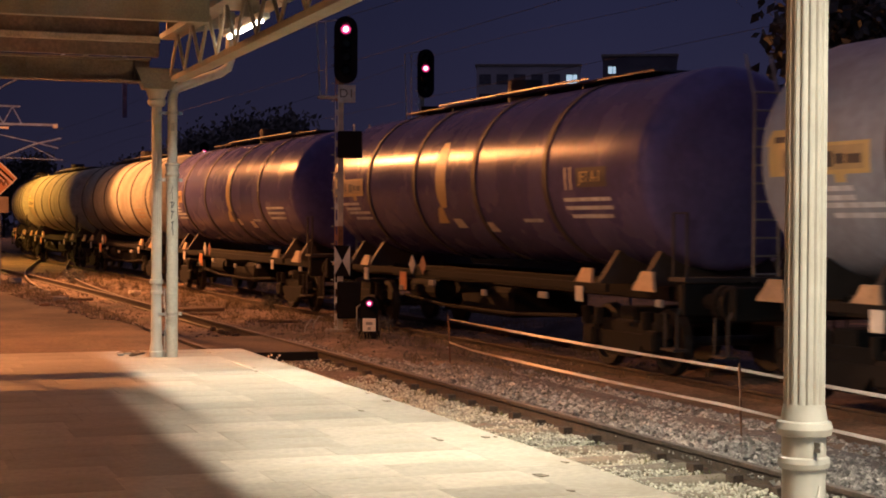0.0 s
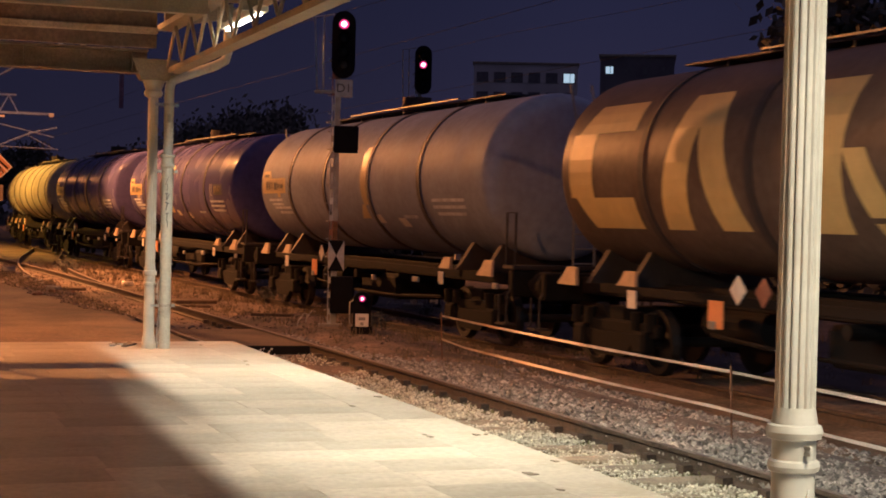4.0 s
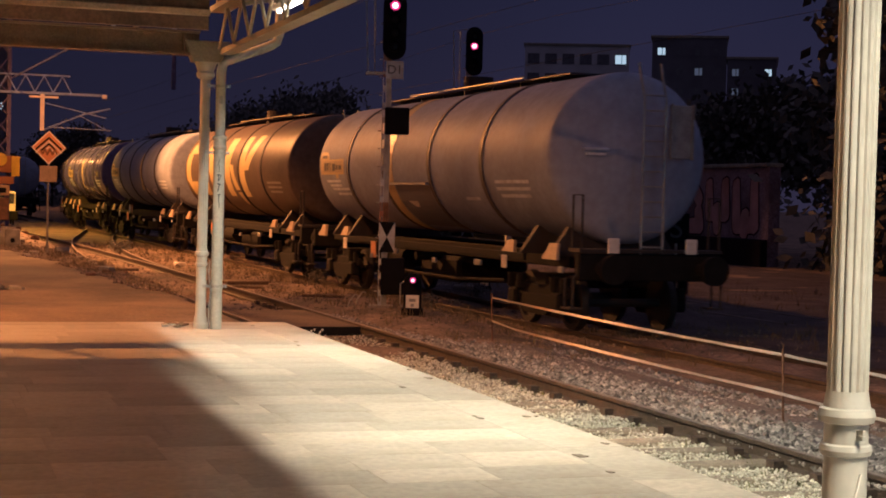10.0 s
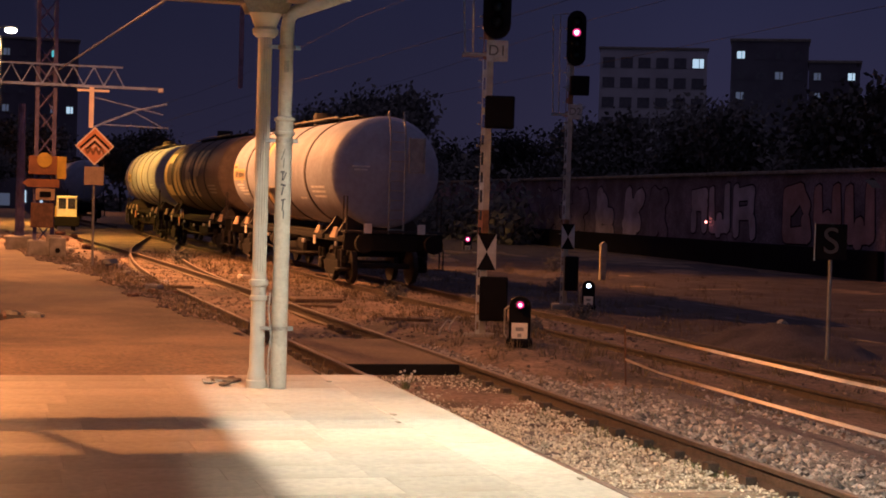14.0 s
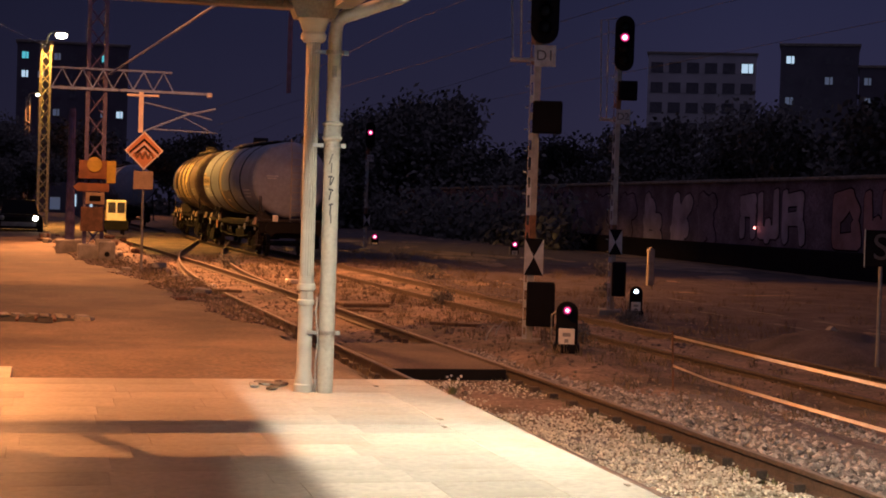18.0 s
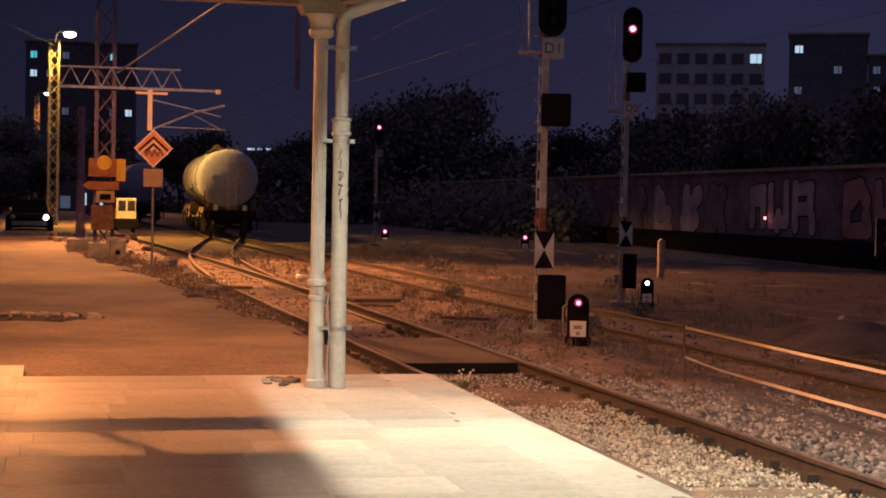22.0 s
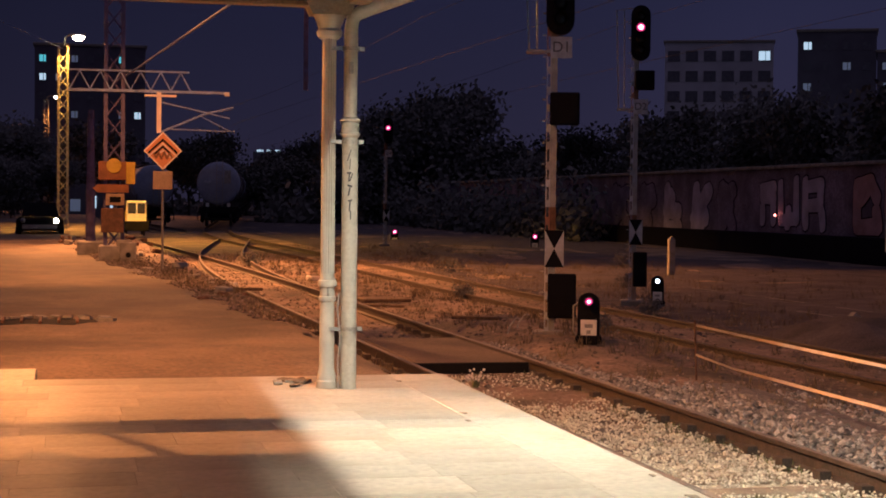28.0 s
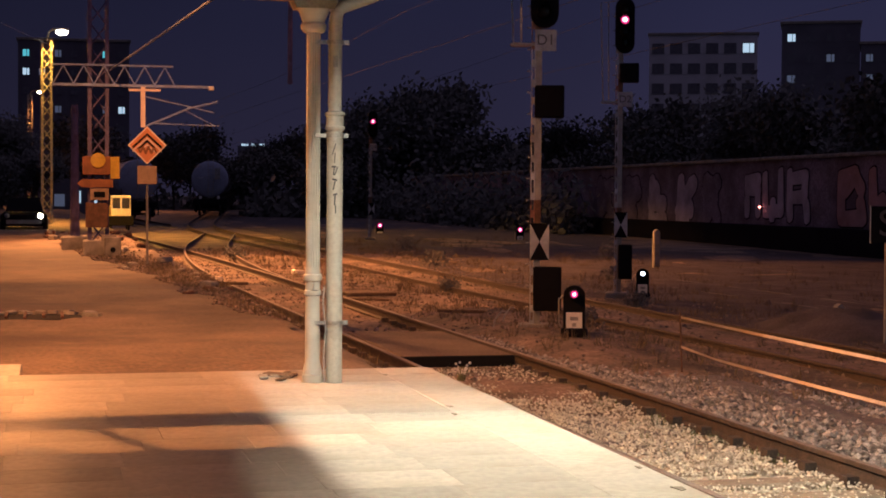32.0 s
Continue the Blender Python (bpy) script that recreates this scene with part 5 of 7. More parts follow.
def build_mast():
    m = thing("catenary_mast", MAST_FRAME, "rusty lattice mast carrying a truss beam over the tracks", "mast")
    bm = bmesh.new()
    lattice(bm, 1.50, 45.6, -0.1, 10.5, 0.46, 0.042)
    part("mast", bm, M["maststeel"], m)
    bm = bmesh.new()
    box(bm, (1.55, 45.6, 0.25), (0.9, 0.9, 0.7), None, 0.04)
    part("base_block", bm, M["kerb"], m)
    bm = bmesh.new()
    box(bm, (2.42, 45.3, 4.80), (4.3, 0.08, 0.07))
    box(bm, (1.9, 45.3, 5.34), (3.2, 0.06, 0.05))
    for k in range(6):
        x = 0.3 + 0.54 * k
        cyl(bm, (x, 45.3, 4.82), (x + 0.27, 45.3, 5.32), 0.02, seg=5)
        cyl(bm, (x + 0.27, 45.3, 5.32), (x + 0.54, 45.3, 4.82), 0.02, seg=5)
    part("truss_beam", bm, M["truss"], m)
    bm = bmesh.new()
    box(bm, (4.53, 45.3, 4.77), (0.15, 0.12, 0.13), None, 0.02)
    part("insulator", bm, M["white"], m)
    bm = bmesh.new()
    box(bm, (2.68, 45.2, 4.22), (0.12, 0.11, 1.1))
    box(bm, (2.72, 45.2, 4.68), (0.85, 0.14, 0.06))
    part("drop_post", bm, M["signpale"], m)
    bm = bmesh.new()
    tube(bm, [(2.75, 45.2, 3.70), (3.9, 45.2, 4.20), (4.7, 45.2, 4.40)], 0.028, 6)
    tube(bm, [(2.75, 45.2, 4.50), (3.8, 45.2, 4.28), (4.6, 45.2, 4.10)], 0.018, 6)
    tube(bm, [(2.9, 45.2, 3.78), (4.75, 45.2, 3.74)], 0.018, 6)
    tube(bm, [(3.8, 45.2, 4.15), (4.6, 45.2, 3.75)], 0.014, 6)
    part("cantilever", bm, M["truss"], m)
    # boards and boxes hung on the mast
    for name, x, z, w, h, mt in (("board", 1.46, 2.62, 0.78, 0.50, "dullorange"), ("yellow_box", 1.93, 2.56, 0.24, 0.60, "yellow"), ("small_plate", 1.52, 1.84, 0.50, 0.32, "signback"), ("switch_box", 1.45, 1.28, 0.60, 0.66, "rust"), ("low_box", 1.77, 0.45, 0.42, 0.6, "kerb")):
        bm = bmesh.new()
        box(bm, (x, 45.22, z), (w, 0.12 if w > 0.3 else 0.2, h), None, 0.012)
        b = part(name, bm, M[mt], m)
        if name == "small_plate":
            bm = bmesh.new()
            box(bm, (x, 45.152, z), (0.3, 0.01, 0.15))
            part("mark", bm, M["black"], b)
        if name == "board":
            bm = bmesh.new()
            lathe(bm, [(0, 0.2), (0.02, 0.18)], 14, "y", (x + 0.02, 45.13, z + 0.14))
            part("disc", bm, M["yellow"], b)
    bm = bmesh.new()
    plate(bm, [(0.92, 45.15, 2.14), (1.06, 45.15, 2.25), (1.88, 45.15, 2.25), (1.88, 45.15, 2.03), (1.06, 45.15, 2.03)], (0, 0.05, 0))
    part("arrow_board", bm, M["dullorange"], m, "dull orange arrow-shaped board")
    bm = bmesh.new()
    box(bm, (1.85, 44.7, 0.42), (0.44, 0.3, 0.56), None, 0.03)
    foot = part("marker_stone", bm, M["kerb"], m, "pale concrete stump with a dark hole")
    # the hole is a near-black disc, its inner shade put into the colour
    bm = bmesh.new()
    cyl(bm, (1.85, 44.535, 0.36), (1.85, 44.56, 0.36), 0.07, seg=12)
    part("hole", bm, M["bogie"], foot)
    # second lattice mast that stands darker behind
    m2 = thing("old_mast", MAST_FRAME, "thin dark steel mast behind the lattice mast", "mast")
    bm = bmesh.new()
    cyl(bm, (0.95, 50, 0), (0.95, 50, 4.5), 0.16, 0.10, seg=10)
    part("pole", bm, M["maststeel"], m2)
    bm = bmesh.new()
    box(bm, (0.95, 50, 0.3), (0.8, 0.8, 0.6), None, 0.05)
    part("block", bm, M["kerb"], m2)
    # wires
    for k, (a, b, r) in enumerate((((1.54, 37.9, 4.66), (6.6, -20.0, 5.55), 0.022), ((-3.4, 62.0, 8.9), (0.14, 78.7, 8.9), 0.012))):
        w = thing("stay_wire", None, "taut galvanised stay wire", "cable", "wires")
        bm = bmesh.new()
        cyl(bm, a, b, r, seg=6)
        part("strand", bm, M["truss"], w)
    for k, (f, z) in enumerate(((track2, 5.6), (track2, 6.9), (track3, 5.7), (track3, 7.0))):
        w = thing("contact_wire", None, "dark overhead wire above a track", "cable", "wires")
        bm = bmesh.new()
        pts = []
        for j in range(40):
            y = -20 + 7.0 * j
            sag = 0.0 if z < 6.5 else 0.5 * math.sin(math.pi * ((y + 15) % 55) / 55)
            pts.append((f(y), y, z - sag))
        tube(bm, pts, 0.005, 5)
        part("strand", bm, M["bogie"], w)
    # hanging registration post between the wires
    h = thing("registration_arm", None, "dark hanging post with an insulator over the track", "mast")
    bm = bmesh.new()
    box(bm, (9.17, 62, 7.9), (0.16, 0.16, 3.6))
    part("post", bm, M["maststeel"], h)
    bm = bmesh.new()
    box(bm, (2.9, 62, 9.75), (12.9, 0.14, 0.14))
    part("beam", bm, M["maststeel"], h)
    bm = bmesh.new()
    lattice(bm, -3.6, 62, -0.1, 9.9, 0.4, 0.03)
    part("mast", bm, M["maststeel"], h)


def lamp_post(x, y, h, reach=1.02):
    p = thing("yard_lamp", pose(x, y, 0.0), "tall lattice lamp post with a lit sodium lantern", "street lamp", "yard lamps")
    bm = bmesh.new()
    lattice(bm, 0, 0, 0, h - 0.3, 0.42, 0.055)
    part("post", bm, M["galv"], p)
    bm = bmesh.new()
    tube(bm, [(0, 0, h - 0.4), (0.1, -0.1, h), (0.5 * reach, -0.25, h + 0.15), (0.75 * reach, -0.3, h + 0.12)], 0.04, 8)
    part("arm", bm, M["galv"], p)
    bm = bmesh.new()
    box(bm, (reach - 0.02, -0.3, h + 0.1), (0.70, 0.34, 0.14), None, 0.05)
    hd = part("lantern", bm, M["greypaint"], p)
    bm = bmesh.new()
    bmesh.ops.create_uvsphere(bm, u_segments=14, v_segments=8, radius=0.20, matrix=Matrix.Translation((reach, -0.34, h - 0.02)) @ Matrix.Diagonal((1.4, 0.8, 0.8, 1)))
    smooth(part("bulb", bm, M["bulb_pale"], hd, "glowing lamp glass"))
    return p


def parked_car(x, y, z):
    c = thing("parked_car", pose(x, y, z), "dark parked car facing the yard with one lit headlight", "car")
    bm = bmesh.new()
    box(bm, (0, 0, 0.55), (1.75, 4.2, 0.55), None, 0.12)
    part("body", bm, M["black"], c)
    bm = bmesh.new()
    plate(bm, [(-0.72, -0.9, 0.8), (0.72, -0.9, 0.8), (0.58, -0.4, 1.38), (-0.58, -0.4, 1.38)], (0, 1.9, 0))
    part("cabin", bm, M["black"], c)
    for sx in (-1, 1):
        for yy in (-1.35, 1.35):
            bm = bmesh.new()
            cyl(bm, (sx * 0.70, yy, 0.32), (sx * 0.90, yy, 0.32), 0.32, seg=16)
            w = part("wheel", bm, M["bogie"], c)
            bm = bmesh.new()
            cyl(bm, (sx * 0.90, yy, 0.32), (sx * 0.915, yy, 0.32), 0.19, seg=12)
            part("rim", bm, M["galv"], w)
    for k, sx in enumerate((-1, 1)):
        bm = bmesh.new()
        bmesh.ops.create_uvsphere(bm, u_segments=10, v_segments=6, radius=0.10, matrix=Matrix.Translation((sx * 0.62, -2.08, 0.68)))
        part("headlight", bm, M["bulb_pale"] if sx > 0 else M["pane"], c)
    bm = bmesh.new()
    box(bm, (0, -2.12, 0.45), (1.3, 0.04, 0.16))
    part("bumper", bm, M["greypaint"], c)


def track_machine(x, y, z):
    m = thing("yellow_track_machine", pose(x, y, z), "small yellow track maintenance machine parked beside the rails", "machine")
    m.scale = (0.58, 0.7, 0.72)
    for name, c, s, mt in (("chassis", (0, 0, 0.75), (2.2, 5.0, 0.5), "yellow"), ("cab", (0.1, -1.2, 1.75), (1.7, 1.6, 1.5), "white"), ("bonnet", (0, 1.3, 1.35), (1.5, 2.0, 0.8), "yellow"), ("ballast_plate", (0, -2.55, 0.7), (2.3, 0.15, 0.7), "bogie")):
        bm = bmesh.new()
        box(bm, c, s, None, 0.05)
        part(name, bm, M[mt], m)
    for k in range(2):
        bm = bmesh.new()
        box(bm, (0.1 - 0.4 + 0.8 * k, -2.015, 1.95), (0.65, 0.02, 0.75), None, 0.005)
        part("windscreen", bm, M["glassdark"], m)
    for sx in (-1, 1):
        for yy in (-1.6, 1.6):
            bm = bmesh.new()
            cyl(bm, (sx * 0.7, yy, 0.42), (sx * 0.84, yy, 0.42), 0.42, seg=16)
            part("wheel", bm, M["wheel"], m)


def build_clutter():
    rng = random.Random(21)
    for k in range(22):
        y = rng.uniform(20, 44)
        x = border(y) + rng.gauss(0.45, 0.35)
        s = rng.uniform(0.07, 0.2)
        bm = bmesh.new()
        box(bm, (0, 0, s * 0.25), (s * rng.uniform(.8, 1.9), s, s * rng.uniform(.3, .8)), pose(0, 0, 0, rng.uniform(-14, 14), rng.uniform(-14, 14), rng.uniform(0, 90)), 0.02)
        t = part("rubble_lump", bm, M["kerb"] if k % 3 else M["rust"])
        t.location = (x, y, ground_z(x, y))
        tagged(t, "broken lump of concrete at the asphalt edge", "rubble", "rubble lumps")
    for k in range(16):
        x, y = rng.uniform(0.0, 3.6), rng.uniform(39, 60)
        s = rng.uniform(0.10, 0.30)
        bm = bmesh.new()
        box(bm, (0, 0, s * 0.3), (s * rng.uniform(.7, 1.8), s, s * rng.uniform(.3, .9)), pose(0, 0, 0, rng.uniform(-12, 12), rng.uniform(-12, 12), rng.uniform(0, 90)), 0.03)
        t = part("rubble_block", bm, M["rust"] if k % 3 else M["kerb"])
        t.location = (x, y, ground_z(x, y))
        tagged(t, "broken concrete block lying by the mast", "rubble", "rubble blocks")
    for x, y, w, h in ((3.83, 37.3, 0.30, 0.16), (3.95, 33.0, 0.18, 0.07), (6.3, 41.0, 0.25, 0.12)):
        bm = bmesh.new()
        box(bm, (0, 0, h / 2), (w, 0.3, h), pose(0, 0, 0, 0, 4, 20), 0.02)
        t = part("pale_stone_block", bm, M["white"])
        t.location = (x, y, ground_z(x, y))
        tagged(t, "pale stone block lying beside the rail", "rubble", "pale stone blocks")
    t = thing("dark_cover", pose(6.38, 32.3, ground_z(6.38, 32.3), 0, 0, 4), "low flat dark cover between the tracks", "cover")
    bm = bmesh.new()
    box(bm, (0, 0, 0.03), (0.95, 0.9, 0.07), None, 0.015)
    part("lid", bm, M["wood"], t)
    for x, y, a, ln in ((3.0, 27.9, 78, 0.9), (5.9, 31.0, 70, 1.3), (6.6, 25.6, 60, 0.8)):
        t = thing("old_plank", pose(x, y, ground_z(x, y) + 0.03, 0, 2, a), "weathered plank lying on the ground", "plank", "old planks")
        bm = bmesh.new()
        box(bm, (0, 0, 0), (0.14, ln, 0.05), None, 0.008)
        part("board", bm, M["wood"], t)
    for x, y in ((6.3, 22.7), (6.55, 23.1), (6.75, 22.3)):
        t = thing("bent_rod", pose(x, y, ground_z(x, y)), "bent pale steel rod sticking out of the ballast", "rod", "bent rods")
        bm = bmesh.new()
        tube(bm, [(0, 0, -0.05), (0.04, 0, 0.1), (0.14, 0.02, 0.22), (0.2, 0.03, 0.2)], 0.012, 6)
        part("rod", bm, M["galv"], t)


# ---- background ----
def build_wall():
    w = thing("graffiti_wall", None, "long low grimy wall covered with faded graffiti", "wall", kind="structure")

    def wx(y):
        return 29.0 + 0.02 * (y - 48.7)
    y, k = 48.7, 0
    while y < 150:
        ln = 7.0
        bm = bmesh.new()
        box(bm, (wx(y + ln / 2) + 0.25, y + ln / 2, 1.45), (0.5, ln - 0.05, 4.0), None, 0.03)
        part("panel", bm, M["wall"], w)
        # darker band along the foot of the wall
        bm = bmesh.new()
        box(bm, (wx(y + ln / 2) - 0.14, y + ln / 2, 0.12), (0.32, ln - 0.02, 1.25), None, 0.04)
        part("plinth", bm, M["graf_dark"], w, "near-black plinth")
        bm = bmesh.new()
        box(bm, (wx(y + ln / 2) + 0.2, y + ln / 2, 3.50), (0.75, ln, 0.14), None, 0.02)
        part("coping", bm, M["kerb"], w)
        y += ln
        k += 1
    # graffiti as painted shapes a few millimetres proud
    rng = random.Random(5)

    def face(y):
        """Where the front of the panel at y stands."""
        return wx(48.7 + 7.0 * math.floor((y - 48.7) / 7.0) + 3.5)

    def glyph(y0, z0, width, height, strokes, m, thick):
        """A sprayed letter-like shape: fat strokes over a darker outline."""
        for lay, (mm, extra) in enumerate((("graf_dark", 0.06), (m, 0.0))):
            bm = bmesh.new()
            for (u0, v0), (u1, v1) in strokes:
                a = Vector((0, y0 - u0 * width, z0 + v0 * height))
                b = Vector((0, y0 - u1 * width, z0 + v1 * height))
                d = (b - a).normalized()
                n = Vector((0, -d.z, d.y)) * (thick / 2 + extra)
                e = d * (thick / 2 + extra)
                off = min(face(y0), face(y0 - width)) - 0.014 - 0.012 * lay - 0.002 * rng.random()
                pts = [a - e * 0.8 - n * 0.6, a - e - n * 0.1, a - e * 0.7 + n * 0.8, a + n, b + n * 0.95, b + e * 0.8 + n * 0.6, b + e, b + e * 0.6 - n * 0.8, b - n]
                plate(bm, [(off, p.y, p.z) for p in pts], (0.008, 0, 0))
            part("sprayed_outline" if lay == 0 else "sprayed_shape", bm, M[mm], w)
    GLYPHS = []
    for k in range(7):
        marks = [((0.1, rng.uniform(0, .15)), (rng.uniform(0, .3), 1)), ((0.1, rng.uniform(.3, .9)), (0.95, rng.uniform(.2, 1)))]
        for _ in range(3):
            marks.append(((rng.uniform(.1, .6), rng.random()), (rng.uniform(.5, 1), rng.random())))
        GLYPHS.append(marks)
    hook = [((.22, .82), (.78, .82)), ((.22, .62), (.78, .6)), ((.76, .82), (.76, .12)), ((.2, .12), (.22, .36))]
    cup = [((.15, .85), (.16, .15)), ((.16, .14), (.85, .16)), ((.85, .92), (.84, .15)), ((.45, .05), (.5, .3))]
    flag = [((.2, .9), (.2, .06)), ((.2, .84), (.8, .86)), ((.82, .85), (.76, .5)), ((.2, .45), (.75, .45)), ((.86, .04), (.84, .28))]
    horseshoe = [((.2, .82), (.18, .12)), ((.22, .86), (.62, .88)), ((.64, .86), (.8, .62)), ((.2, .1), (.84, .1)), ((.85, .1), (.8, .36)), ((.3, .6), (.5, .75))]
    fork = [((.2, .85), (.2, .35)), ((.2, .36), (.8, .35)), ((.8, .87), (.8, .35)), ((.5, .4), (.5, .1))]
    for y0, wd, strokes in ((65.1, 1.95, hook), (62.9, 2.1, cup), (60.75, 2.25, flag)):
        glyph(y0, 1.05, wd, 1.95, strokes, "graf_pale", 0.60)
    for y0, wd, strokes in ((56.15, 2.4, horseshoe), (53.75, 2.2, fork), (51.4, 2.0, cup)):
        glyph(y0, 0.95, wd, 2.05, strokes, "graf_red", 0.68)
    for y0, wd, g in ((94.0, 2.6, 4), (90.0, 2.4, 6), (85.0, 2.6, 0), (80.6, 2.2, 2), (76.6, 2.0, 3), (73.0, 2.2, 5), (69.4, 1.6, 0)):
        glyph(y0, 0.7, wd, 1.9, GLYPHS[g], "graf_pale" if g % 2 else "wall", 0.9)
    bm = bmesh.new()
    bmesh.ops.create_uvsphere(bm, u_segments=8, v_segments=6, radius=0.06, matrix=Matrix.Translation((wx(63) - 0.3, 62.7, 1.49)))
    b = thing("wall_beacon", None, "tiny glowing warning light by the wall", "lamp")
    part("bulb", bm, M["beacon"], b)


def building(name, x, y, yaw, width, depth, floors, first, step, cols, mats, lit, label):
    b = thing(name, pose(x, y, -0.4, 0, 0, yaw), label, "building", "distant buildings")
    h = first + floors * step + 0.6
    bm = bmesh.new()
    box(bm, (0, depth / 2, h / 2), (width, depth, h), None, 0.05)
    part("wall", bm, M[mats], b)
    bm = bmesh.new()
    box(bm, (0, depth / 2, h + 0.2), (width + 0.5, depth + 0.5, 0.4), None, 0.05)
    part("roof", bm, M["kerb"], b)
    cw = width / cols
    for f in range(floors):
        for c in range(cols):
            wx_, wz = -width / 2 + (c + 0.5) * cw, first + f * step + step * 0.52
            mt = lit.get((f, c), "pane")
            bm = bmesh.new()
            ww, wh = (cw * 0.62, step * 0.46) if mats == "facade" else (cw * 0.40, step * 0.36)
            box(bm, (wx_, -0.03, wz - wh / 2 - 0.06), (ww + 0.3, 0.16, 0.12))
            box(bm, (wx_, -0.05, wz + wh / 2 + 0.04), (ww + 0.16, 0.1, 0.08))
            box(bm, (wx_ - ww / 2 - 0.04, -0.05, wz), (0.08, 0.1, wh))
            box(bm, (wx_ + ww / 2 + 0.04, -0.05, wz), (0.08, 0.1, wh))
            box(bm, (wx_ + 0.1 * ww, -0.06, wz), (0.1, 0.1, wh))
            win = part("window", bm, M["facade_dark"], b)
            bm = bmesh.new()
            box(bm, (wx_, -0.015, wz), (ww, 0.05, wh))
            part("pane", bm, M[mt], win)
    return b


def build_town():
    # distances are large; each block faces the yard
    def at(bearing, dist):
        a = radians(bearing)
        return dist * math.sin(a), dist * math.cos(a)
    x, y = at(22.9, 270)
    building("apartment_block", x, y, -22.9, 17.6, 12, 8, 2.1, 3.3, 6, "facade", {(7, 5): "win_cool"}, "pale long apartment block with dark window rows at night")
    x, y = at(26.9, 250)
    building("apartment_tower", x, y, -26.9, 11.5, 14, 10, -3.0, 3.1, 4, "facade_dark", {(9, 0): "win_cool", (7, 0): "win_dim", (8, 2): "win_dim"}, "dark apartment tower with a few lit windows")
    x, y = at(29.1, 250)
    building("apartment_tower", x, y, -29.1, 7.5, 14, 9, -2.2, 3.0, 3, "facade_dark", {(8, 2): "win_cool", (8, 0): "win_dim", (7, 0): "win_dim"}, "dark apartment tower with bright top windows")
    x, y = at(0.95, 260)
    building("apartment_block", x, y, -1, 17, 12, 8, 2.4, 2.9, 7, "facade_dark", {(7, 0): "win_teal", (7, 2): "win_dim", (6, 0): "win_cool", (6, 1): "win_dim", (7, 5): "win_teal", (4, 6): "win_cool", (4, 5): "win_dim", (4, 2): "win_dim"}, "dark apartment block with scattered lit windows")
    x, y = at(7.1, 420)
    b = thing("roof_sign", pose(x, y, 14.4, 0, 0, -7), "distant blue-white lit sign on a roof", "sign")
    for k, (o, w) in enumerate(((-2.2, 1.8), (0.1, 1.2), (2.4, 1.6))):
        bm = bmesh.new()
        box(bm, (o, 0, 0.5), (w, 0.3, 0.5), None, 0.05)
        part("lit_panel", bm, M["win_cool"], b)
    bm = bmesh.new()
    box(bm, (0, 0.3, -7.0), (8, 0.4, 14.6), None, 0.05)
    part("support", bm, M["facade_dark"], b)
    # lit shop fronts and yard lights low on the horizon behind the masts
    for k, (ang, d, z, mt) in enumerate(((1.0, 150, 1.2, "win_cool"), (1.5, 155, 0.8, "win_cool"), (2.2, 160, 1.0, "win_dim"), (0.4, 150, 0.9, "win_dim"), (2.6, 150, 1.4, "win_cool"))):
        x, y = at(ang, d)
        t = thing("shop_front", pose(x, y, 0), "small distant lit shop front", "shop", "shop fronts")
        bm = bmesh.new()
        box(bm, (0, 1.5, 1.6), (3.4, 3, 3.2), None, 0.03)
        part("wall", bm, M["facade_dark"], t)
        bm = bmesh.new()
        box(bm, (0.2, -0.03, z + 0.4), (0.6 + 0.3 * (k % 2), 0.06, 1.1))
        part("lit_window", bm, M[mt], t)


def tree_mesh(seed, height, spread, leaves):
    rng = random.Random(seed)
    bm = bmesh.new()
    cyl(bm, (0, 0, 0), (0.1, 0.05, height * 0.45), 0.20, 0.12, seg=8)
    tips = []
    for k in range(9):
        a = rng.uniform(0, 6.28)
        e = Vector((math.cos(a) * spread * rng.uniform(.4, .9), math.sin(a) * spread * rng.uniform(.4, .9), height * rng.uniform(0.55, 0.92)))
        cyl(bm, (0.05, 0.03, height * rng.uniform(.28, .45)), e, 0.08, 0.025, seg=6)
        tips.append(e)
    lb = bmesh.new()
    for _ in range(leaves):
        c = rng.choice(tips) + Vector((rng.gauss(0, 1), rng.gauss(0, 1), rng.gauss(0, 0.8))) * spread * 0.28
        u = Vector((rng.uniform(-1, 1), rng.uniform(-1, 1), rng.uniform(-1, 1))).normalized()
        v = u.orthogonal().normalized()
        s = rng.uniform(0.15, 0.34)
        q = [lb.verts.new(c + u * s), lb.verts.new(c + v * s * 0.6), lb.verts.new(c - u * s), lb.verts.new(c - v * s * 0.6)]
        lb.faces.new(q)
    return bm, lb


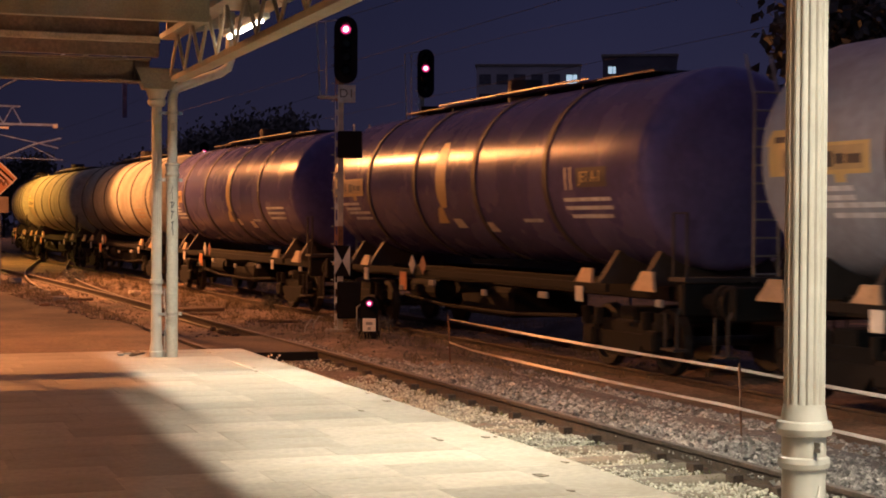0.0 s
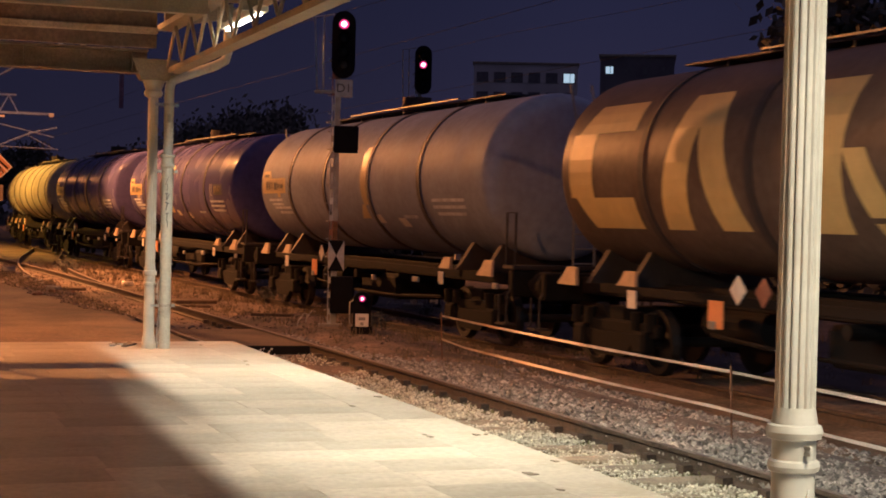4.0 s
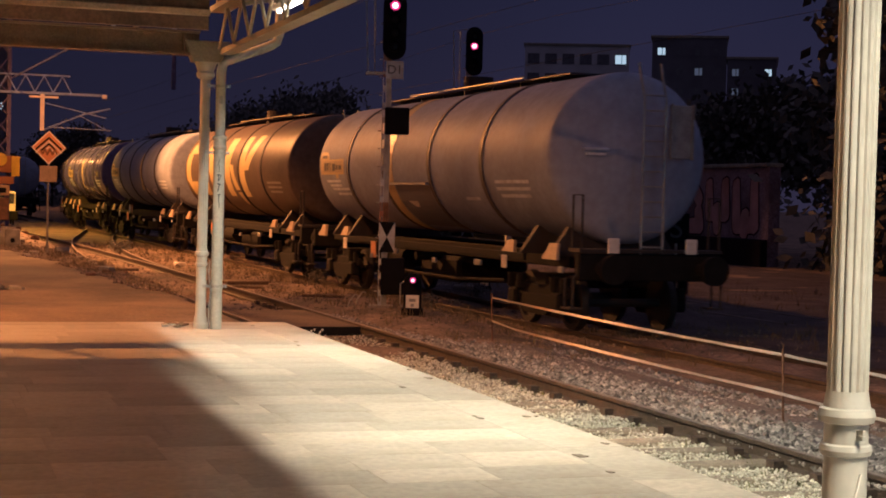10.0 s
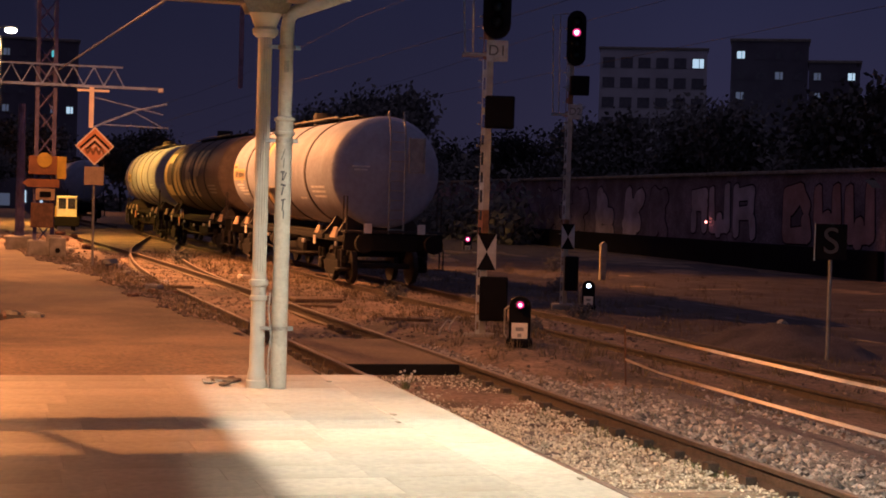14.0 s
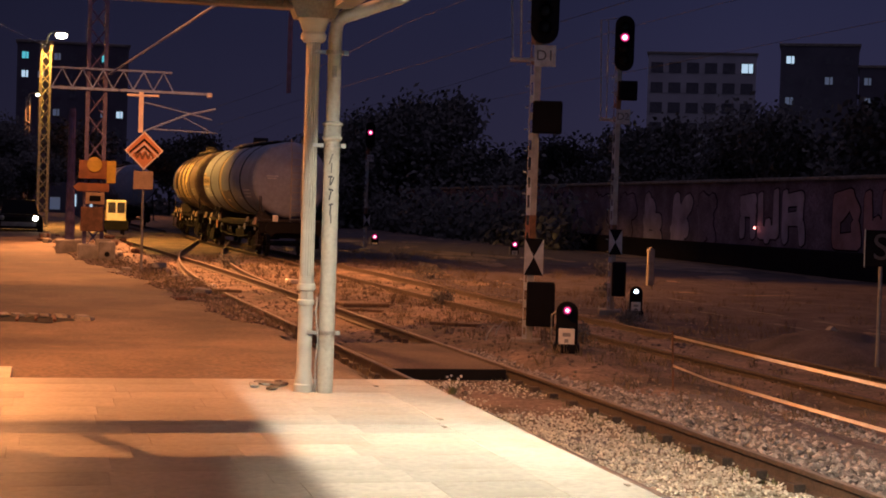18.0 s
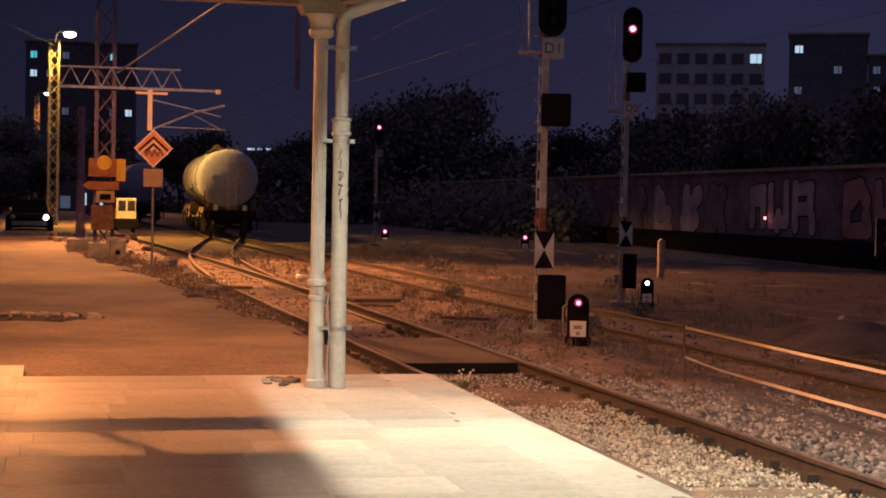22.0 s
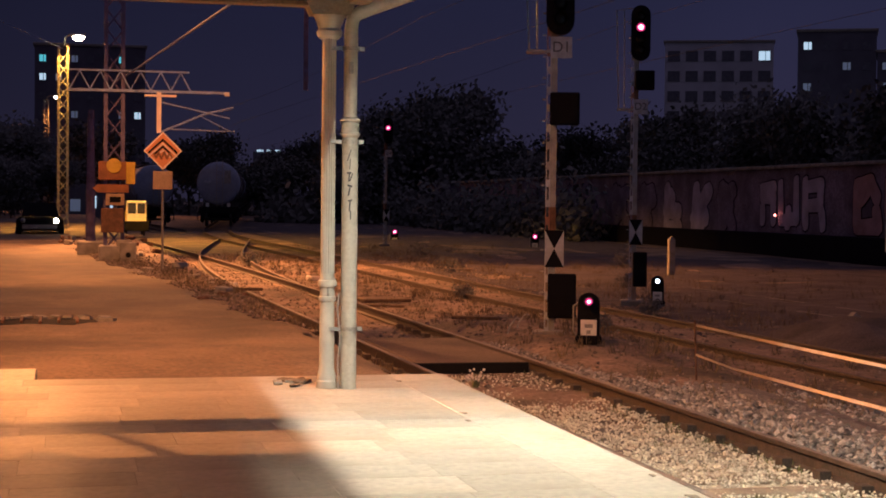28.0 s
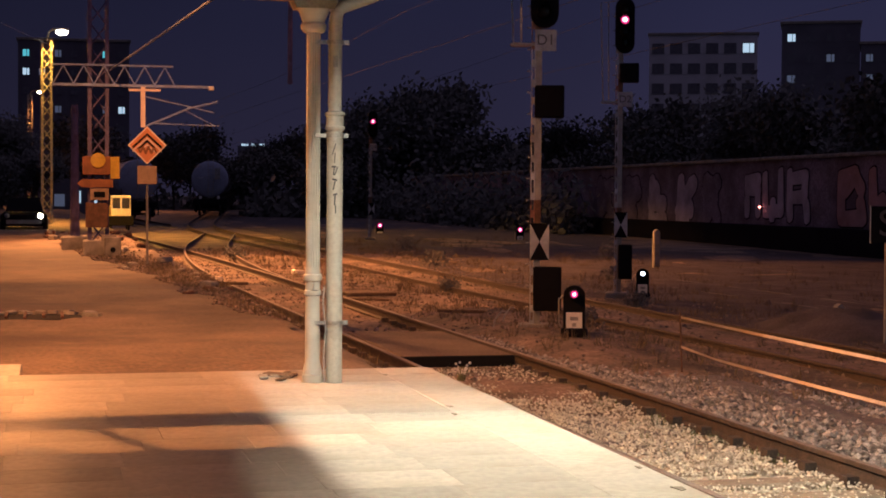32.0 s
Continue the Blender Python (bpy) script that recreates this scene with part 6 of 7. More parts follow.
def build_trees():
    protos = []
    for k, (h, s, n) in enumerate(((8.5, 3.4, 5200), (10.5, 3.8, 5800), (7.0, 3.6, 4800))):
        t = thing("tree", None, "dark leafy tree behind the tracks at night", "tree", "lineside trees")
        a, b = tree_mesh(40 + k, h, s, n)
        part("trunk", a, M["bark"], t)
        part("crown", b, M["leaf"], t)
        protos.append(t)
    spots = []
    rng = random.Random(77)
    for k in range(18):                       # a row behind the wall
        y = 38 + 6.4 * k
        spots.append((34.0 + 0.06 * y + rng.uniform(-1.5, 2), y, rng.uniform(0.62, 0.80)))
    for k in range(6):                        # a dense clump straight on
        spots.append((26.0 + 2.0 * k + rng.uniform(-0.8, 0.8), 130 + rng.uniform(0, 18), rng.uniform(0.95, 1.22)))
    for k in range(6):                        # lower trees on both sides of it
        spots.append(((18.5 + 2.4 * k if k < 3 else 30.5 + 2.6 * k) + rng.uniform(-0.8, 0.8), 134 + rng.uniform(0, 16), rng.uniform(0.58, 0.72)))
    for k in range(5):                        # beside the street west of the yard
        spots.append((-4.5 + rng.uniform(-1, 1), 128 + 9 * k, rng.uniform(0.6, 0.8)))
    spots += [(-3.4, 117.5, 0.5), (-0.9, 121.5, 0.62)]
    for k in range(15):                       # a dark belt across the end of the yard
        spots.append((-6 + 3.9 * k + rng.uniform(-1, 1), 192 + rng.uniform(-6, 8), rng.uniform(0.75, 1.0)))
    spots += [(31.5, 40.5, 0.95), (33.0, 34.0, 1.0), (35.0, 28.0, 1.0)]
    # undergrowth that closes the view below the crowns
    bm = bmesh.new()
    for _ in range(5200):
        if rng.random() < 0.6:
            x, y = rng.uniform(-14, 66), 198 + rng.gauss(0, 2.0)
        else:
            x, y = rng.uniform(17, 46), 140 + rng.gauss(0, 3.0)
        c = Vector((x, y, -0.3 + abs(rng.gauss(0, 1.5)) + 0.6 * noise.noise(Vector((x * 0.3, 0, 2)))))
        u = Vector((rng.uniform(-1, 1), rng.uniform(-1, 1), rng.uniform(-1, 1))).normalized()
        v = u.orthogonal().normalized()
        q = rng.uniform(0.25, 0.6)
        bm.faces.new([bm.verts.new(c + u * q), bm.verts.new(c + v * q * 0.7), bm.verts.new(c - u * q), bm.verts.new(c - v * q * 0.7)])
    for _ in range(9000):
        y = rng.uniform(83, 150)
        c = Vector((27.6 + rng.gauss(0, 0.7), y, -0.4 + abs(rng.gauss(0, 1.6)) * (1 + 0.5 * noise.noise(Vector((0, y * 0.25, 8))))))
        u = Vector((rng.uniform(-1, 1), rng.uniform(-1, 1), rng.uniform(-1, 1))).normalized()
        v = u.orthogonal().normalized()
        q = rng.uniform(0.12, 0.3)
        bm.faces.new([bm.verts.new(c + u * q), bm.verts.new(c + v * q * 0.7), bm.verts.new(c - u * q), bm.verts.new(c - v * q * 0.7)])
    for _ in range(6000):
        y = rng.uniform(16, 48)
        c = Vector((31.0 + 0.12 * (48 - y) + rng.gauss(0, 0.9), y, -0.4 + abs(rng.gauss(0, 2.4))))
        u = Vector((rng.uniform(-1, 1), rng.uniform(-1, 1), rng.uniform(-1, 1))).normalized()
        v = u.orthogonal().normalized()
        q = rng.uniform(0.15, 0.34)
        bm.faces.new([bm.verts.new(c + u * q), bm.verts.new(c + v * q * 0.7), bm.verts.new(c - u * q), bm.verts.new(c - v * q * 0.7)])
    tagged(part("undergrowth", bm, M["leaf"]), "dark undergrowth below the trees beyond the yard", "bushes", kind="stuff")
    for k, (x, y, s) in enumerate(spots):
        m = pose(x, y, -0.4, 0, 0, rng.uniform(0, 360))
        p = protos[k % 3]
        if k < 3:
            p.matrix_basis = m
        else:
            c = copy_thing(p, m)
            c.scale = (s, s, s)


# ---- the train ----
TANK_R, TANK_Z, LEN = 1.40, 2.82, 16.6
RING_Y = (4.45, 7.25, 10.10, 12.70)
MESHES = {}


def shared(name, key, build, material, parent, label=""):
    """A part whose mesh is built once and used by every wagon."""
    if key not in MESHES:
        bm = bmesh.new()
        build(bm)
        ob = part(name, bm, M[material], parent, label)
        MESHES[key] = ob.data
        return ob
    ob = new(name, MESHES[key])
    ob.parent = parent
    if ob.data.materials[0] is not M[material]:
        ob.data = ob.data.copy()
        ob.data.materials[0] = M[material]
        MESHES[key + material] = ob.data
    if label:
        ob["label"] = label
    return ob


def wrap(bm, outline, r=TANK_R + 0.006, side=-1, cuts=10):
    """A shape on the tank's side from rows of (z, y_low, y_high): a strip bent round the tank."""
    prev = None
    for z, ya, yb in outline:
        zz = max(min(z - TANK_Z, r * 0.999), -r * 0.999)
        xx = side * math.sqrt(r * r - zz * zz)
        q = [bm.verts.new((xx, ya, TANK_Z + zz)), bm.verts.new((xx, yb, TANK_Z + zz))]
        if prev:
            bm.faces.new((prev[0], prev[1], q[1], q[0]))
        prev = q


def rows_between(z0, z1, fa, fb, n=9):
    return [(z0 + (z1 - z0) * k / (n - 1), fa(k / (n - 1)), fb(k / (n - 1))) for k in range(n)]


def tank_wagon(tank, label, signs="rti", rings=5, rear=False):
    w = thing("tank_wagon", None, label, "tank wagon", "tank wagons of the train")
    a, b = 0.95, LEN - 0.95

    def shell(bm):
        rows = [(a + 0.16, 0.03), (a + 0.18, 0.40), (a + 0.23, 0.72), (a + 0.31, 1.02), (a + 0.37, 1.19), (a + 0.41, 1.28), (a + 0.45, 1.335), (a + 0.50, 1.375), (a + 0.56, 1.396), (a + 0.62, TANK_R)]
        mid = [(a + 0.62 + (b - a - 1.24) * k / 10, TANK_R) for k in range(1, 10)]
        rows = rows + mid + [(LEN - h, r) for h, r in reversed(rows)]
        lathe(bm, rows, 48, "y", (0, 0, TANK_Z))
    t = shared("tank", "tank_" + tank, shell, tank, w)
    smooth(t, 50)
    places = RING_Y if rings == 4 else [a + 0.9 + (b - a - 1.8) * k / (rings - 1) for k in range(rings)]
    for k, y in enumerate(places):

        def ring(bm, y=y):
            lathe(bm, [(y - 0.075, TANK_R - 0.01), (y - 0.075, TANK_R + 0.022), (y + 0.075, TANK_R + 0.022), (y + 0.075, TANK_R - 0.01)], 48, "y", (0, 0, TANK_Z), caps=False)
        shared("ring_band", f"ring{rings}_{k}", ring, "ring", w)

    def walk_deck(bm):
        box(bm, (0, LEN / 2, TANK_Z + TANK_R + 0.07), (0.62, 10.4, 0.03))
        for k in range(7):
            box(bm, (0, LEN / 2 - 4.2 + 1.4 * k, TANK_Z + TANK_R + 0.02), (0.5, 0.05, 0.10))
    shared("walkway", "walkway", walk_deck, "ring", w)

    def rail(bm):
        for sx in (-0.36, 0.36):
            box(bm, (sx, LEN / 2, TANK_Z + TANK_R + 0.11), (0.03, 6.4, 0.03))
    shared("walkway_rail", "walkrail", rail, "galv", w)

    def dome(bm):
        cyl(bm, (0, LEN / 2, TANK_Z + TANK_R - 0.1), (0, LEN / 2, TANK_Z + TANK_R + 0.34), 0.30, seg=18)
    shared("manhole_dome", "dome", dome, "frame", w)
    for sx in (-1, 1):
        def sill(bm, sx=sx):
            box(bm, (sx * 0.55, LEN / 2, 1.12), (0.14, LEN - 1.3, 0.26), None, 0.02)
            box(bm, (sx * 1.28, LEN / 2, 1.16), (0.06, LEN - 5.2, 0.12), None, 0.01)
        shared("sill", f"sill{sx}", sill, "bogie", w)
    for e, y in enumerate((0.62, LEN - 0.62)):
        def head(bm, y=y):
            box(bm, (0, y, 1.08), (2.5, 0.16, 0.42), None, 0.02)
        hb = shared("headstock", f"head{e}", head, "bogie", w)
        for sx in (-1, 1):
            def buf(bm, y=y, sx=sx, e=e):
                d = -1 if e == 0 else 1
                cyl(bm, (sx * 0.875, y, 1.06), (sx * 0.875, y + d * 0.46, 1.06), 0.10, seg=14)
                cyl(bm, (sx * 0.875, y + d * 0.46, 1.06), (sx * 0.875, y + d * 0.60, 1.06), 0.23, seg=18)
            shared("buffer", f"buf{e}{sx}", buf, "bogie", hb)
            def step(bm, y=y, sx=sx):
                tube(bm, [(sx * 1.22, y, 1.0), (sx * 1.30, y, 0.9), (sx * 1.30, y, 0.42), (sx * 1.30, y + 0.3, 0.42), (sx * 1.30, y + 0.3, 0.9)], 0.02, 6)
                box(bm, (sx * 1.25, y + 0.15, 0.43), (0.22, 0.34, 0.03))
            shared("step", f"step{e}{sx}", step, "frame", w)
            if rear and e == 0:
                bm = bmesh.new()
                box(bm, (sx * 0.68, 0.50, 1.42), (0.20, 0.03, 0.24), None, 0.01)
                part("tail_plate", bm, M["white"], w, "white reflecting tail plate")
    for e, y in enumerate((2.55, LEN - 2.55)):
        for k, dy in enumerate((-0.62, 0.62)):
            def saddle(bm, y=y, dy=dy):
                s = []
                for j in range(9):
                    an = math.pi * (1.30 + 0.40 * j / 8)
                    s.append((TANK_R * math.cos(an), y + dy - 0.07, TANK_Z + TANK_R * math.sin(an)))
                pts = [(-1.15, y + dy - 0.07, 1.2), (-1.0, y + dy - 0.07, 1.42), *s, (1.0, y + dy - 0.07, 1.42), (1.15, y + dy - 0.07, 1.2)]
                plate(bm, pts, (0, 0.14, 0))
            shared("saddle", f"sad{e}{k}", saddle, "saddle", w)
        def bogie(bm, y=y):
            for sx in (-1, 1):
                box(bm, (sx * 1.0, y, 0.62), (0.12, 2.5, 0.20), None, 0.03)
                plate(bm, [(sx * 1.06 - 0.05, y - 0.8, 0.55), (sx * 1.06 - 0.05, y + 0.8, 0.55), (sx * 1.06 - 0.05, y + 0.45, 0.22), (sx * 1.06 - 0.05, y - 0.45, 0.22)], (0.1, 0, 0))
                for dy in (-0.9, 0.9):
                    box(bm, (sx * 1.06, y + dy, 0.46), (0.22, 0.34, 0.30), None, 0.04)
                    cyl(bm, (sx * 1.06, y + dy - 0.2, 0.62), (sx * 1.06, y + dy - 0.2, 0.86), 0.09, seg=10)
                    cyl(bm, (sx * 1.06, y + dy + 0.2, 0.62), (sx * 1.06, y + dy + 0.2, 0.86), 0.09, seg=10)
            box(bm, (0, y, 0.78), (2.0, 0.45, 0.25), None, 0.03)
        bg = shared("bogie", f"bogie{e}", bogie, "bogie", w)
        for k, dy in enumerate((-0.9, 0.9)):
            def axle(bm, y=y, dy=dy):
                for sx in (-1, 1):
                    lathe(bm, [(sx * 0.72, 0.46), (sx * 0.76, 0.46), (sx * 0.85, 0.44), (sx * 0.85, 0.36), (sx * 0.80, 0.33), (sx * 0.80, 0.12)], 22, "x", (0, y + dy, 0.46))
                cyl(bm, (-0.95, y + dy, 0.46), (0.95, y + dy, 0.46), 0.07, seg=10)
            shared("wheelset", f"axle{e}{k}", axle, "wheel", bg)

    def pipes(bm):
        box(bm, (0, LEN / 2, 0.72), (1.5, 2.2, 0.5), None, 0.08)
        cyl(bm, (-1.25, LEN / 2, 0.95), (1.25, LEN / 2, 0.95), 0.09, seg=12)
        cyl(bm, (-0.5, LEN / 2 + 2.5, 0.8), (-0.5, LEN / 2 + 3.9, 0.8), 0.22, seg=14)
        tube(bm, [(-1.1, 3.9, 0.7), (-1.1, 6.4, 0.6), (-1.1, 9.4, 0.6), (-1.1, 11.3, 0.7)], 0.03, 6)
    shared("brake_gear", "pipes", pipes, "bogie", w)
    # pale saddle ends that flare out over the sole bar
    for e, yy in enumerate((1.55, 3.35, LEN - 3.35, LEN - 1.55)):
        def flare(bm, yy=yy):
            plate(bm, [(-1.24, yy - 0.16, 1.42), (-1.24, yy + 0.16, 1.42), (-1.27, yy + 0.20, 1.31), (-1.31, yy + 0.28, 1.21), (-1.31, yy + 0.30, 1.16), (-1.31, yy - 0.30, 1.16), (-1.31, yy - 0.28, 1.21), (-1.27, yy - 0.20, 1.31)], (0.05, 0, 0))
        shared("saddle_end", f"flare{e}", flare, "signback", w)
    # small pale boxes stand in for glints along the sole bar
    for e, (yy, zz, ww) in enumerate(((1.0, 1.02, 0.16), (4.6, 0.98, 0.3), (6.9, 0.92, 0.18), (9.3, 1.0, 0.26), (10.9, 0.85, 0.14))):
        def glint(bm, yy=yy, zz=zz, ww=ww):
            box(bm, (-1.345, yy, zz), (0.05, ww, 0.10), None, 0.01)
        shared("frame_lug", f"lug{e}", glint, "greypaint", w)
    # ladder and end platform at the rear
    def ladder(bm):
        for sx in (-0.10, 0.28):
            tube(bm, [(sx, 0.72, 1.25), (sx, 0.72, TANK_Z + 0.9), (sx, 0.95, TANK_Z + TANK_R + 0.1)], 0.022, 6)
        for k in range(11):
            cyl(bm, (-0.10, 0.72, 1.4 + 0.24 * k), (0.28, 0.72, 1.4 + 0.24 * k), 0.014, seg=6)
    shared("ladder", "ladder", ladder, "galv", w)
    if rear:
        bm = bmesh.new()
        box(bm, (0.60, 0.80, TANK_Z + 0.42), (0.42, 0.05, 0.86), None, 0.015)
        bd = part("end_board", bm, M["greypaint"], w, "grey board beside the ladder")
        for sx in (-0.19, 0.19):
            bm = bmesh.new()
            box(bm, (0.60 + sx, 0.76, TANK_Z + 0.42), (0.035, 0.03, 0.90))
            part("board_rail", bm, M["galv"], bd)
        for k, zz in enumerate((2.78, 2.70)):
            bm = bmesh.new()
            box(bm, (-0.72, 1.17, zz + 0.16), (0.42 - 0.1 * k, 0.10, 0.035))
            part("end_mark", bm, M["stencil"], w)

    def deck(bm):
        box(bm, (0, 0.72, 1.34), (2.5, 0.42, 0.05))
        for sx in (-1.2, 1.2):
            tube(bm, [(sx, 0.55, 1.34), (sx, 0.55, 2.2), (sx, 0.9, 2.2), (sx, 0.9, 1.34)], 0.02, 6)
    shared("end_deck", "deck", deck, "frame", w)
    # plates along the frame
    for name, y, z, sz, mt, lab in (("orange_plate", LEN - 5.75, 0.98, 0.34, "signorange", "orange hazard plate"), ("number_board", LEN - 3.6, 1.05, 0.24, "white", "pale number board"), ("card_holder", 3.4, 1.05, 0.22, "white", "pale card holder")):
        def pl(bm, y=y, z=z, sz=sz):
            box(bm, (-1.33, y, z), (0.02, sz, sz), None, 0.004)
        shared(name, name, pl, mt, w, lab)
    for k, (dy, mt) in enumerate(((6.25, "white"), (6.80, "redpaint"))):
        def dia(bm, dy=dy):
            y, z, r = LEN - dy, 1.30, 0.18
            plate(bm, [(-1.34, y, z - r), (-1.34, y + r, z), (-1.34, y, z + r), (-1.34, y - r, z)], (0.015, 0, 0))
        shared("hazard_diamond", f"haz{k}", dia, mt, w)
    # painted signs
    for y0, y1, zz in ((2.4, 3.9, 2.38), (2.4, 3.9, 2.26), (2.5, 3.8, 2.14), (4.9, 5.6, 2.08), (12.9, 14.2, 2.24), (12.9, 13.9, 2.13), (13.4, 14.5, 2.42), (13.4, 14.3, 2.32)):
        if signs == "blocks" and y0 > 4.0:
            continue

        def bar(bm, y0=y0, y1=y1, zz=zz):
            wrap(bm, [(zz, y0, y1), (zz + 0.055, y0, y1)])
        shared("stencil_line", f"bar{y0}{zz}" + tank, bar, "greypaint" if tank == "tank_brown" else "signback" if tank == "tank_grey" else "stencil", w)
    if signs in ("rti", "rti_band", "jet"):
        def sign(bm):
            wrap(bm, rows_between(2.60, 2.95, lambda f: 13.05, lambda f: 14.95, 4))
            wrap(bm, rows_between(2.95, 3.13, lambda f: 14.2 + 0.2 * f, lambda f: 15.02 - 0.1 * f, 4))
            wrap(bm, rows_between(2.51, 2.60, lambda f: 13.5, lambda f: 13.7, 2))
        sg = shared("company_sign", "sign_y", sign, "letter", w, "yellow painted sign")
        def field(bm):
            wrap(bm, rows_between(2.65, 2.91, lambda f: 13.15, lambda f: 14.7, 4), TANK_R + 0.010)
        shared("sign_field", "sign_f", field, "letterfield", sg)
        def arc(bm):
            wrap(bm, rows_between(2.98, 3.05, lambda f: 14.4, lambda f: 14.84, 3), TANK_R + 0.010)
        shared("sign_arc", "sign_a", arc, "letterdark", sg)
        for j, (ya, yb, za, zb) in enumerate(((13.2, 13.45, 2.71, 2.81), (13.5, 13.66, 2.71, 2.82), (13.7, 13.96, 2.68, 2.85), (14.1, 14.18, 2.69, 2.87), (14.26, 14.4, 2.69, 2.87), (14.45, 14.62, 2.69, 2.87))):
            def mark(bm, ya=ya, yb=yb, za=za, zb=zb):
                wrap(bm, [(za, ya, yb), (zb, ya, yb)], TANK_R + 0.014)
            shared("sign_mark", f"sign_m{j}", mark, "letterdark", sg)
    if signs in ("rti", "jet"):
        o = 7.25 if signs == "rti" else 8.55

        def tall(bm):
            wrap(bm, rows_between(2.33, 3.47, lambda f: o - 0.02 + 0.14 * (2 * f - 1) ** 4, lambda f: o + 0.46 - 0.10 * (2 * f - 1) ** 4, 13))
        shared("yellow_bar", "tallbar" + signs, tall, "letter", w)
        def tri(bm):
            wrap(bm, rows_between(2.06, 2.34, lambda f: o + 0.30, lambda f: o + 0.80 - 0.3 * f, 5))
        shared("yellow_wedge", "wedge" + signs, tri, "letter", w)
        for k, q in enumerate((-0.45, -1.75)):
            def chip(bm, q=q):
                wrap(bm, [(1.98 - 0.06 * k, o + q, o + q + 0.42), (2.14 - 0.06 * k, o + q + 0.12, o + q + 0.50)])
            shared("white_chip", f"chip{k}" + signs, chip, "white", w)
    if signs == "rti_band":
        def band(bm):
            lathe(bm, [(9.50, TANK_R + 0.012), (10.02, TANK_R + 0.012)], 48, "y", (0, 0, TANK_Z), caps=False)
        shared("yellow_band", "yband", band, "letter", w, "yellow painted band")
        # dark blue-grey panel, the shadow below the rail put into its colour
        def teal(bm):
            wrap(bm, rows_between(1.55, 2.35, lambda f: 7.40, lambda f: 9.45))
        shared("teal_panel", "teal", teal, "teal", w, "teal painted panel")
        def shelf(bm):
            wrap(bm, [(2.35, 7.35, 10.2), (2.41, 7.35, 10.2)], TANK_R + 0.03)
            box(bm, (-1.37, 8.78, 2.38), (0.1, 2.85, 0.04))
        shared("panel_rail", "panelrail", shelf, "greypaint", w)
        def dart(bm):
            wrap(bm, [(1.92, 8.55, 8.75), (2.04, 8.45, 9.05)], TANK_R + 0.012)
        shared("white_dart", "dart", dart, "white", w)
    if signs == "jet":
        bm = bmesh.new()
        wrap(bm, rows_between(2.58, 2.86, lambda f: 2.45, lambda f: 3.40, 3))
        jp = part("cargo_panel", bm, M["letterdark"], w)
        x = -math.sqrt((TANK_R + 0.012) ** 2 - (2.72 - TANK_Z) ** 2)
        words("letters", "JET A-1", 0.22, M["letter"], jp, pose(x - 0.012, 2.92, 2.72, 90, 0, -90), 0.002)
        bm = bmesh.new()
        for y in (3.55, 3.72):
            wrap(bm, rows_between(2.55, 2.88, lambda f, y=y: y, lambda f, y=y: y + 0.07, 3))
        part("white_bars", bm, M["white"], w)
    if signs == "blocks":
        specs = [(12.95, 14.80), (10.40, 12.30), (7.90, 9.45), (5.0, 6.95)]
        for j, (y0, y1) in enumerate(specs):
            z0, z1, c = 2.00, 3.72, (y0 + y1) / 2
            if j == 0:
                strokes = [rows_between(z0, z0 + 0.42, lambda f: y0 + 0.10, lambda f: y1 - 0.45 + 0.3 * f, 4), rows_between(z0 + 0.42, z1 - 0.4, lambda f: y1 - 0.60, lambda f: y1, 6),
                           rows_between(z1 - 0.4, z1, lambda f: y0 + 0.15, lambda f: y1 - 0.15 - 0.3 * f, 4)]
            elif j == 1:
                strokes = [rows_between(z0, z1, lambda f: y1 - 0.55 - (y1 - 0.55 - c + 0.05) * f, lambda f: y1 - (y1 - c - 0.38) * f), rows_between(z0, z1, lambda f: y0 + (c - 0.38 - y0) * f, lambda f: y0 + 0.55 + (c - 0.5 - y0) * f)]
            elif j == 2:
                strokes = [rows_between(z0, z1, lambda f: c - 0.30 - 0.1 * f, lambda f: c + 0.28 + 0.1 * f),
                           rows_between(1.78, 2.12, lambda f: 7.25 + 0.2 * f, lambda f: 7.62 + 0.2 * f, 4), rows_between(2.18, 2.92, lambda f: 7.48 + 0.45 * f, lambda f: 7.86 + 0.36 * f, 6)]
            else:
                strokes = [rows_between(z0, z1, lambda f: y1 - 0.52, lambda f: y1),
                           rows_between(z0 + 0.75, z1, lambda f: y1 - 1.0 - (y1 - 1.0 - y0) * f, lambda f: y1 - 0.45 - (y1 - 1.0 - y0) * f, 8)]
            for st in strokes:
                bm = bmesh.new()
                wrap(bm, [(z, a - 0.06, b + 0.06) for z, a, b in st])
                part("painted_block", bm, M["letter"], w, "large yellow painted shape")
    return w


def build_train():
    ws = [
        tank_wagon("tank_blue", "pale blue last tank wagon with yellow band and shadowy panel", "rti_band", 4, True),
        tank_wagon("tank_brown", "brown tank wagon with large yellow painted shapes", "blocks", 4),
        tank_wagon("tank_blue", "pale blue tank wagon with yellow company sign and bar", "rti", 4),
        tank_wagon("tank_purple", "dark blue tank wagon with yellow sign and JET A-1 panel", "jet", 4),
        tank_wagon("tank_purple", "dark blue tank wagon with dirty ring bands", "rti", 4),
        tank_wagon("tank_grey", "grimy grey tank wagon with ring bands", "none", 6),
        tank_wagon("tank_grey", "grimy grey tank wagon with ring bands and yellow sign", "rti", 4),
        tank_wagon("tank_grey", "grimy grey tank wagon with ring bands", "none", 6),
        tank_wagon("tank_grey", "grimy grey tank wagon with ring bands", "none", 5),
        tank_wagon("tank_blue", "pale blue tank wagon at the head of the row", "rti", 4),
    ]
    return ws


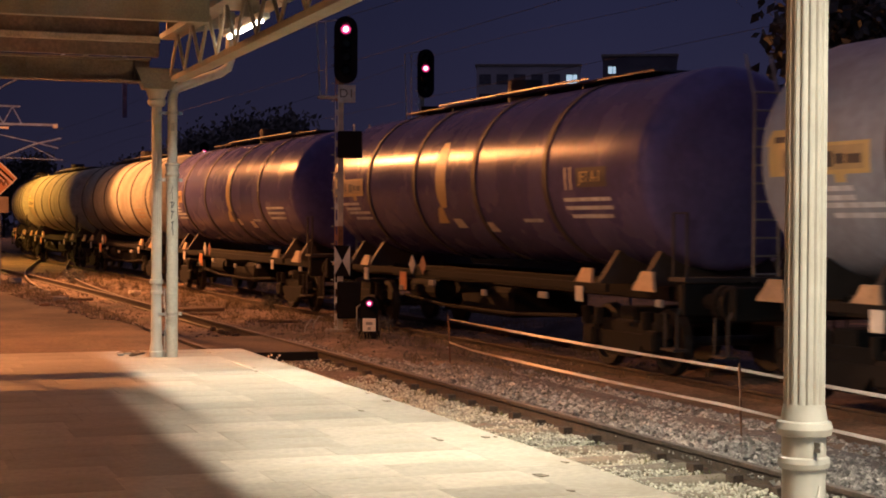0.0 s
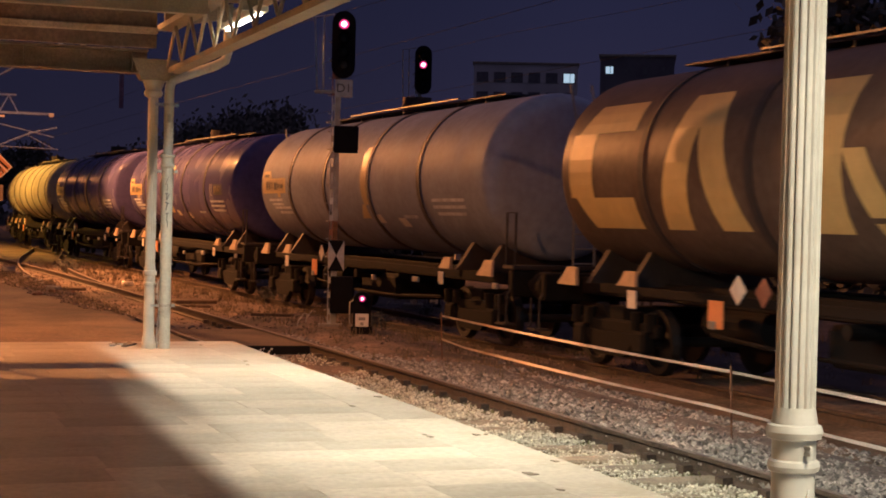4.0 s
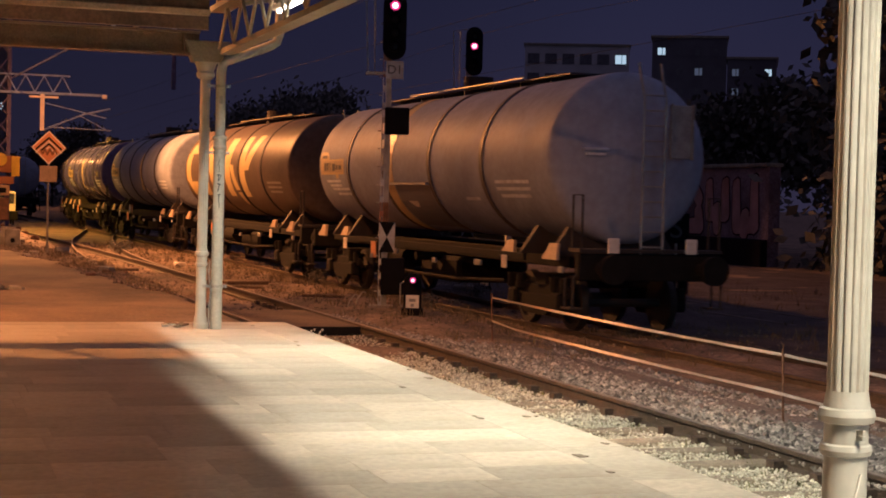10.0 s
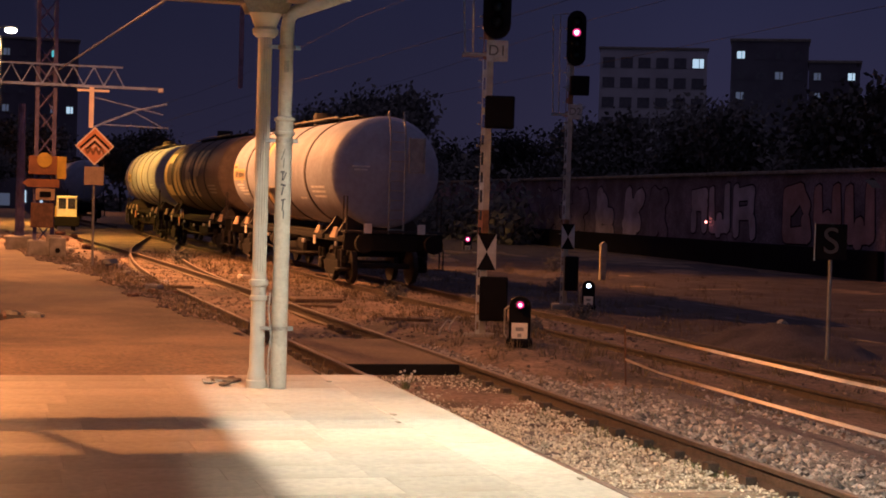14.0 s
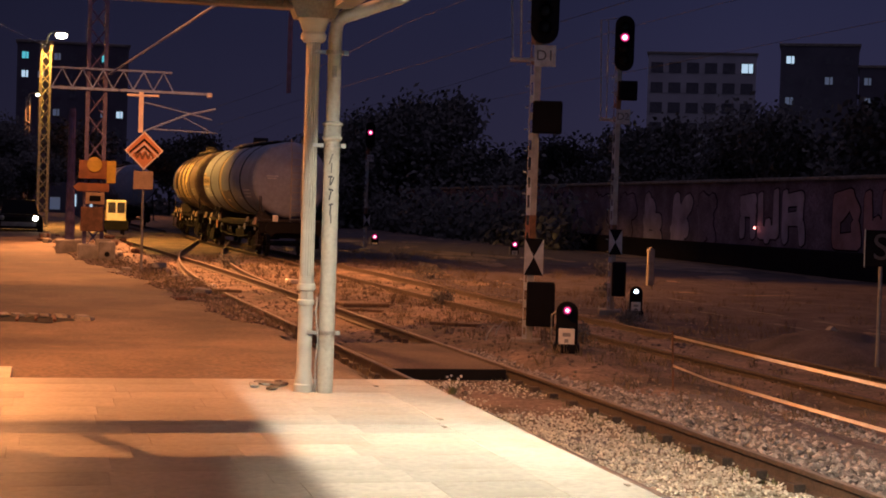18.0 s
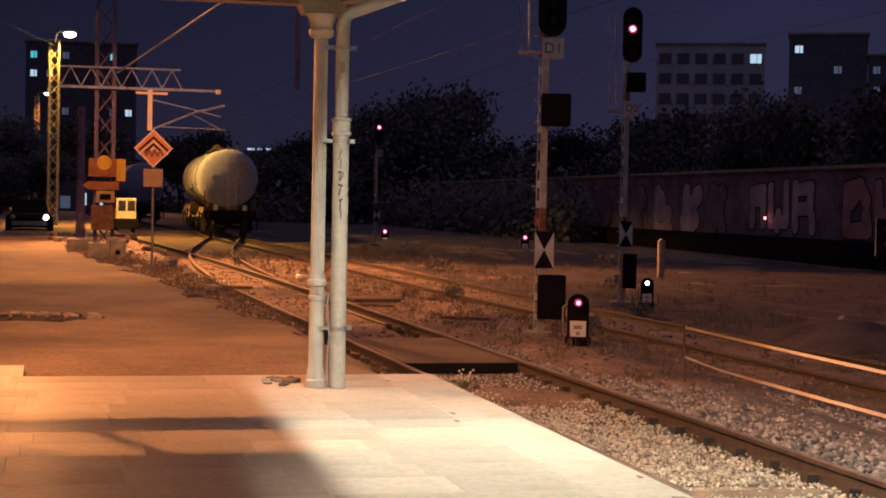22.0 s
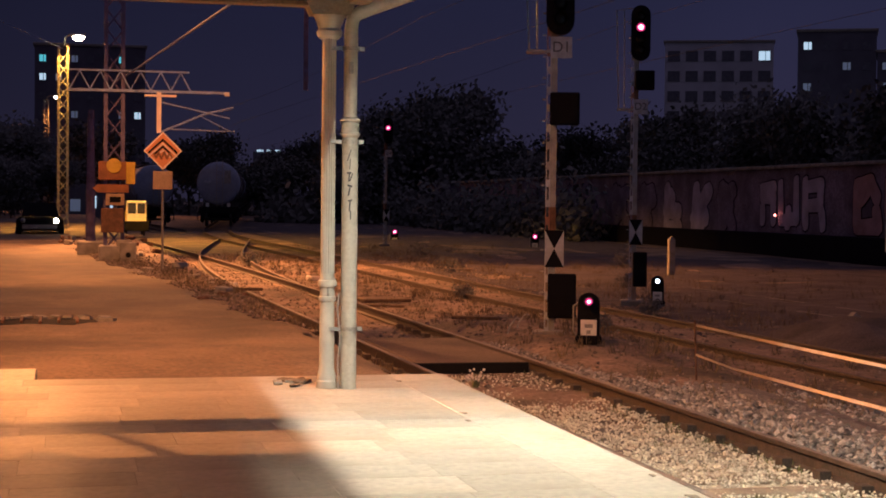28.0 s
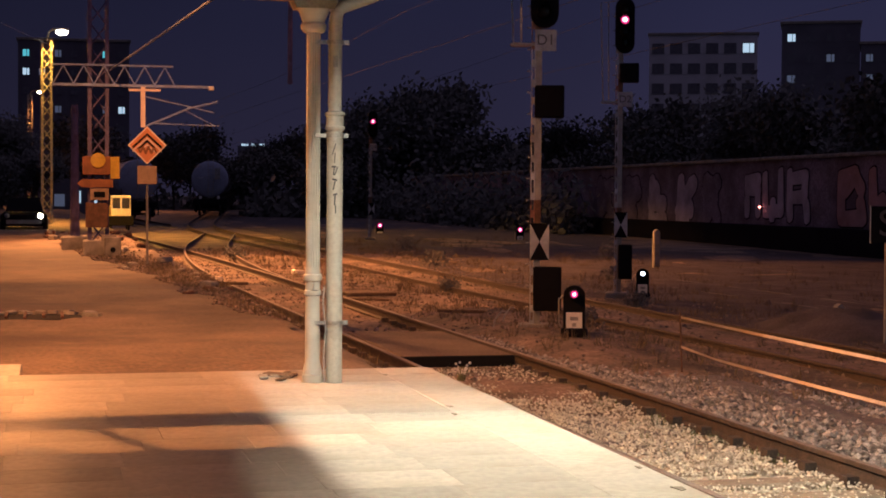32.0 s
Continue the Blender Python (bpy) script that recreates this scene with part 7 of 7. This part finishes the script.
# seconds and the place of the train's rear end along its track
TRAIN = [(0.0, -35.8), (3.0, -19.4), (6.0, -3.2), (9.0, 13.1), (11.0, 24.1), (13.0, 33.3), (14.0, 38.4), (17.0, 53.3), (19.0, 62.6), (21.0, 71.8), (23.0, 81.2), (25.0, 90.4), (28.0, 105.0), (32.0, 124.0)]


def rear_at(t):
    return float(np.interp(t, [p[0] for p in TRAIN], [p[1] for p in TRAIN]))


def motions():
    """Every wagon stands with its two bogies on the track."""
    times = [0.0, 1.5] + [3.0 + k for k in range(30)]
    for k, w in enumerate(WAGONS):
        rows = []
        for t in times:
            y = rear_at(t) + k * LEN
            ya, yb = y + 2.55, y + LEN - 2.55
            a = Vector((track2(ya), ya, track2_z(ya)))
            b = Vector((track2(yb), yb, track2_z(yb)))
            d = (b - a).normalized()
            o = a - 2.55 * d
            rows.append((t, pose(*o, math.degrees(math.asin(d.z)), 0, math.degrees(math.atan2(-d.x, d.y)))))
        walk(w, rows)


build_ground()
build_canopy()
build_signals()
build_barrier()
build_stop_board()
build_sign()
build_mast()
lamp_post(0.14, 78.75, 9.45, 0.69)
lamp_post(-1.54, 173.0, 12.4)
lamp_post(-2.9, 14.4, 7.2)
lamp_post(-2.05, 26.2, 14.6)
lamp_post(-2.05, 45.2, 14.6)
# out of view, added to carry the floodlight
lamp_post(-3.4, 60.3, 12.3)
parked_car(-0.72, 66.4, 0.32)
track_machine(3.77, 86.0, 0.0)
build_clutter()
build_wall()
build_town()
build_trees()
WAGONS = build_train()
parked = tank_wagon("tank_blue", "pale tank wagon parked on a siding beyond the yard", "none", 4)
parked.matrix_basis = pose(6.3, 112.0, 0.05, 0, 0, 2)
build_track("siding_track", lambda y: 6.3 - 0.035 * (y - 112.0), 0.05, 100, 150, "short siding track at the end of the yard", False)
build_weeds()
build_ballast()
build_track("near_track", track1, 0.0, -15, 150, "rusty railway track with concrete sleepers beside the platform", sink=lambda y: -0.020 + 0.075 * min(max((y - 10.5) / 3.5, 0.0), 1.0))
build_turnout()
build_track("train_track", track2, track2_z, -60, 320, "railway track on which the train runs", sink=0.13, steel=("rail", "rail"))
build_track("far_track", track3, -0.30, -60, 320, "dim railway track beyond the signals", False)
build_platform()
motions()
